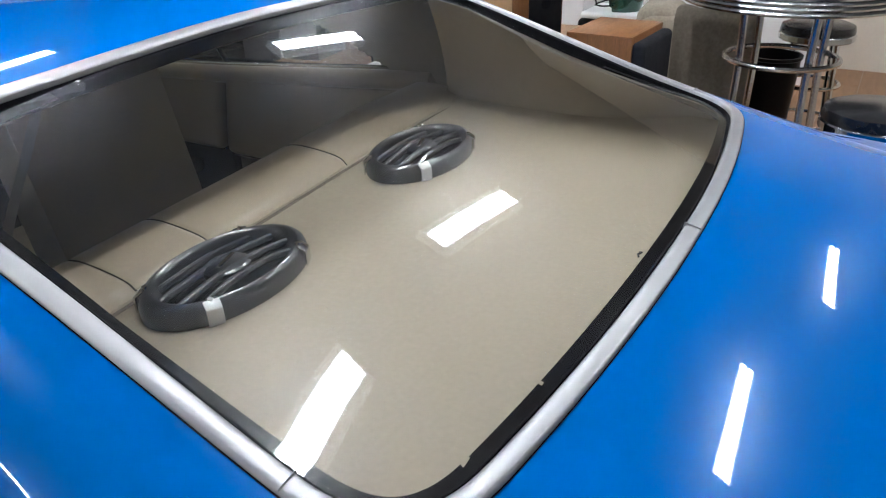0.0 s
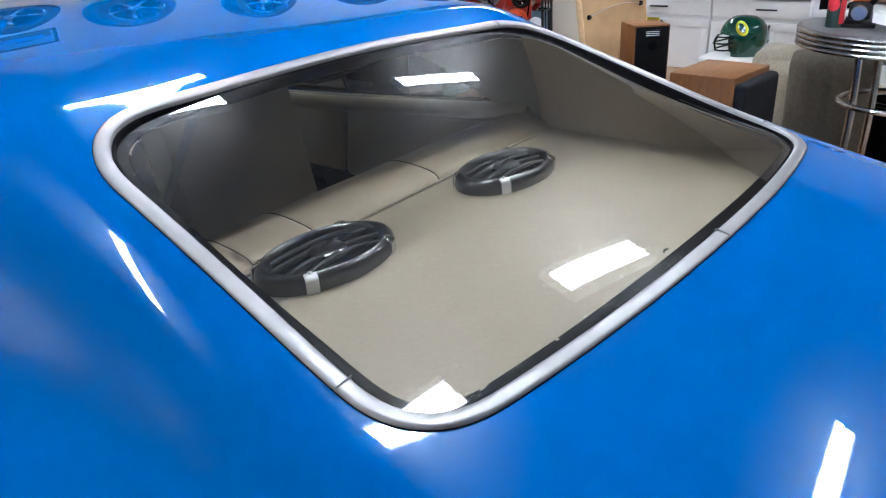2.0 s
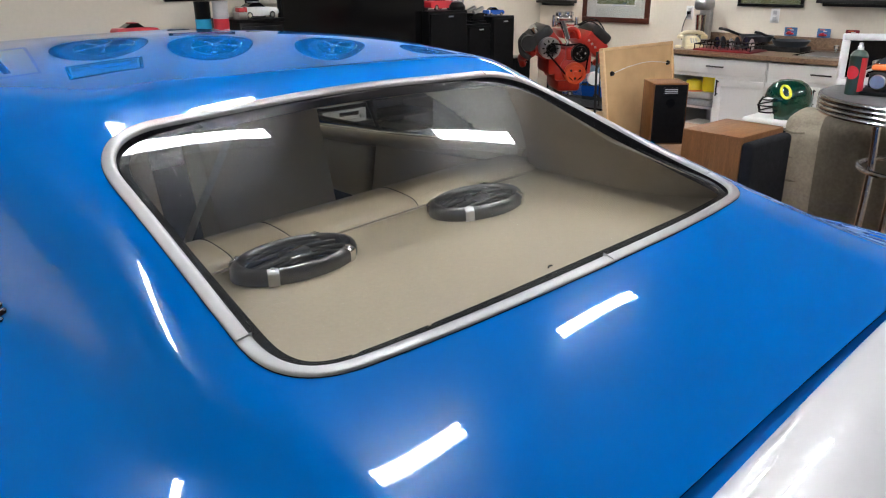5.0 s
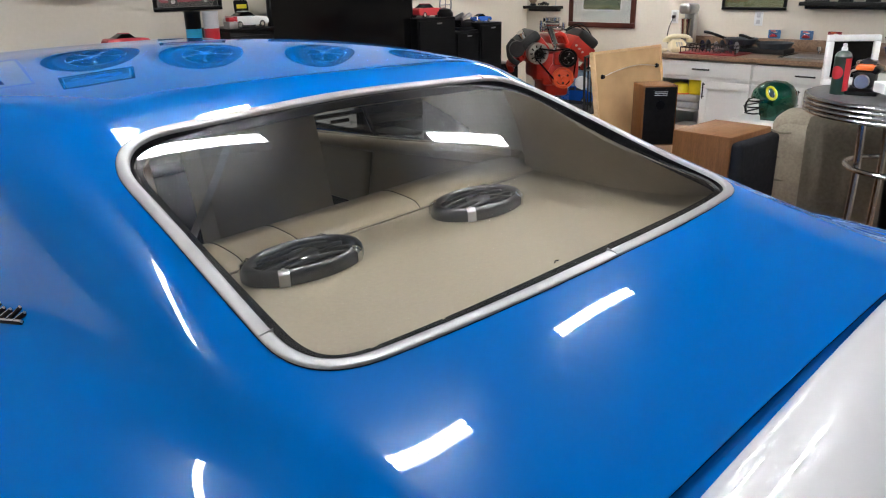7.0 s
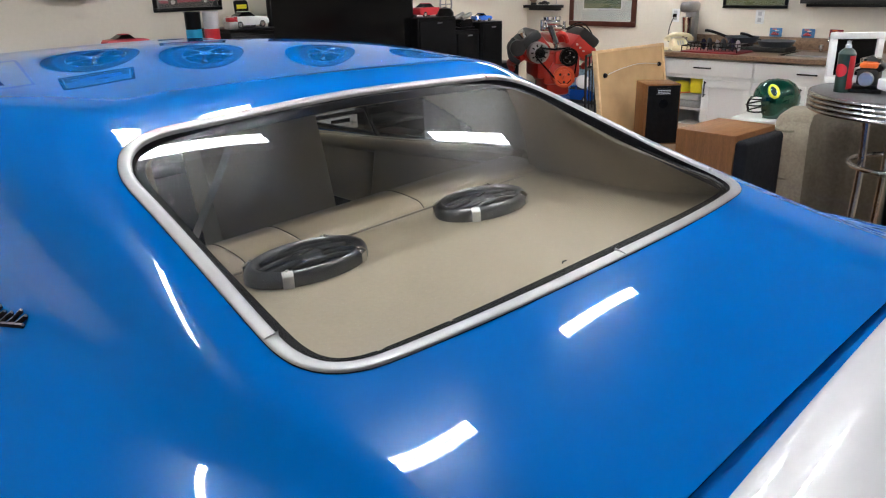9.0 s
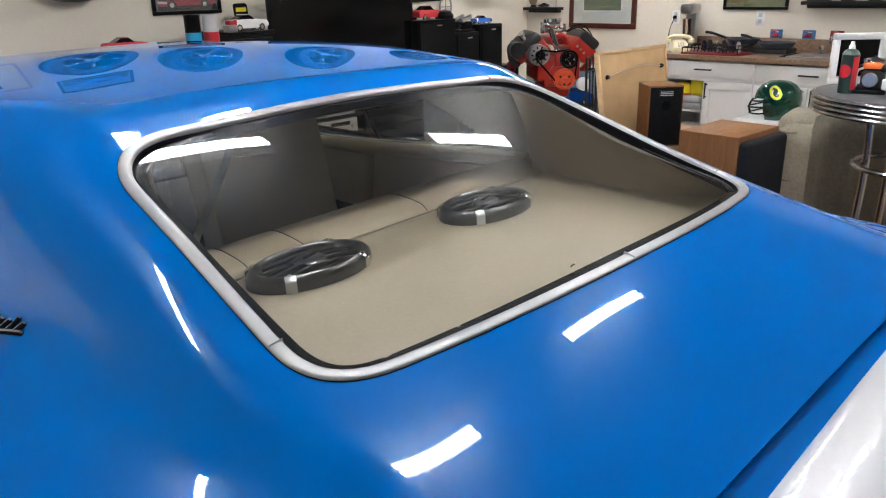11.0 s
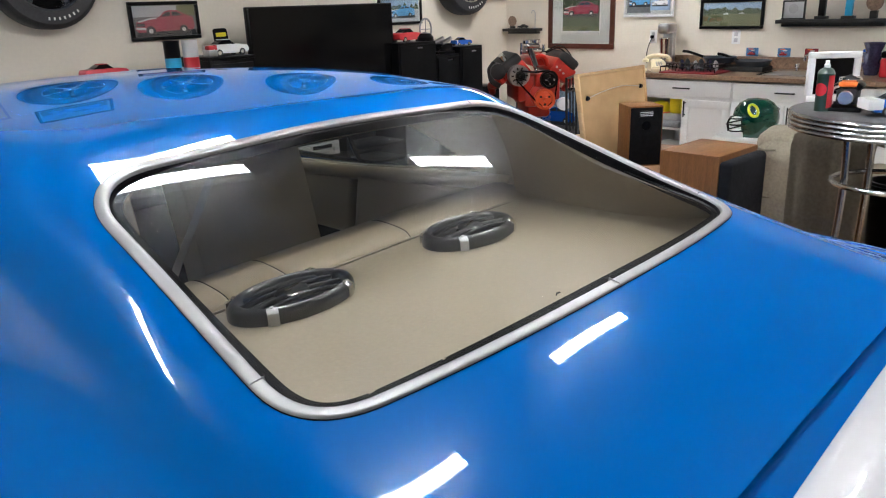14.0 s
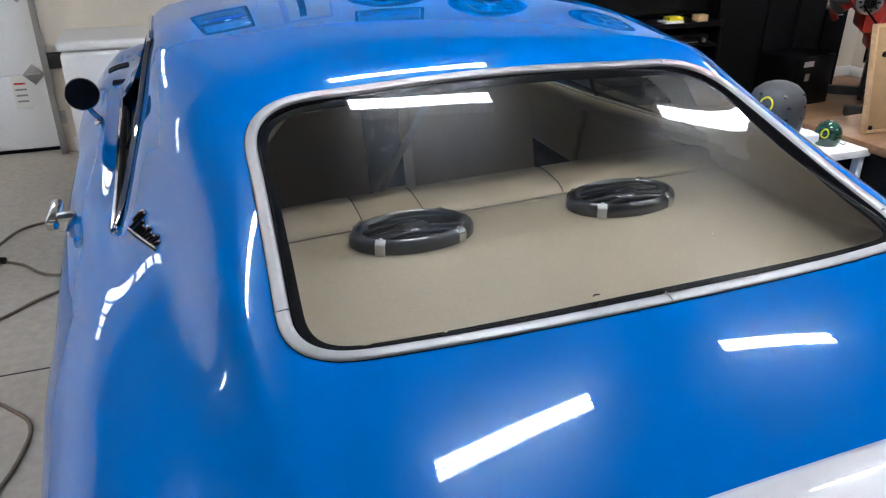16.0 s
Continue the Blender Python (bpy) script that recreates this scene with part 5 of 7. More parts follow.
picture(ON_RIGHT, -1.765, 1.555, 0.93, 0.46, "mahogany", 0.042, "paper",
        [("mat_board", rect(-0.40, -0.18, 0.40, 0.18)), ("sky_print", rect(-0.33, -0.12, 0.33, 0.13)), ("grass_print", rect(-0.33, -0.12, 0.33, -0.02)), *print_car(0.36, 0.12, "car_pink", 0.0, -0.09)],
        "long red-brown framed print with wide pale mount")
picture(ON_RIGHT, -1.765, 1.25, 0.57, 0.25, "black", 0.025, "grass_print",
        [("sky_print", rect(-0.255, 0.03, 0.255, 0.095)), ("tree_print", hills(-0.255, 0.255, 0.045, 0.035, 3, 0.0)), ("white", moved(car_shape(0.05, 0.016), -0.05, -0.005)), ("light_grey", moved(car_shape(0.05, 0.016), 0.09, -0.002))],
        "black framed wide landscape photo with trees")


picture(ON_RIGHT, -0.42, 1.60, 0.88, 0.44, "mahogany", 0.04, "mat_board",
        [("paper", rect(-0.36, -0.15, 0.36, 0.15)), ("grass_print", rect(-0.34, -0.135, 0.34, 0.0)), ("sky_print", rect(-0.34, 0.0, 0.34, 0.135)), ("tree_print", hills(-0.34, 0.34, 0.03, 0.05, 5, -0.02)), ("yellow", rect(-0.30, -0.12, 0.20, -0.085))],
        "red-brown framed landscape print with a pale mount")
wc = thing("wall_clock", "round black wall clock with a pale dial", "clock", (RIGHT, -1.26, 2.42))
turn = Euler((0, radians(-90), 0)).to_matrix()
part("rim", B((lathe, [(0.150, 0.0), (0.165, 0.010), (0.168, 0.028), (0.158, 0.038), (0.148, 0.032), (0.146, 0.012)], 48, (0, 0, 0), turn)), "black", wc)
part("dial", B((lathe, [(0.148, 0.012), (0.0, 0.012)], 48, (0, 0, 0), turn)), "paper", wc, "pale dial")
for k in range(12):
    a = math.tau * k / 12
    part("hour_bar", B((box, (-0.013, 0.122 * math.sin(a), 0.122 * math.cos(a)), (0.001, 0.007, 0.024), 0, Euler((-a, 0, 0)).to_matrix())), "black", wc)
part("pointer", B((rod, (-0.016, 0, 0), (-0.016, 0.055, 0.05), 0.003, None, 6), (rod, (-0.018, 0, 0), (-0.018, -0.03, 0.105), 0.002, None, 6)), "black", wc)


def wall_shelf(y0, y1, z, label, depth=0.13):
    t = thing("wall_shelf", label, "shelf", (RIGHT - depth / 2, (y0 + y1) / 2, z))
    part("board", B((box, (0, 0, 0), (depth, y1 - y0, 0.03), 0.003)), "iron", t)
    part("ledge", B((box, (0.03, 0, -0.028), (depth - 0.06, y1 - y0 - 0.06, 0.026), 0.003)), "iron", t)
    return t


wall_shelf(0.51, 1.34, 1.31, "dark floating shelf holding trophies")
wall_shelf(3.81, 4.27, 1.25, "small dark floating shelf in the corner", 0.11)
SX = RIGHT - 0.065
t = thing("trophy_plaque", "square clear plaque in a dark frame", "trophy", (SX, 1.22, 1.325))
part("frame", B((box, (0, 0.085, 0.075), (0.02, 0.012, 0.15), 0.002), (box, (0, -0.085, 0.075), (0.02, 0.012, 0.15), 0.002), (box, (0, 0, 0.145), (0.02, 0.18, 0.012), 0.002), (box, (0, 0, 0.006), (0.05, 0.18, 0.012), 0.002)), "iron", t)
part("plate", B((box, (0, 0, 0.075), (0.008, 0.158, 0.126), 0.001)), "light_grey", t)
part("medallion", B((rod, (-0.004, 0, 0.085), (-0.012, 0, 0.085), 0.038, None, 24)), "steel", t)
for y, mat, h, top in ((1.0, "black", 0.22, "yellow"), (0.80, "cyan", 0.33, "chrome")):
    t = thing("trophy", "tall column trophy on a dark base", "trophy", (SX, y, 1.325))
    part("base", B((box, (0, 0, 0.012), (0.08, 0.09, 0.024), 0.003)), "iron", t)
    part("column", B((box, (0, 0, 0.024 + h / 2), (0.045, 0.05, h), 0.004)), mat, t)
    part("crown", B((lathe, [(0.03, 0), (0.012, 0.03), (0.03, 0.06), (0.035, 0.10), (0.0, 0.105)], 16, (0, 0, 0.024 + h))), top, t)
for y in (0.62,):
    t = thing("medallion", "round brass plate on a small stand", "plate", (SX, y, 1.325))
    part("disc", B((rod, (0.0, 0, 0.12), (-0.01, 0, 0.12), 0.062, None, 28)), "counter", t)
    part("stand", B((box, (0.0, 0, 0.03), (0.05, 0.05, 0.06), 0.004)), "iron", t)
t = thing("medallion", "small round plate on the corner shelf", "plate", (RIGHT - 0.055, 4.17, 1.265))
part("disc", B((rod, (0, 0, 0.075), (-0.008, 0, 0.075), 0.055, None, 28)), "counter", t)
part("stand", B((box, (0, 0, 0.012), (0.04, 0.05, 0.024), 0.003)), "iron", t)
toy_car(RIGHT - 0.055, 4.03, 1.265, 90, 0.12, "iron", "tiny dark model car on the corner shelf")
solo("wire_hook", B((tube, smooth_path([(RIGHT - 0.055, 3.87, 1.265), (RIGHT - 0.055, 3.865, 1.36), (RIGHT - 0.055, 3.87, 1.43), (RIGHT - 0.055, 3.90, 1.445), (RIGHT - 0.055, 3.915, 1.42)]), 0.004, 6), (lathe, [(0, 0), (0.03, 0), (0.03, 0.006), (0, 0.008)], 16, (RIGHT - 0.055, 3.87, 1.265))), "steel", "bent wire hook stand on the corner shelf", "hook")


def outlet(y, z, cord=False):
    t = thing("wall_outlet", "white power outlet with a black cord" if cord else "white double power outlet", "outlet", (RIGHT, y, z))
    part("cover_plate", B((box, (-0.003, 0, 0), (0.006, 0.075, 0.118), 0.002)), "white", t)
    for s in (-1, 1):
        part("socket", B((box, (-0.007, 0, s * 0.026), (0.004, 0.034, 0.034), 0.006)), "light_grey", t)
    if cord:
        part("plug", B((box, (-0.022, 0, 0.0), (0.03, 0.03, 0.03), 0.006)), "black", t)
        part("cord", B((tube, smooth_path([(-0.03, 0, -0.01), (-0.05, 0.02, -0.08), (-0.06, 0.03, -0.16), (-0.05, 0.03, -0.24)]), 0.004, 6)), "black", t)


outlet(2.51, 1.18, True)
outlet(1.71, 1.18)

# ---- kitchen counter ----
CF = 4.99  # front of the cabinets


def cabinet_unit(y0, y1, open_left, label):
    t = thing("base_cabinet", label, "cabinet", (0, 0, 0), 0, "base cabinets")
    w = y1 - y0
    xm, d = (CF + RIGHT) / 2, RIGHT - CF - 0.01
    part("side_panel", B((box, (xm, y0 + 0.009, 0.485), (d, 0.018, 0.77), 0.001)), "white", t)
    part("side_panel", B((box, (xm, y1 - 0.009, 0.485), (d, 0.018, 0.77), 0.001)), "white", t)
    part("back_panel", B((box, (RIGHT - 0.012, (y0 + y1) / 2, 0.485), (0.012, w - 0.04, 0.77), 0)), "white", t)
    part("bottom_panel", B((box, (xm, (y0 + y1) / 2, 0.11), (d, w - 0.036, 0.018), 0)), "white", t)
    part("shelf_panel", B((box, (xm + 0.03, (y0 + y1) / 2, 0.44), (d - 0.08, w - 0.036, 0.018), 0)), "white", t)
    part("toe_kick", B((box, (CF + 0.07, (y0 + y1) / 2, 0.05), (0.02, w, 0.10), 0)), "white", t)
    part("face_rail", B((box, (CF + 0.008, (y0 + y1) / 2, 0.725), (0.018, w - 0.04, 0.03), 0.001)), "white", t)
    df = part("drawer_front", B((box, (CF - 0.008, (y0 + y1) / 2, 0.805), (0.018, w - 0.012, 0.125), 0.003)), "white", t)
    part("handle", B((rod, (CF - 0.045, (y0 + y1) / 2 + 0.075, 0.805), (CF - 0.045, (y0 + y1) / 2 - 0.075, 0.805), 0.006, None, 8), (rod, (CF - 0.045, (y0 + y1) / 2 + 0.06, 0.805), (CF - 0.015, (y0 + y1) / 2 + 0.06, 0.805), 0.005, None, 8), (rod, (CF - 0.045, (y0 + y1) / 2 - 0.06, 0.805), (CF - 0.015, (y0 + y1) / 2 - 0.06, 0.805), 0.005, None, 8)), "iron", df, "black bar handle")
    halves = [((y0 + y1) / 2, y1, -1), (y0, (y0 + y1) / 2, 1)]
    for k, (a, b, side) in enumerate(halves):
        if k == 0 and open_left:
            continue
        dr = new("door")
        dr.parent = t
        c = (a + b) / 2
        dw = b - a - 0.008
        part("rail", B((box, (CF - 0.008, c, 0.68), (0.018, dw, 0.06), 0.002)), "white", dr)
        part("rail", B((box, (CF - 0.008, c, 0.15), (0.018, dw, 0.06), 0.002)), "white", dr)
        for s in (-1, 1):
            part("stile", B((box, (CF - 0.008, c + s * (dw / 2 - 0.03), 0.415), (0.018, 0.06, 0.472), 0.002)), "white", dr)
        part("panel", B((box, (CF - 0.002, c, 0.415), (0.008, dw - 0.118, 0.472), 0)), "white", dr)
        hy = c + (dw / 2 - 0.03) * (1 if k == 1 else -1)
        part("handle", B((rod, (CF - 0.045, hy, 0.70), (CF - 0.045, hy, 0.57), 0.006, None, 8), (rod, (CF - 0.045, hy, 0.685), (CF - 0.015, hy, 0.685), 0.005, None, 8), (rod, (CF - 0.045, hy, 0.585), (CF - 0.015, hy, 0.585), 0.005, None, 8)), "iron", dr, "black bar handle")
    return t


cabinet_unit(1.405, 2.245, True, "white kitchen base cabinet with one door missing, full of rags")
cabinet_unit(0.56, 1.40, False, "white kitchen base cabinet with shaker doors")
cabinet_unit(-0.285, 0.555, False, "white kitchen base cabinet with shaker doors")
ct = thing("worktop", "brown speckled laminate kitchen worktop with upstand", "worktop")
part("slab", B((box, ((4.95 + RIGHT) / 2, 0.99, 0.90), (RIGHT - 4.95 - 0.004, 2.60, 0.04), 0.006)), "counter", ct)
part("upstand", B((box, (RIGHT - 0.015, 0.99, 0.97), (0.022, 2.56, 0.10), 0.004)), "counter", ct)
# contents of the open cabinet
for k, (x, y, z, s, mt, lb) in enumerate(((5.2, 2.02, 0.4495, (0.30, 0.30, 0.06), "cloth_grey", "folded grey cloth in the open cabinet"), (5.2, 2.03, 0.5105, (0.28, 0.28, 0.06), "light_grey", "folded pale cloth in the open cabinet"),
                                          (5.22, 2.0, 0.1195, (0.34, 0.30, 0.10), "cloth_grey", "folded grey cloth in the open cabinet"), (5.22, 2.0, 0.2205, (0.30, 0.30, 0.07), "paper", "folded white cloth in the open cabinet"))):
    solo("folded_cloth", B((box, (x, y, z + s[2] / 2), s, 0.022, None, 3)), mt, lb, "cloth", "folded cloths")
solo("yellow_sponge_pack", B((box, (5.16, 1.92, 0.65), (0.20, 0.13, 0.155), 0.025, None, 3)), "yellow", "yellow soft package on the folded cloths", "package")
t = thing("yellow_helmet", "yellow toy hard hat lying in the open cabinet", "hard hat", (5.13, 2.09, 0.571))
part("shell", B((lathe, [(0.085, 0), (0.082, 0.04), (0.06, 0.085), (0.0, 0.10)], 24)), "yellow", t)
part("brim", B((lathe, [(0.105, 0), (0.105, 0.006), (0.08, 0.01)], 24)), "orange", t)

# on the worktop
ph = thing("telephone", "cream push-button desk telephone on the worktop", "telephone", (5.17, 2.165, 0.92), 38)
bm = bmesh.new()
lo = [bm.verts.new(v) for v in ((-0.10, -0.075, 0), (0.10, -0.075, 0), (0.10, 0.075, 0), (-0.10, 0.075, 0))]
mid = [bm.verts.new(v) for v in ((-0.10, -0.075, 0.035), (0.10, -0.075, 0.06), (0.10, 0.075, 0.06), (-0.10, 0.075, 0.035))]
hi = [bm.verts.new(v) for v in ((0.0, -0.05, 0.085), (0.08, -0.05, 0.095), (0.08, 0.05, 0.095), (0.0, 0.05, 0.085))]
for a, b in ((lo, mid), (mid, hi)):
    for k in range(4):
        bm.faces.new((a[k], a[(k + 1) % 4], b[(k + 1) % 4], b[k]))
bm.faces.new(hi)
bm.faces.new(lo[::-1])
bmesh.ops.bevel(bm, geom=list(bm.edges), offset=0.008, segments=2, affect="EDGES")
part("base", bm, "cream", ph)
part("handset", B((tube, smooth_path([(0.045, -0.10, 0.105), (0.045, -0.05, 0.125), (0.045, 0.05, 0.125), (0.045, 0.10, 0.105)]), 0.017, 10), (lathe, [(0, 0), (0.03, 0.0), (0.03, 0.02), (0.015, 0.035)], 16, (0.045, -0.10, 0.075)), (lathe, [(0, 0), (0.03, 0.0), (0.03, 0.02), (0.015, 0.035)], 16, (0.045, 0.10, 0.075))), "cream", ph)
for r in range(4):
    for c in range(3):
        part("key", B((box, (-0.075 + r * 0.018, -0.02 + c * 0.02, 0.05 + r * 0.0085), (0.012, 0.013, 0.008), 0.002)), "light_grey", ph)
part("coiled_cord", B((tube, [(-0.04 + 0.012 * math.cos(k * 1.4), 0.10 + 0.0008 * k, 0.014 + 0.011 * math.sin(k * 1.4)) for k in range(60)], 0.003, 5)), "cream", ph)
bl = thing("drink_mixer", "tall steel milkshake mixer on the worktop", "mixer", (5.50, 2.26, 0.92))
part("stand", B((box, (0.04, 0, 0.17), (0.07, 0.10, 0.34), 0.012), (box, (0, 0, 0.012), (0.19, 0.15, 0.024), 0.008)), "steel", bl)
part("motor_head", B((box, (-0.01, 0, 0.345), (0.19, 0.12, 0.09), 0.03, None, 3)), "steel", bl)
part("cup", B((lathe, [(0, 0), (0.036, 0), (0.048, 0.17), (0.050, 0.175), (0.046, 0.172), (0.034, 0.01)], 24, (-0.05, 0, 0.085))), "chrome", bl)
rk = thing("dish_rack", "red wire dish rack with dark plates on the worktop", "dish rack", (5.12, 1.80, 0.92))
part("tray", B((box, (0, 0, 0.008), (0.30, 0.50, 0.014), 0.006)), "red_dark", rk)
part("rail", B((tube, [(sx * 0.14, sy * 0.24, 0.055) for sx, sy in ((-1, -1), (1, -1), (1, 1), (-1, 1))], 0.0045, 6, True)), "black", rk)
for k in range(15):
    part("plate_wire", B((tube, [(-0.10, -0.22 + k * 0.031, 0.02), (-0.09, -0.22 + k * 0.031, 0.075), (0.09, -0.22 + k * 0.031, 0.075), (0.10, -0.22 + k * 0.031, 0.02)], 0.0035, 5)), "black", rk)
for k, (r, mat) in enumerate(((0.045, "light_grey"), (0.05, "jar_blue"), (0.05, "pan_blue"), (0.042, "light_grey"), (0.05, "pan_blue"), (0.046, "jar_blue"))):
    d = thing("plate", "small dark plate standing in the dish rack" if mat != "light_grey" else "small pale plate standing in the dish rack", "plate", (5.12 + 0.02 * (k % 2), 1.62 + 0.062 * k, 0.935), 0, "plates in the rack")
    d.rotation_euler = (radians(82), 0, 0)
    part("dish", B((lathe, [(0, 0), (r * 0.6, 0), (r, 0.009), (r * 0.985, 0.012), (r * 0.58, 0.004), (0, 0.004)], 28, (0, r, 0))), mat, d)
for s in (-1, 1):
    part("corner_post", B((rod, (-0.14, s * 0.24, 0.012), (-0.14, s * 0.24, 0.058), 0.0045, None, 8)), "black", rk)


def pan(x, y, z, r, ang, label):
    t = thing("frying_pan", label, "frying pan", (x, y, z), ang, "frying pans")
    part("dish", B((lathe, [(0, 0), (r * 0.8, 0), (r, 0.045), (r * 0.985, 0.048), (r * 0.78, 0.006), (0, 0.006)], 36)), "pan_blue", t)
    part("handle", B((tube, smooth_path([(r * 0.95, 0, 0.04), (r + 0.07, 0, 0.065), (r + 0.14, 0, 0.085), (r + 0.19, 0, 0.09)]), 0.012, 8)), "black", t)


pan(5.42, 1.72, 0.985, 0.14, 95, "black frying pan resting on the dish rack")
pan(5.44, 1.44, 0.96, 0.15, 80, "second black frying pan beside the rack")
solo("pot_trivet", B((box, (5.43, 1.62, 0.9395), (0.22, 0.62, 0.039), 0.006), (box, (5.43, 1.72, 0.972), (0.14, 0.14, 0.024), 0.004)), "iron", "dark iron trivet under the frying pans", "trivet")
sk = thing("sink", "steel sink set in the worktop", "sink", (5.28, 0.98, 0.92))
part("rim", B((plate, rounded(0.42, 0.60, 0.05), 0.006, Matrix.Identity(4), 0.002)), "chrome", sk)
part("bowl", B((box, (0, 0, 0.0075), (0.34, 0.50, 0.003), 0)), "steel", sk)
part("tap", B((rod, (0.17, 0, 0), (0.17, 0, 0.06), 0.018, 0.014), (tube, smooth_path([(0.17, 0, 0.05), (0.16, 0, 0.12), (0.10, 0, 0.15), (0.03, 0, 0.13), (0.02, 0, 0.10)]), 0.010, 8)), "chrome", sk)
for s in (-1, 1):
    part("tap_knob", B((lathe, [(0.012, 0), (0.010, 0.03), (0.022, 0.04), (0.020, 0.065), (0, 0.07)], 14, (0.17, s * 0.10, 0))), "chrome", sk)
for y, mt, paint in ((1.55, "card_blue", "red"), (1.28, "card_blue", "red"), (1.06, "red_dark", "orange"), (0.62, "toy_blue", "red"), (0.36, "card_blue", "orange")):
    t = thing("carded_toy_car", "small toy car on its blue display card, propped on the upstand" if "blue" in mt else "small toy car on its red display card, propped on the upstand", "toy card", (RIGHT - 0.03, y, 1.02), 0, "carded toys")
    part("card", B((plate, rounded(0.105, 0.072, 0.006), 0.003, Matrix.Translation((0.01, 0, 0.036)) @ Euler((radians(90), 0, radians(90))).to_matrix().to_4x4())), mt, t)
    for k in range(2):
        part("print_bar", B((box, (0.0075, 0.012 - 0.02 * k, 0.062 - 0.010 * k), (0.002, 0.040 - 0.008 * k, 0.007), 0)), "paper" if k else "orange", t, "plain printed bar")
    part("toy", B((box, (-0.006, 0, 0.022), (0.022, 0.062, 0.014), 0.005, None, 3), (box, (-0.006, 0.004, 0.033), (0.018, 0.032, 0.012), 0.005, None, 3)), paint, t, "tiny painted car")
    part("bubble", B((box, (-0.007, 0, 0.029), (0.030, 0.070, 0.036), 0.008, None, 2)), "clear", t, "clear plastic bubble")
t = thing("stereo", "black and red carry case with a yellow cord", "case", (5.35, 0.22, 0.92))
part("case_body", B((box, (0, 0, 0.07), (0.26, 0.42, 0.14), 0.02)), "red", t)
part("lid", B((box, (0, 0, 0.165), (0.26, 0.42, 0.05), 0.015)), "black", t)
part("cord", B((tube, smooth_path([(-0.05, 0.05, 0.195), (-0.02, 0.12, 0.20), (0.02, 0.18, 0.195), (0.05, 0.1, 0.20)]), 0.012, 8)), "yellow", t)
t = thing("cup_stack", "stack of dark blue-grey tumblers on the worktop", "cups", (5.42, 0.53, 0.92))
for k in range(3):
    part("cup", B((lathe, [(0, 0), (0.045, 0), (0.075, 0.085), (0.078, 0.09), (0.07, 0.088), (0.042, 0.006), (0, 0.006)], 24, (0.004 * k, 0.006 * (k % 2), 0.075 * k))), "jar_blue", t)
t = thing("wall_speaker", "small black box on the wall above the worktop", "speaker", (RIGHT - 0.06, 0.33, 1.13))
part("box_body", B((box, (0, 0, 0), (0.12, 0.10, 0.22), 0.008)), "black", t)
part("grille", B((box, (-0.063, 0, 0), (0.006, 0.085, 0.20), 0.003)), "black_matt", t)

# ---- engine on its stand ----
en = thing("engine", "orange-red painted V8 engine with chrome air cleaner on stand", "engine", (4.69, 3.20, 0.03), -38)
part("block", B((box, (0.02, 0, 0.76), (0.40, 0.46, 0.24), 0.03), (box, (0.03, -0.02, 0.66), (0.30, 0.44, 0.14), 0.03)), "engine_red", en)
part("oil_pan", B((box, (0.03, 0.02, 0.56), (0.22, 0.42, 0.15), 0.035)), "engine_red", en)
for s in (-1, 1):
    rot = Euler((0, s * radians(40), 0)).to_matrix()
    x0 = 0.03 + s * 0.21
    part("cylinder_head", B((box, (x0, 0, 0.90), (0.22, 0.47, 0.15), 0.02, rot)), "engine_red", en)
    part("valve_cover", B((box, (x0 + s * 0.055, 0, 0.985), (0.20, 0.49, 0.10), 0.035, rot, 3)), "iron", en, "black valve cover")
    part("exhaust_manifold", B((tube, smooth_path([(x0 + s * 0.13, -0.2, 0.84), (x0 + s * 0.18, -0.1, 0.79), (x0 + s * 0.18, 0.1, 0.77), (x0 + s * 0.14, 0.2, 0.69)]), 0.032, 8)), "engine_red", en)
    for k in range(4):
        part("header_port", B((rod, (x0 + s * 0.06, -0.17 + k * 0.11, 0.87), (x0 + s * 0.16, -0.17 + k * 0.11, 0.81), 0.024, None, 8)), "engine_red", en)
    for k in range(3):
        part("head_bolt", B((rod, (x0 - s * 0.03 * k, -0.233, 0.88 + 0.03 * k), (x0 - s * 0.03 * k, -0.248, 0.88 + 0.03 * k), 0.010, None, 6)), "steel", en)
part("filler_cap", B((rod, (-0.30, -0.20, 1.02), (-0.335, -0.22, 1.065), 0.03, None, 16)), "chrome", en)
part("intake", B((box, (0.03, 0, 0.99), (0.17, 0.40, 0.07), 0.015), (tube, smooth_path([(-0.04, -0.2, 0.96), (0.0, -0.22, 1.03), (0.06, -0.22, 1.03), (0.10, -0.2, 0.96)]), 0.022, 8)), "engine_red", en)
part("carburettor", B((box, (0.0, 0.0, 1.075), (0.18, 0.16, 0.05), 0.012), (box, (0.0, 0.0, 1.12), (0.14, 0.14, 0.05), 0.015), (lathe, [(0.045, 0), (0.045, 0.03), (0.035, 0.035), (0.0, 0.035)], 20, (-0.03, 0.0, 1.14)), (lathe, [(0.045, 0), (0.045, 0.03), (0.035, 0.035), (0.0, 0.035)], 20, (0.05, 0.02, 1.14)),
                       (rod, (-0.10, -0.06, 1.05), (-0.10, -0.06, 1.15), 0.016), (rod, (0.11, -0.05, 1.06), (0.11, -0.05, 1.13), 0.014)), "chrome", en)
AX = Euler((radians(90), 0, 0)).to_matrix()


def pulley(x, z, r, y, mat, name, d=0.05):
    return part(name, B((lathe, [(0, 0), (r, 0), (r, d * 0.25), (r * 0.86, d * 0.5), (r, d * 0.75), (r, d), (r * 0.75, d), (r * 0.7, d * 0.7), (r * 0.25, d * 0.8), (r * 0.22, d * 1.2), (0, d * 1.2)], 30, (x, y, z), AX)), mat, en)


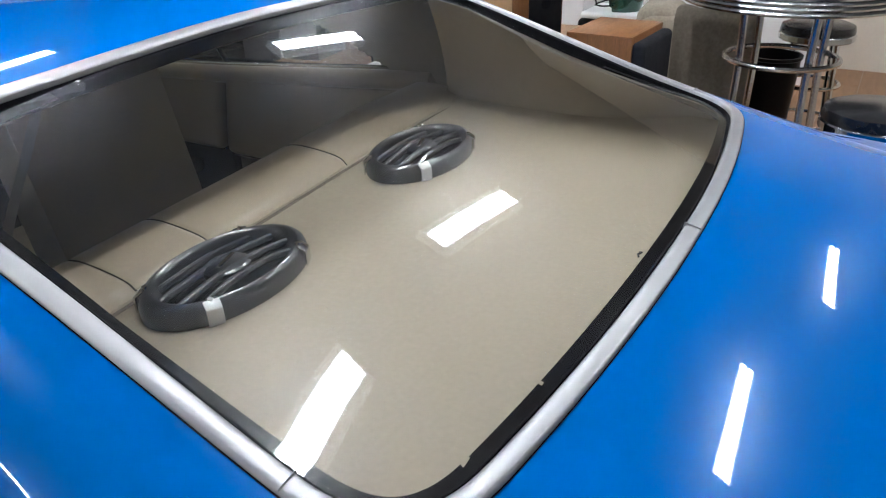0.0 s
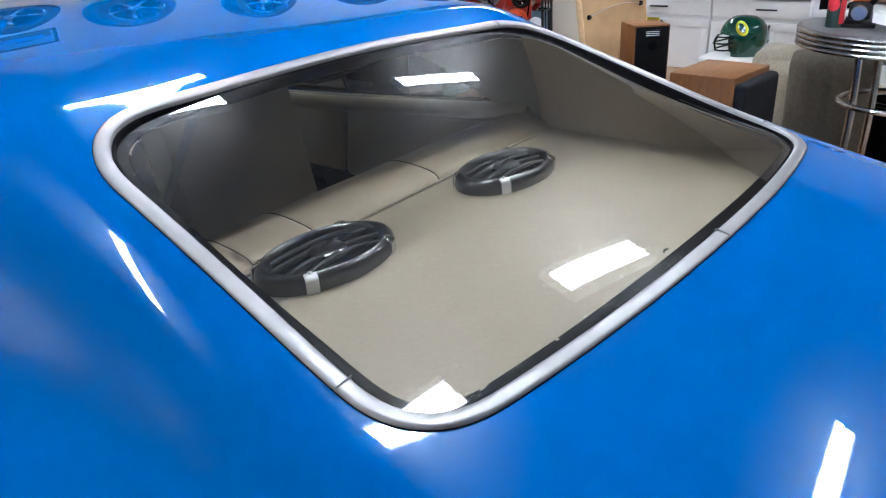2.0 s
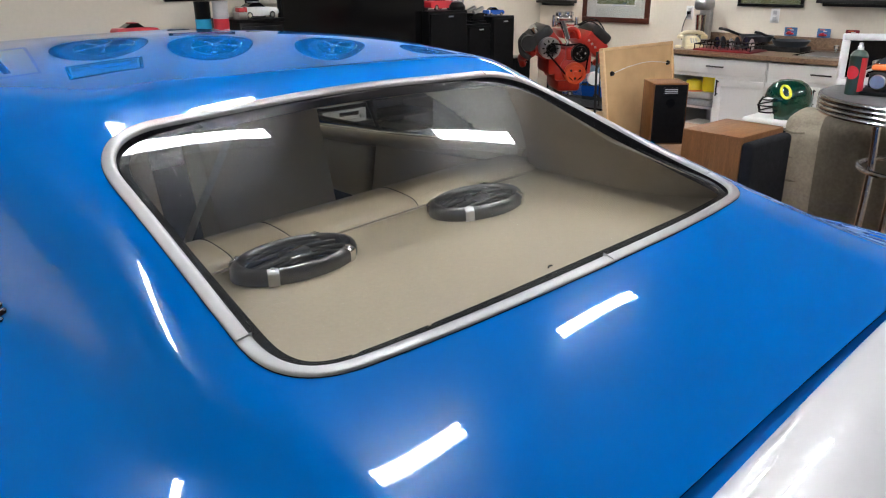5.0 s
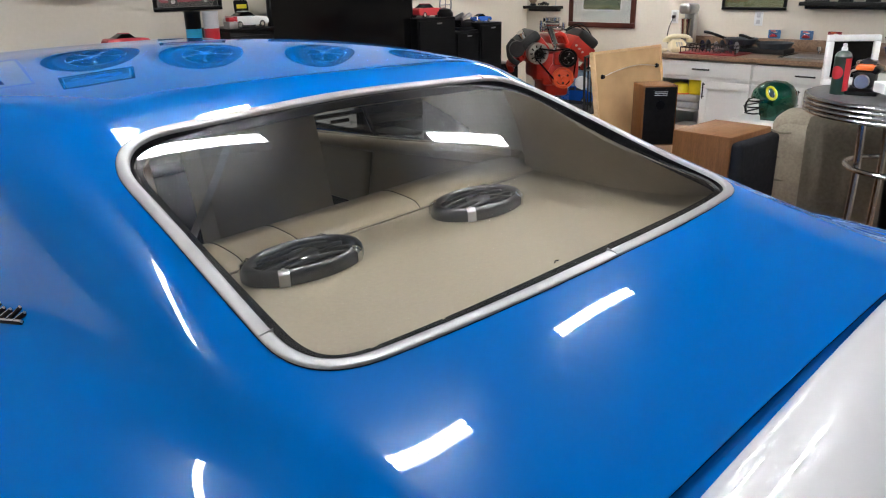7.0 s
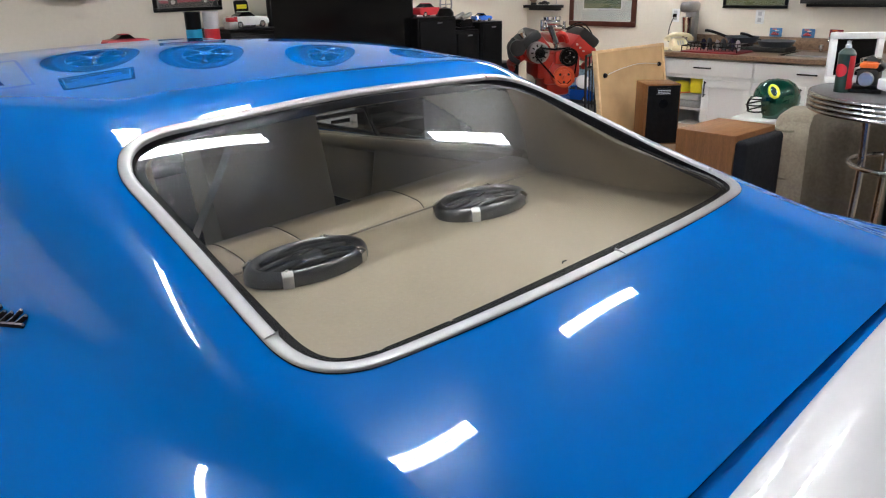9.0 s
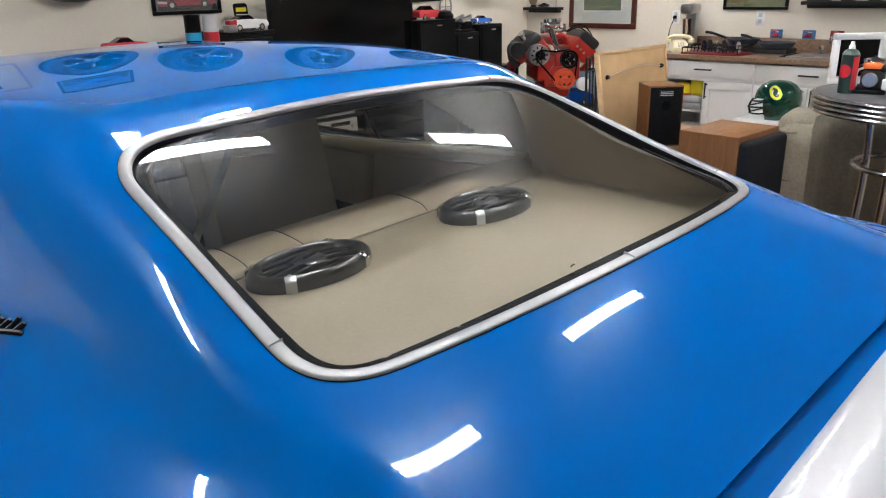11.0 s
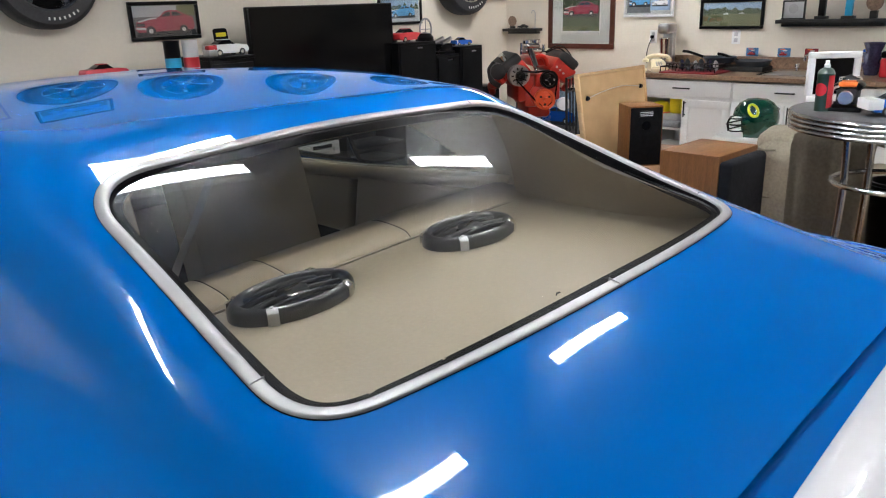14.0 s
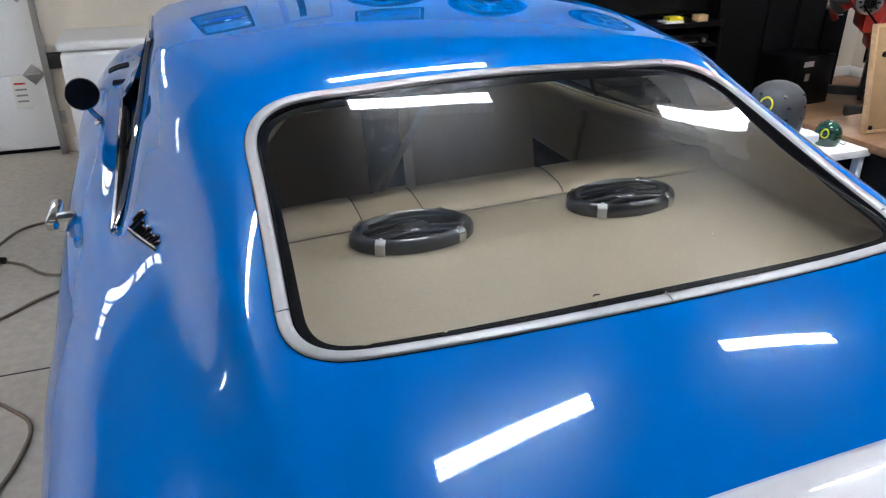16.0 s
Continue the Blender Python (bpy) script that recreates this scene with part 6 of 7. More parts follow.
part("timing_cover", B((lathe, [(0, 0), (0.12, 0), (0.12, 0.03), (0.09, 0.05), (0, 0.05)], 30, (0.05, -0.22, 0.70), AX), (box, (0.07, -0.25, 0.83), (0.20, 0.08, 0.12), 0.02)), "engine_red", en)
pulley(0.085, 0.84, 0.080, -0.29, "black", "water_pump_pulley")
for k in range(4):
    part("pulley_bolt", B((rod, (0.085 + 0.036 * math.cos(k * 1.57), -0.325, 0.84 + 0.036 * math.sin(k * 1.57)), (0.085 + 0.036 * math.cos(k * 1.57), -0.352, 0.84 + 0.036 * math.sin(k * 1.57)), 0.009, None, 6)), "chrome", en)
pulley(0.05, 0.665, 0.092, -0.27, "engine_orange", "crank_damper", 0.06)
for k in range(3):
    part("damper_hole", B((rod, (0.05 + 0.045 * math.cos(k * 2.09 + 0.5), -0.3115, 0.665 + 0.045 * math.sin(k * 2.09 + 0.5)), (0.05 + 0.045 * math.cos(k * 2.09 + 0.5), -0.318, 0.665 + 0.045 * math.sin(k * 2.09 + 0.5)), 0.011, None, 12)), "iron", en)
pulley(-0.19, 0.885, 0.092, -0.24, "steel", "alternator", 0.10)
for k in range(10):
    a = math.tau * k / 10
    part("alternator_vent", B((box, (-0.19 + 0.064 * math.cos(a), -0.3425, 0.885 + 0.064 * math.sin(a)), (0.022, 0.006, 0.012), 0.001, Euler((0, -a, 0)).to_matrix())), "black", en)
pulley(-0.19, 0.885, 0.042, -0.35, "black", "alternator_pulley", 0.03)
part("fuel_line", B((rod, (-0.06, -0.20, 1.10), (-0.02, -0.27, 0.95), 0.028, None, 12), (rod, (-0.02, -0.27, 0.95), (-0.03, -0.28, 0.90), 0.016, None, 10)), "chrome", en, "chrome coil cylinder")
part("steering_pump", B((rod, (-0.36, -0.10, 0.92), (-0.36, -0.24, 0.92), 0.075, 0.07, 18), (tube, smooth_path([(-0.38, -0.15, 0.99), (-0.42, -0.18, 0.93), (-0.41, -0.2, 0.84), (-0.34, -0.2, 0.79)]), 0.026, 10)), "iron", en)
part("oil_filter", B((lathe, [(0, 0), (0.05, 0.0), (0.058, 0.012), (0.058, 0.07), (0.0, 0.075)], 20, (0.24, -0.22, 0.61), AX)), "white", en)
part("plug_lead", B((tube, smooth_path([(0.12, -0.1, 1.06), (0.20, -0.2, 1.10), (0.30, -0.22, 1.02), (0.31, -0.22, 0.90)]), 0.006, 6), (tube, smooth_path([(0.12, -0.05, 1.06), (0.24, -0.12, 1.12), (0.34, -0.15, 1.02), (0.34, -0.15, 0.88)]), 0.006, 6)), "black", en)
part("fan_belt", B((tube, [(-0.19, -0.365, 0.93), (-0.05, -0.35, 0.91), (0.085, -0.318, 0.92), (0.163, -0.318, 0.84), (0.14, -0.315, 0.66), (0.05, -0.315, 0.575), (-0.04, -0.32, 0.66), (-0.23, -0.365, 0.86)], 0.008, 6, True)), "rubber", en)
sd = thing("engine_stand", "black steel engine stand on castors", "stand", (4.72, 3.16, 0), -38)
part("post", B((box, (0, 0.30, 0.40), (0.08, 0.08, 0.72), 0.005)), "iron", sd)
part("mount_head", B((rod, (0, 0.23, 0.72), (0, 0.36, 0.72), 0.06, None, 18)), "iron", sd)
part("spine", B((box, (0, 0.02, 0.10), (0.08, 0.80, 0.08), 0.005)), "iron", sd)
part("cross_bar", B((box, (0, -0.36, 0.10), (0.50, 0.07, 0.07), 0.005), (box, (0, 0.36, 0.10), (0.70, 0.07, 0.07), 0.005)), "iron", sd)
for x, y in ((-0.22, -0.36), (0.22, -0.36), (-0.32, 0.36), (0.32, 0.36)):
    part("castor", B((rod, (x - 0.015, y, 0.033), (x + 0.015, y, 0.033), 0.033, None, 14)), "black", sd)

# poster leaning under the engine, white wall register
picture(ON_RIGHT, -3.72, 0.16, 0.86, 0.50, "black", 0.02, "road_print", [("sky_print", rect(-0.40, -0.05, 0.40, 0.21)), ("road_print", rect(-0.40, -0.21, 0.40, -0.05)), *print_car(0.6, 0.2, "toy_blue", 0.05, -0.14)],
        "unframed dark poster of a blue car low on the wall")
rg = thing("wall_register", "white slatted air register low on the wall", "register", (RIGHT, 2.78, 0.42))
part("frame", B((box, (-0.008, 0, 0.15), (0.016, 0.30, 0.03), 0.003), (box, (-0.008, 0, -0.15), (0.016, 0.30, 0.03), 0.003), (box, (-0.008, 0.14, 0), (0.016, 0.03, 0.30), 0.003), (box, (-0.008, -0.14, 0), (0.016, 0.03, 0.30), 0.003)), "white", rg)
for k in range(9):
    part("slat", B((box, (-0.008, 0, -0.115 + k * 0.029), (0.012, 0.25, 0.016), 0.001, Euler((0, radians(35), 0)).to_matrix())), "light_grey", rg)
part("backing", B((box, (-0.001, 0, 0), (0.002, 0.26, 0.28), 0)), "grey", rg)

# ---- chair, plywood board, side table, loudspeakers ----
ch = thing("cafe_chair", "black iron chair with round tan seat", "chair", (4.21, 2.21, 0), 20)
part("seat", B((lathe, [(0, 0.0), (0.19, 0.0), (0.205, 0.012), (0.20, 0.03), (0.17, 0.04), (0, 0.042)], 32, (0, 0, 0.43))), "pine", ch, "tan round seat")
part("seat_ring", B((tube, ring_points((0, 0), 0.20, 28, 0.425), 0.008, 6, True)), "iron", ch)
for sx in (-1, 1):
    part("back_post", B((rod, (sx * 0.16, 0.16, 0.0), (sx * 0.16, 0.18, 0.95), 0.010, None, 8)), "iron", ch)
    part("leg", B((rod, (sx * 0.16, -0.17, 0.0), (sx * 0.14, -0.14, 0.43), 0.010, None, 8)), "iron", ch)
    part("back_slat", B((rod, (sx * 0.05, 0.17, 0.52), (sx * 0.05, 0.18, 0.95), 0.006, None, 6)), "iron", ch)
part("top_rail", B((rod, (-0.165, 0.18, 0.95), (0.165, 0.18, 0.95), 0.010, None, 8), (rod, (-0.165, 0.178, 0.84), (0.165, 0.178, 0.84), 0.007, None, 8)), "iron", ch)
pb = thing("picture_back", "paper-backed picture frame standing face away, with hanging wire", "picture frame", (1.965, 0.63, 0.85), -3)
lean = Euler((radians(-9), 0, 0)).to_matrix()
part("backing_paper", B((box, (0, 0.03, 0.195), (0.50, 0.006, 0.375), 0.001, lean)), "kraft", pb, "tan kraft paper backing")
for sx in (-1, 1):
    part("frame_bar", B((box, (sx * 0.2525, 0.032, 0.195), (0.012, 0.022, 0.39), 0.002, lean)), "pine", pb)
for sz in (-1, 1):
    part("frame_bar", B((box, (0, 0.032 + sz * 0.030, 0.195 + sz * 0.189), (0.517, 0.022, 0.012), 0.002, lean)), "pine", pb)
for x, z in ((-0.21, 0.285), (0.20, 0.30)):
    part("ring_hanger", B((rod, (x, 0.035, z), (x, 0.025, z), 0.011, 0.008, 12)), "black", pb)
part("corner_bumper", B((rod, (-0.23, 0.006, 0.02), (-0.23, -0.004, 0.02), 0.009, None, 10)), "black", pb)
part("hanging_wire", B((tube, smooth_path([(-0.21, 0.03, 0.285), (-0.1, 0.03, 0.305), (0.05, 0.032, 0.315), (0.20, 0.03, 0.30)]), 0.0014, 5)), "steel", pb)

stb = thing("low_cabinet", "black cabinet with brown wooden top under a small loudspeaker", "cabinet", (2.0, 0.60, 0), 4)
part("top_board", B((box, (0, 0, 0.833), (0.74, 0.54, 0.034), 0.006)), "table_wood", stb, "brown wooden top")
part("cabinet_body", B((box, (0, 0, 0.408), (0.71, 0.51, 0.815), 0.006)), "black_matt", stb, "black cabinet body")
part("door", B((box, (-0.18, -0.258, 0.42), (0.34, 0.012, 0.76), 0.003)), "black_matt", stb)
part("door", B((box, (0.18, -0.258, 0.42), (0.34, 0.012, 0.76), 0.003)), "black_matt", stb)
ss = thing("bookshelf_speaker", "small wood-veneer loudspeaker turned back to front, with port", "speaker", (1.905, 0.50, 0.85), 48)
part("cabinet_body", B((box, (0.0, 0, 0.128), (0.15, 0.147, 0.256), 0.003)), "walnut", ss)
part("rear_panel", B((box, (-0.0765, 0, 0.128), (0.006, 0.136, 0.244), 0.002)), "black_matt", ss)
part("port", B((lathe, [(0.019, 0.0), (0.019, 0.0008), (0, 0.0008)], 24, (-0.080, 0, 0.175), Euler((0, radians(-90), 0)).to_matrix())), "rubber", ss)
part("label_plate", B((box, (-0.0802, 0, 0.224), (0.001, 0.062, 0.030), 0)), "black", ss, "printed label with plain bars")
for k in range(3):
    part("label_bar", B((box, (-0.081, 0, 0.217 + 0.007 * k), (0.0006, 0.054, 0.0028), 0)), "light_grey", ss)
bs = thing("floor_speaker", "large walnut-veneer floor loudspeaker with dark grey grille", "speaker", (1.895, 0.165, 0), -3)
part("cabinet_body", B((box, (0, 0.01, 0.475), (0.33, 0.25, 0.95), 0.003)), "walnut", bs)
part("top_veneer", B((box, (0, 0.01, 0.951), (0.328, 0.248, 0.004), 0.001)), "walnut_top", bs)
part("grille", B((box, (0.0, -0.135, 0.475), (0.325, 0.05, 0.92), 0.02, None, 4)), "grille_cloth", bs, "dark grey cloth grille")

# tote with helmet
tb = thing("storage_tote", "black plastic tote with white lid", "box", (3.90, 0.75, 0))
part("tub", B((box, (0, 0, 0.31), (0.38, 0.50, 0.62), 0.03, None, 3)), "black", tb)
part("lid", B((box, (0, 0, 0.642), (0.38, 0.46, 0.04), 0.018, None, 3)), "white", tb, "white lid")
hm = thing("football_helmet", "dark green football helmet with yellow ring decal", "helmet", (3.86, 0.76, 0.665), 112)
bm = bmesh.new()
lathe(bm, [(0.0, 0.235), (0.05, 0.228), (0.085, 0.205), (0.108, 0.17), (0.118, 0.13), (0.116, 0.09), (0.105, 0.05), (0.095, 0.0)], 40, (0, 0, 0), None, 1.16, 1.0)
kill = [f for f in bm.faces if f.calc_center_median().x > 0.075 and f.calc_center_median().z < 0.135 and abs(f.calc_center_median().y) < 0.09]
bmesh.ops.delete(bm, geom=kill, context="FACES")
bmesh.ops.solidify(bm, geom=list(bm.faces), thickness=0.006)
part("shell", bm, "green", hm)
part("lining", B((lathe, [(0.0, 0.20), (0.08, 0.17), (0.10, 0.1), (0.09, 0.02)], 28, (-0.01, 0, 0))), "black_matt", hm)
for z, fx in ((0.115, 0.155), (0.075, 0.175), (0.035, 0.165)):
    part("mask_bar", B((tube, smooth_path([(0.06, 0.113, z + 0.01), (0.12, 0.085, z), (fx, 0.0, z - 0.005), (0.12, -0.085, z), (0.06, -0.113, z + 0.01)]), 0.005, 8)), "black", hm)
for y in (-0.035, 0.035):
    part("mask_bar", B((tube, smooth_path([(0.148, y, 0.118), (0.168, y, 0.075), (0.158, y, 0.032)]), 0.005, 8)), "black", hm)
for s in (-1, 1):
    pts = []
    for k in range(28):
        a = math.tau * k / 28
        u, v = 0.026 * math.cos(a) + 0.010 * math.sin(a) + 0.030, 0.034 * math.sin(a)
        zz = 0.172 + v
        rr = np.interp(zz, [0.0, 0.05, 0.09, 0.13, 0.17, 0.205, 0.228], [0.095, 0.105, 0.116, 0.118, 0.108, 0.085, 0.05])
        pts.append((u - 0.01, s * rr * math.sqrt(max(0.05, 1 - ((u - 0.01) / (1.16 * rr)) ** 2)) + s * 0.003, zz))
    part("ring_decal", B((tube, pts, 0.0095, 6, True)), "yellow", hm, "yellow oval ring")

# white stand with two more helmets
wsd = thing("white_stand", "plain white two-level stand beside the car", "stand", (1.30, 0.70, 0))
part("top_board", B((box, (0, 0, 0.885), (0.24, 0.26, 0.03), 0.005)), "white", wsd)
part("lower_board", B((box, (0.24, -0.02, 0.815), (0.24, 0.28, 0.03), 0.005)), "white", wsd)
for x, y, h in ((-0.10, -0.11, 0.87), (-0.10, 0.11, 0.87), (0.10, 0.11, 0.87), (0.33, -0.13, 0.80), (0.33, 0.10, 0.80), (0.14, -0.13, 0.80)):
    part("leg", B((box, (x, y, h / 2), (0.03, 0.03, h), 0.004)), "white", wsd)
sh = thing("skate_helmet", "matt dark grey skate helmet with round vents", "helmet", (1.305, 0.68, 0.90))
SHELL = [(0.0, 0.172), (0.03, 0.169), (0.056, 0.158), (0.077, 0.138), (0.089, 0.108), (0.093, 0.075), (0.092, 0.04), (0.088, 0.0)]
part("shell", B((lathe, SHELL + [(0.083, 0.0), (0.085, 0.05), (0.07, 0.12)], 40, (0, 0, 0), None, 1.10, 1.0)), "helmet_grey", sh)
for zz, n, off in ((0.055, 9, 0.2), (0.098, 8, 0.5), (0.135, 6, 0.1)):
    rr = float(np.interp(zz, [z for r, z in SHELL][::-1], [r for r, z in SHELL][::-1]))
    for k in range(n):
        a = off + k * math.tau / n
        up = 0.35 + 4.0 * (zz - 0.055)
        d = Vector((math.cos(a) * 1.10, math.sin(a), 0))
        p = d * rr + Vector((0, 0, zz))
        nrm = Vector((math.cos(a), math.sin(a), up * 1.6 * (zz > 0.06))).normalized()
        part("vent", B((rod, p - nrm * 0.006, p + nrm * 0.0015, 0.0065, None, 12)), "black", sh)
pts = []
for k in range(22):
    u, v = 0.021 * math.cos(k * math.tau / 22), 0.024 * math.sin(k * math.tau / 22)
    zz = 0.105 + v
    rr = float(np.interp(zz, [z for r, z in SHELL][::-1], [r for r, z in SHELL][::-1])) + 0.001
    a = radians(207) + u / 0.09
    pts.append((1.10 * rr * math.cos(a), rr * math.sin(a), zz))
part("ring_decal", B((tube, pts, 0.0035, 6, True)), "yellow", sh, "yellow ring")
mh = thing("mini_helmet", "small dark green toy football helmet with yellow ring", "helmet", (1.535, 0.64, 0.83), 20)
MINI = [(0.0, 0.086), (0.022, 0.083), (0.039, 0.068), (0.047, 0.045), (0.044, 0.019), (0.038, 0.0)]
part("shell", B((lathe, MINI, 28, (0, 0, 0), None, 1.12, 1.0)), "green", mh)
pts = []
for k in range(18):
    u, v = 0.013 * math.cos(k * math.tau / 18), 0.015 * math.sin(k * math.tau / 18)
    zz = 0.050 + v
    rr = float(np.interp(zz, [z for r, z in MINI][::-1], [r for r, z in MINI][::-1])) + 0.001
    a = radians(190) + u / 0.05
    pts.append((1.12 * rr * math.cos(a), rr * math.sin(a), zz))
part("ring_decal", B((tube, pts, 0.0028, 6, True)), "yellow", mh, "yellow ring")
part("mask_bar", B((tube, smooth_path([(-0.01, -0.044, 0.02), (0.0, -0.06, 0.012), (0.03, -0.055, 0.012)]), 0.002, 6)), "steel", mh)
fc = thing("flight_case", "black equipment case with steel corners on the floor", "case", (4.40, 3.70, 0), 8)
part("case_body", B((box, (0, 0, 0.21), (0.50, 0.36, 0.42), 0.012)), "black", fc)
part("label_plate", B((box, (-0.08, -0.182, 0.36), (0.12, 0.004, 0.045), 0.001)), "light_grey", fc)
part("latch", B((box, (-0.08, -0.184, 0.25), (0.05, 0.012, 0.06), 0.003)), "steel", fc)

# armchair, its back to the car
sf = thing("armchair", "brown suede armchair with padded arms and rounded back", "armchair", (3.45, 0.34, 0), 0)
part("seat_base", B((box, (0.05, 0, 0.25), (0.90, 0.80, 0.36), 0.06, None, 4)), "suede", sf)
part("back_cushion", B((box, (-0.34, -0.16, 0.55), (0.24, 0.50, 0.52), 0.10, Euler((0, radians(-8), 0)).to_matrix(), 5)), "suede", sf)
part("head_roll", B((box, (-0.31, -0.02, 0.77), (0.24, 0.24, 0.16), 0.075, Euler((0, radians(-8), 0)).to_matrix(), 5)), "suede", sf, "padded top roll")
for s in (-1, 1):
    part("arm", B((box, (0.04, s * 0.34, 0.42), (0.86, 0.18, 0.30), 0.08, None, 5)), "suede", sf)
part("seat_cushion", B((box, (0.12, 0.0, 0.47), (0.66, 0.5, 0.16), 0.07, None, 4)), "suede", sf)
for k in range(3):
    part("tuck_seam", B((tube, smooth_path([(-0.445 - 0.012 * (k == 0), 0.08, 0.76 - 0.13 * k), (-0.475 + 0.012 * k, 0.02, 0.75 - 0.13 * k), (-0.47 + 0.012 * k, -0.04, 0.755 - 0.13 * k)]), 0.006, 6)), "suede_dark", sf)
for sx in (-1, 1):
    for sy in (-1, 1):
        part("foot", B((box, (sx * 0.36, sy * 0.34, 0.035), (0.07, 0.07, 0.07), 0.006)), "iron", sf)
bm = bmesh.new()
g = []
for i, y in enumerate(np.linspace(0.21, -0.18, 16)):
    row = []
    for j, (dx, z) in enumerate(((0.10, 0.80), (0.03, 0.855), (-0.04, 0.85), (-0.075, 0.80), (-0.085, 0.65), (-0.095, 0.45), (-0.105, 0.25), (-0.11, 0.06))):
        fold = 0.012 * math.sin(i * 0.95 + 0.3 * j) * min(1, j / 3) + 0.006 * math.sin(i * 2.3 + j)
        row.append(bm.verts.new((2.995 + dx + fold, y - 0.02 * (j > 3) * (j - 3) * 0.3, z + 0.006 * math.sin(i * 1.1))))
    g.append(row)
for r0, r1 in zip(g, g[1:]):
    for k in range(7):
        bm.faces.new((r0[k], r0[k + 1], r1[k + 1], r1[k]))
bmesh.ops.solidify(bm, geom=list(bm.faces), thickness=0.012)
solo("throw_blanket", bm, "suede_dark", "brown throw draped over the armchair back in soft folds", "throw", angle=60)

# ---- retro table and stools ----
TX, TY, TZ, TR = 2.55, -0.34, 1.06, 0.415
tt = thing("diner_table", "round retro bar table with ribbed chrome edge", "table", (TX, TY, 0))
part("tabletop", B((lathe, [(0, TZ - 0.03), (TR - 0.01, TZ - 0.03), (TR - 0.004, TZ - 0.002), (TR - 0.01, TZ), (0, TZ)], 64)), "grey_top", tt, "dark grey laminate top")
for k in range(4):
    z = TZ - 0.012 - k * 0.019
    part("chrome_band", B((tube, ring_points((0, 0), TR + 0.001, 64, z), 0.0095, 8, True)), "band_chrome", tt)
part("under_plate", B((lathe, [(0, TZ - 0.075), (TR - 0.02, TZ - 0.075), (TR - 0.02, TZ - 0.03)], 48)), "black_matt", tt)
for k in range(4):
    a = radians(40 + 90 * k)
    c, s = math.cos(a), math.sin(a)
    part("leg", B((tube, smooth_path([(0.20 * c, 0.20 * s, TZ - 0.075), (0.19 * c, 0.19 * s, 0.7), (0.21 * c, 0.21 * s, 0.35), (0.27 * c, 0.27 * s, 0.02), (0.28 * c, 0.28 * s, 0.0)]), 0.016, 10)), "band_chrome", tt)
part("foot_ring", B((tube, ring_points((0, 0), 0.225, 48, 0.75), 0.012, 8, True)), "band_chrome", tt)


def stool(x, y, rz, h=0.75):
    t = thing("bar_stool", "chrome bar stool with round black padded seat", "stool", (x, y, 0), rz, "bar stools")
    part("seat", B((lathe, [(0, h - 0.07), (0.17, h - 0.07), (0.178, h - 0.04), (0.172, h - 0.012), (0.14, h), (0, h + 0.006)], 40)), "gloss_vinyl", t, "black vinyl cushion")
    part("seat_band", B((lathe, [(0.175, h - 0.085), (0.182, h - 0.08), (0.182, h - 0.055), (0.175, h - 0.05)], 40)), "chrome", t)
    for k in range(4):
        a = radians(45 + 90 * k)
        c, s = math.cos(a), math.sin(a)
        part("leg", B((tube, [(0.13 * c, 0.13 * s, h - 0.08), (0.15 * c, 0.15 * s, 0.4), (0.20 * c, 0.20 * s, 0.0)], 0.013, 8)), "chrome", t)
    part("foot_ring", B((tube, ring_points((0, 0), 0.172, 40, 0.24), 0.010, 8, True), (tube, ring_points((0, 0), 0.15, 40, 0.44), 0.010, 8, True)), "chrome", t)
    return t


st1 = stool(3.42, -0.40, 10)
copy_thing(st1, pose(1.96, -0.74, 0, 0, 0, 40))
solo("rug", B((box, (2.5, -0.7, 0.006), (1.7, 1.3, 0.012), 0.004)), "carpet", "brown woven rug under the bar stools", "rug")
bn = thing("waste_bin", "black plastic waste bin beside the sofa", "bin", (3.20, -0.24, 0))
part("bucket", B((lathe, [(0, 0), (0.10, 0), (0.13, 0.60), (0.137, 0.605), (0.137, 0.62), (0.125, 0.62), (0.095, 0.01), (0, 0.01)], 28)), "black", bn)

# on the table
cn = thing("spray_can", "dark green and red spray can with white nozzle", "spray can", (2.385, -0.085, TZ))
part("can_body", B((lathe, [(0, 0), (0.033, 0), (0.034, 0.006), (0.033, 0.012), (0.033, 0.15), (0.034, 0.155), (0.026, 0.17), (0.014, 0.178), (0.0, 0.18)], 32)), "can_green", cn)
bm = bmesh.new()
rows = [[bm.verts.new((0.0336 * math.cos(a), 0.0336 * math.sin(a), z)) for a in np.linspace(radians(-40), radians(40), 14)] for z in (0.014, 0.148)]
for k in range(13):
    bm.faces.new((rows[0][k], rows[0][k + 1], rows[1][k + 1], rows[1][k]))
red_side = part("red_label", bm, "red", cn)
red_side.rotation_euler = (0, 0, radians(-102))
bm = bmesh.new()
hubv = bm.verts.new((0.0352 * math.cos(radians(168)), 0.0352 * math.sin(radians(168)), 0.09))
rings = [[bm.verts.new((0.0352 * math.cos(radians(168) + q * 0.75 * math.cos(a)), 0.0352 * math.sin(radians(168) + q * 0.75 * math.cos(a)), 0.09 + q * 0.027 * math.sin(a))) for a in np.linspace(0, math.tau, 21)[:-1]] for q in (0.4, 0.7, 1.0)]
for k in range(20):
    bm.faces.new((hubv, rings[0][k], rings[0][(k + 1) % 20]))
    for r0, r1 in zip(rings, rings[1:]):
        bm.faces.new((r0[k], r1[k], r1[(k + 1) % 20], r0[(k + 1) % 20]))
part("round_logo", bm, "red", cn, "red round logo")
part("nozzle", B((lathe, [(0.012, 0), (0.012, 0.012), (0.008, 0.016), (0.008, 0.028), (0, 0.03)], 16, (0, 0, 0.178))), "white", cn)
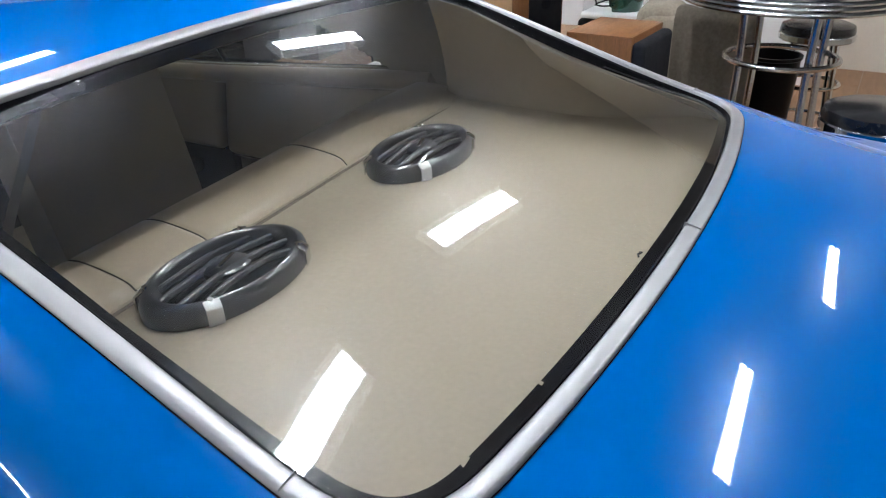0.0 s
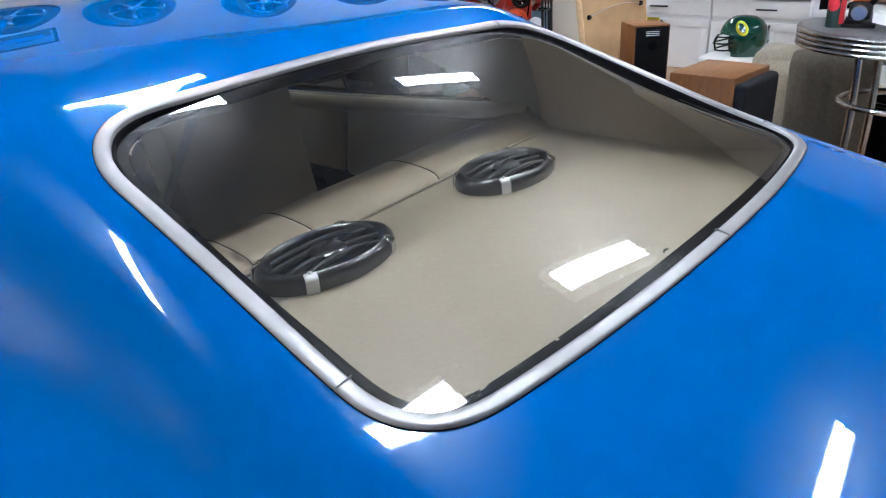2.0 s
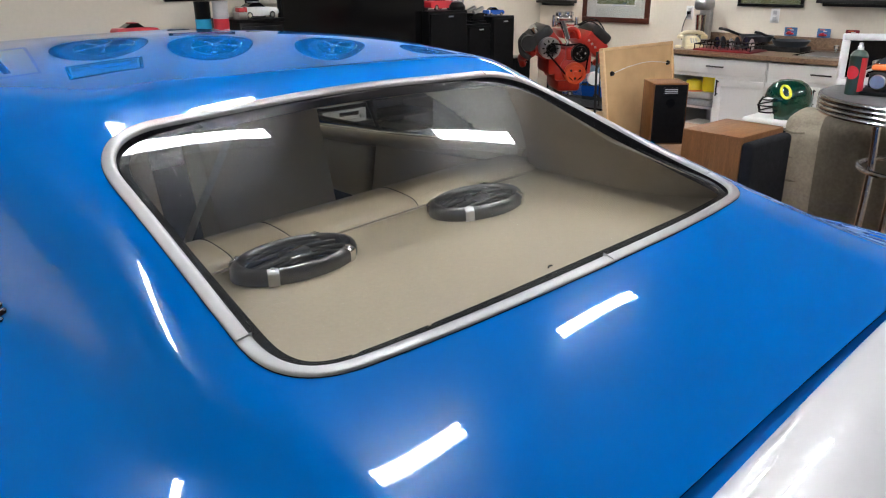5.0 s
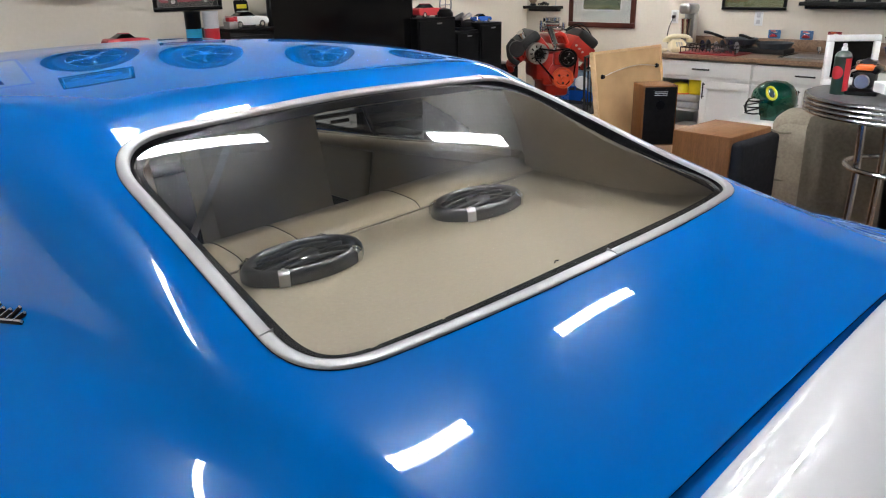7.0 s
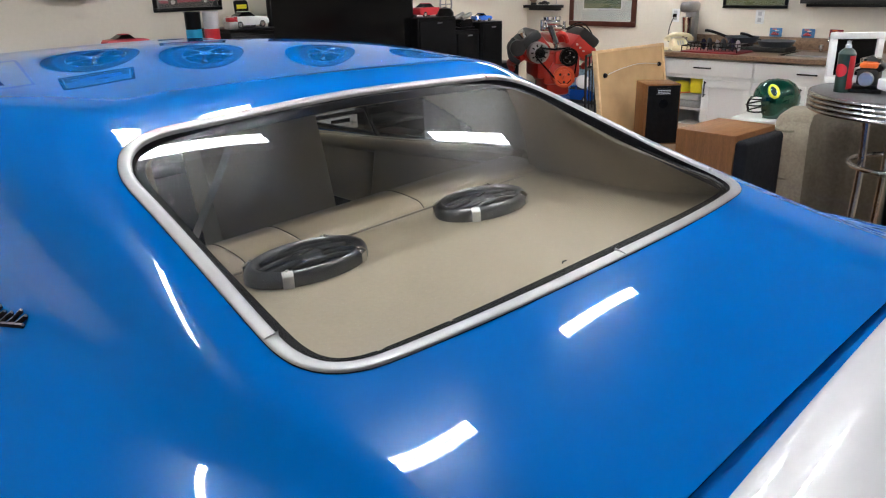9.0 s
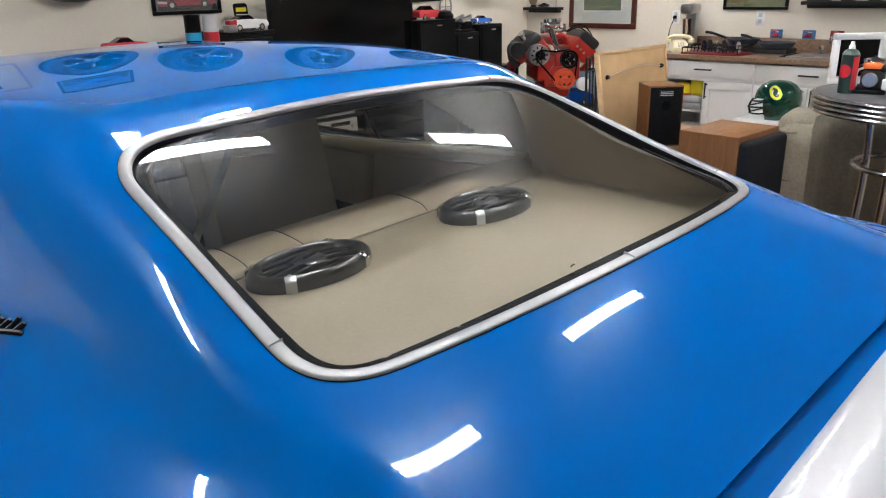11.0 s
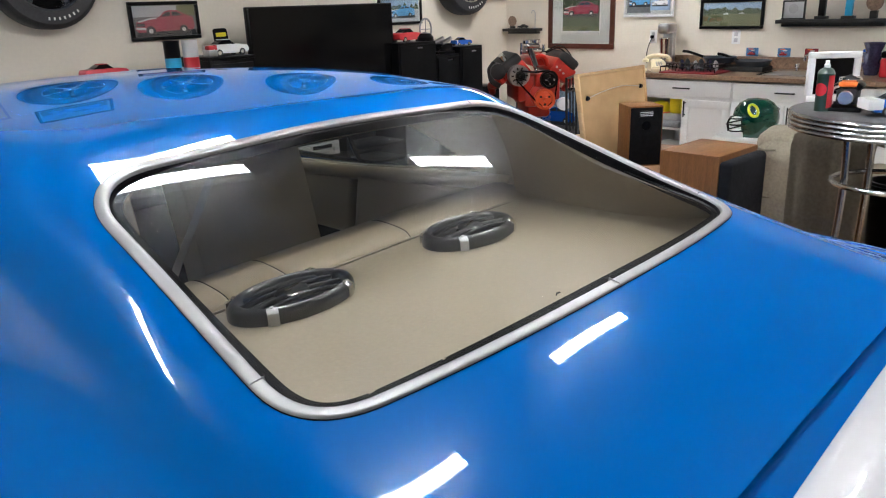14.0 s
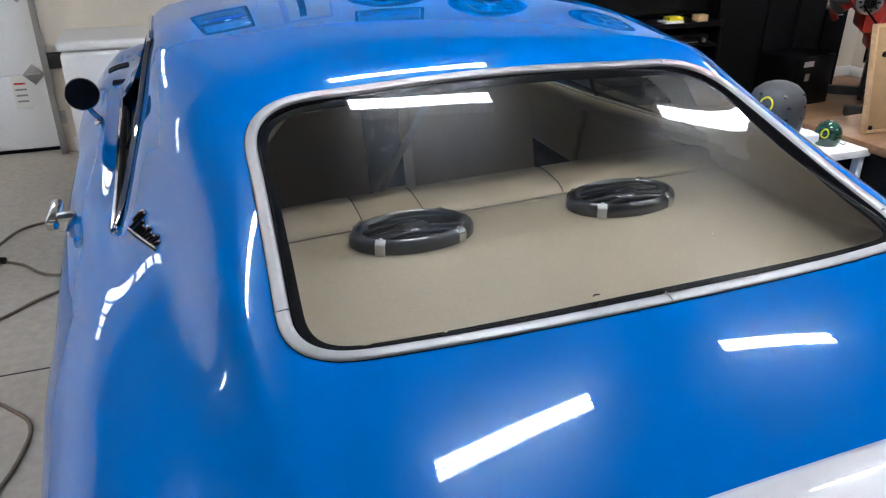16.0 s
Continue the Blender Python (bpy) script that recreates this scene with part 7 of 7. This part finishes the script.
fmx = thing("tabletop_picture", "white picture frame with dark picture standing on table", "picture frame", (2.705, -0.015, TZ), -52)
for (cx, cz, sx, sz) in ((0, 0.206, 0.225, 0.028), (0, 0.014, 0.225, 0.028), (-0.0985, 0.110, 0.028, 0.164), (0.0985, 0.110, 0.028, 0.164)):
    part("frame_bar", B((box, (cx, 0, cz), (sx, 0.03, sz), 0.004)), "white", fmx)
part("picture", B((box, (0, 0.004, 0.115), (0.172, 0.008, 0.166), 0)), "gloss_black", fmx)
part("strut", B((box, (0, 0.05, 0.07), (0.03, 0.006, 0.15), 0.002, Euler((radians(28), 0, 0)).to_matrix())), "white", fmx)
me_ = thing("model_engine", "black and orange model engine with chrome air cleaner on table", "model", (2.475, -0.155, TZ), 8)
part("plinth", B((box, (0, 0, 0.008), (0.20, 0.13, 0.016), 0.003)), "black", me_)
part("block", B((box, (0, 0, 0.06), (0.11, 0.08, 0.07), 0.012)), "iron", me_)
part("exhaust", B((box, (-0.035, 0.0, 0.108), (0.05, 0.07, 0.022), 0.008)), "orange", me_)
for s in (-1, 1):
    part("valve_cover", B((box, (0, s * 0.04, 0.098), (0.11, 0.03, 0.03), 0.01, Euler((s * radians(-35), 0, 0)).to_matrix())), "black", me_)
part("gearbox", B((rod, (0.05, 0, 0.055), (0.13, 0, 0.045), 0.035, 0.02, 14)), "black", me_)
part("air_cleaner", B((lathe, [(0, 0), (0.042, 0), (0.045, 0.006), (0.042, 0.016), (0.01, 0.022), (0, 0.03)], 28, (0, 0, 0.118))), "chrome", me_)
part("fan", B((rod, (-0.075, 0, 0.055), (-0.085, 0, 0.055), 0.030, 0.026, 20)), "steel", me_)
part("hose", B((tube, smooth_path([(-0.05, 0.03, 0.10), (-0.07, 0.05, 0.09), (-0.08, 0.05, 0.05), (-0.06, 0.05, 0.03)]), 0.005, 6)), "white", me_)
toy_car(2.41, -0.375, TZ, -51, 0.27, "toy_blue", "metallic blue model car with white nose on table", "white", False, 0.22)

# ---- front left corner: white cabinet, cords ----
wt = thing("white_cabinet", "plain white rounded chest standing before the garage door", "chest", (-1.02, 3.86, 0))
part("chest_body", B((box, (0, 0, 0.40), (0.56, 0.50, 0.80), 0.03, None, 3)), "white", wt)
part("lid", B((box, (0, 0, 0.835), (0.58, 0.52, 0.06), 0.022, None, 3)), "white", wt)
solo("wall_bracket", B((box, (-1.38, FRONT - 0.03, 0.64), (0.16, 0.06, 0.10), 0.008)), "iron", "dark bracket on the wall beside the garage door", "bracket")
cords = [
    [(-1.95, 2.35, 0), (-1.72, 2.60, 0), (-1.59, 2.88, 0), (-1.44, 2.96, 0), (-1.25, 2.95, 0)],
    [(-1.66, 2.52, 0), (-1.52, 2.42, 0), (-1.40, 2.27, 0), (-1.22, 2.2, 0), (-1.0, 2.1, 0)],
    [(-2.0, 1.62, 0), (-1.75, 1.75, 0), (-1.54, 1.88, 0), (-1.38, 2.03, 0), (-1.15, 2.15, 0)],
    [(-1.7, 1.36, 0), (-1.50, 1.26, 0), (-1.40, 1.16, 0), (-1.335, 1.06, 0), (-1.335, 0.93, 0), (-1.40, 0.72, 0), (-1.6, 0.45, 0)],
]
for c in cords:
    solo("extension_cord", B((tube, [Vector(p) + Vector((0, 0, 0.0075)) for p in smooth_path(c, 8)], 0.0075, 8)), "cord", "brown extension cord lying on the floor", "cord", "floor cords")
solo("cord_plug", B((rod, (-1.68, 2.50, 0.022), (-1.60, 2.47, 0.022), 0.022, 0.016, 12)), "black", "black cord connector on the floor", "plug")

# ---- car's script emblem and wheels ----
strokes = [[(0.004, 0.010), (0.016, 0.030), (0.030, 0.056)], [(0.0, 0.030), (0.012, 0.052), (0.028, 0.058)], [(0.0, 0.006), (0.05, 0.003), (0.10, 0.004), (0.150, 0.010)]]
strokes += [[(0.034 + 0.0145 * k, 0.009), (0.038 + 0.0145 * k, 0.020), (0.043 + 0.0145 * k, 0.031 if k % 3 else 0.040)] for k in range(8)]


def on_sail(u, v):
    """A place on the sail panel: u back along the emblem's line, v across it, up the skin."""
    y = 0.235 - u * 1.33
    q = -(5.55 - v * 10 - u * 5.0)
    p = skin_at(q, y)
    d1, d2 = skin_at(q, y + 0.01) - p, skin_at(q + 0.1, y) - p
    nn = d1.cross(d2).normalized()
    if nn.x > 0:
        nn = -nn
    return p, nn


for sset in strokes:
    pts = []
    for v in smooth_path([(a, b, 0) for a, b in sset], 5):
        p, nn = on_sail(v.x, v.y)
        pts.append(p + nn * 0.004)
    part("stroke", B((tube, pts, 0.0026, 6)), "steel", em)
    part("backing", B((tube, [p - Vector((0, 0, 0.0022)) for p in pts], 0.0042, 6)), "rubber", em, "black edging behind the strokes")

# ---- wooden floor covering on the kitchen side ----
lam = tagged(new("floor_covering"), "brown wood-plank floor covering on the concrete", "floor", kind="structure")
PW, PL, PX = 0.19, 1.22, 2.05
shared = {}
rnd = random.Random(5)
for i in range(33):
    y = -1.95 + PW * (i + 0.5)
    x = PX
    first = 0.35 + 0.8 * rnd.random()
    while x < RIGHT - 0.03:
        size = round(min(first if x == PX else PL, RIGHT - 0.01 - x), 2)
        if size not in shared:
            shared[size] = finish(B((box, (0, 0, 0), (size - 0.003, PW - 0.003, 0.007), 0.0012, None, 1)))
            shared[size].materials.append(M["plank"])
        ob = new("plank", shared[size])
        ob.parent = lam
        ob.location = (x + size / 2, y, 0.0040)
        x += size
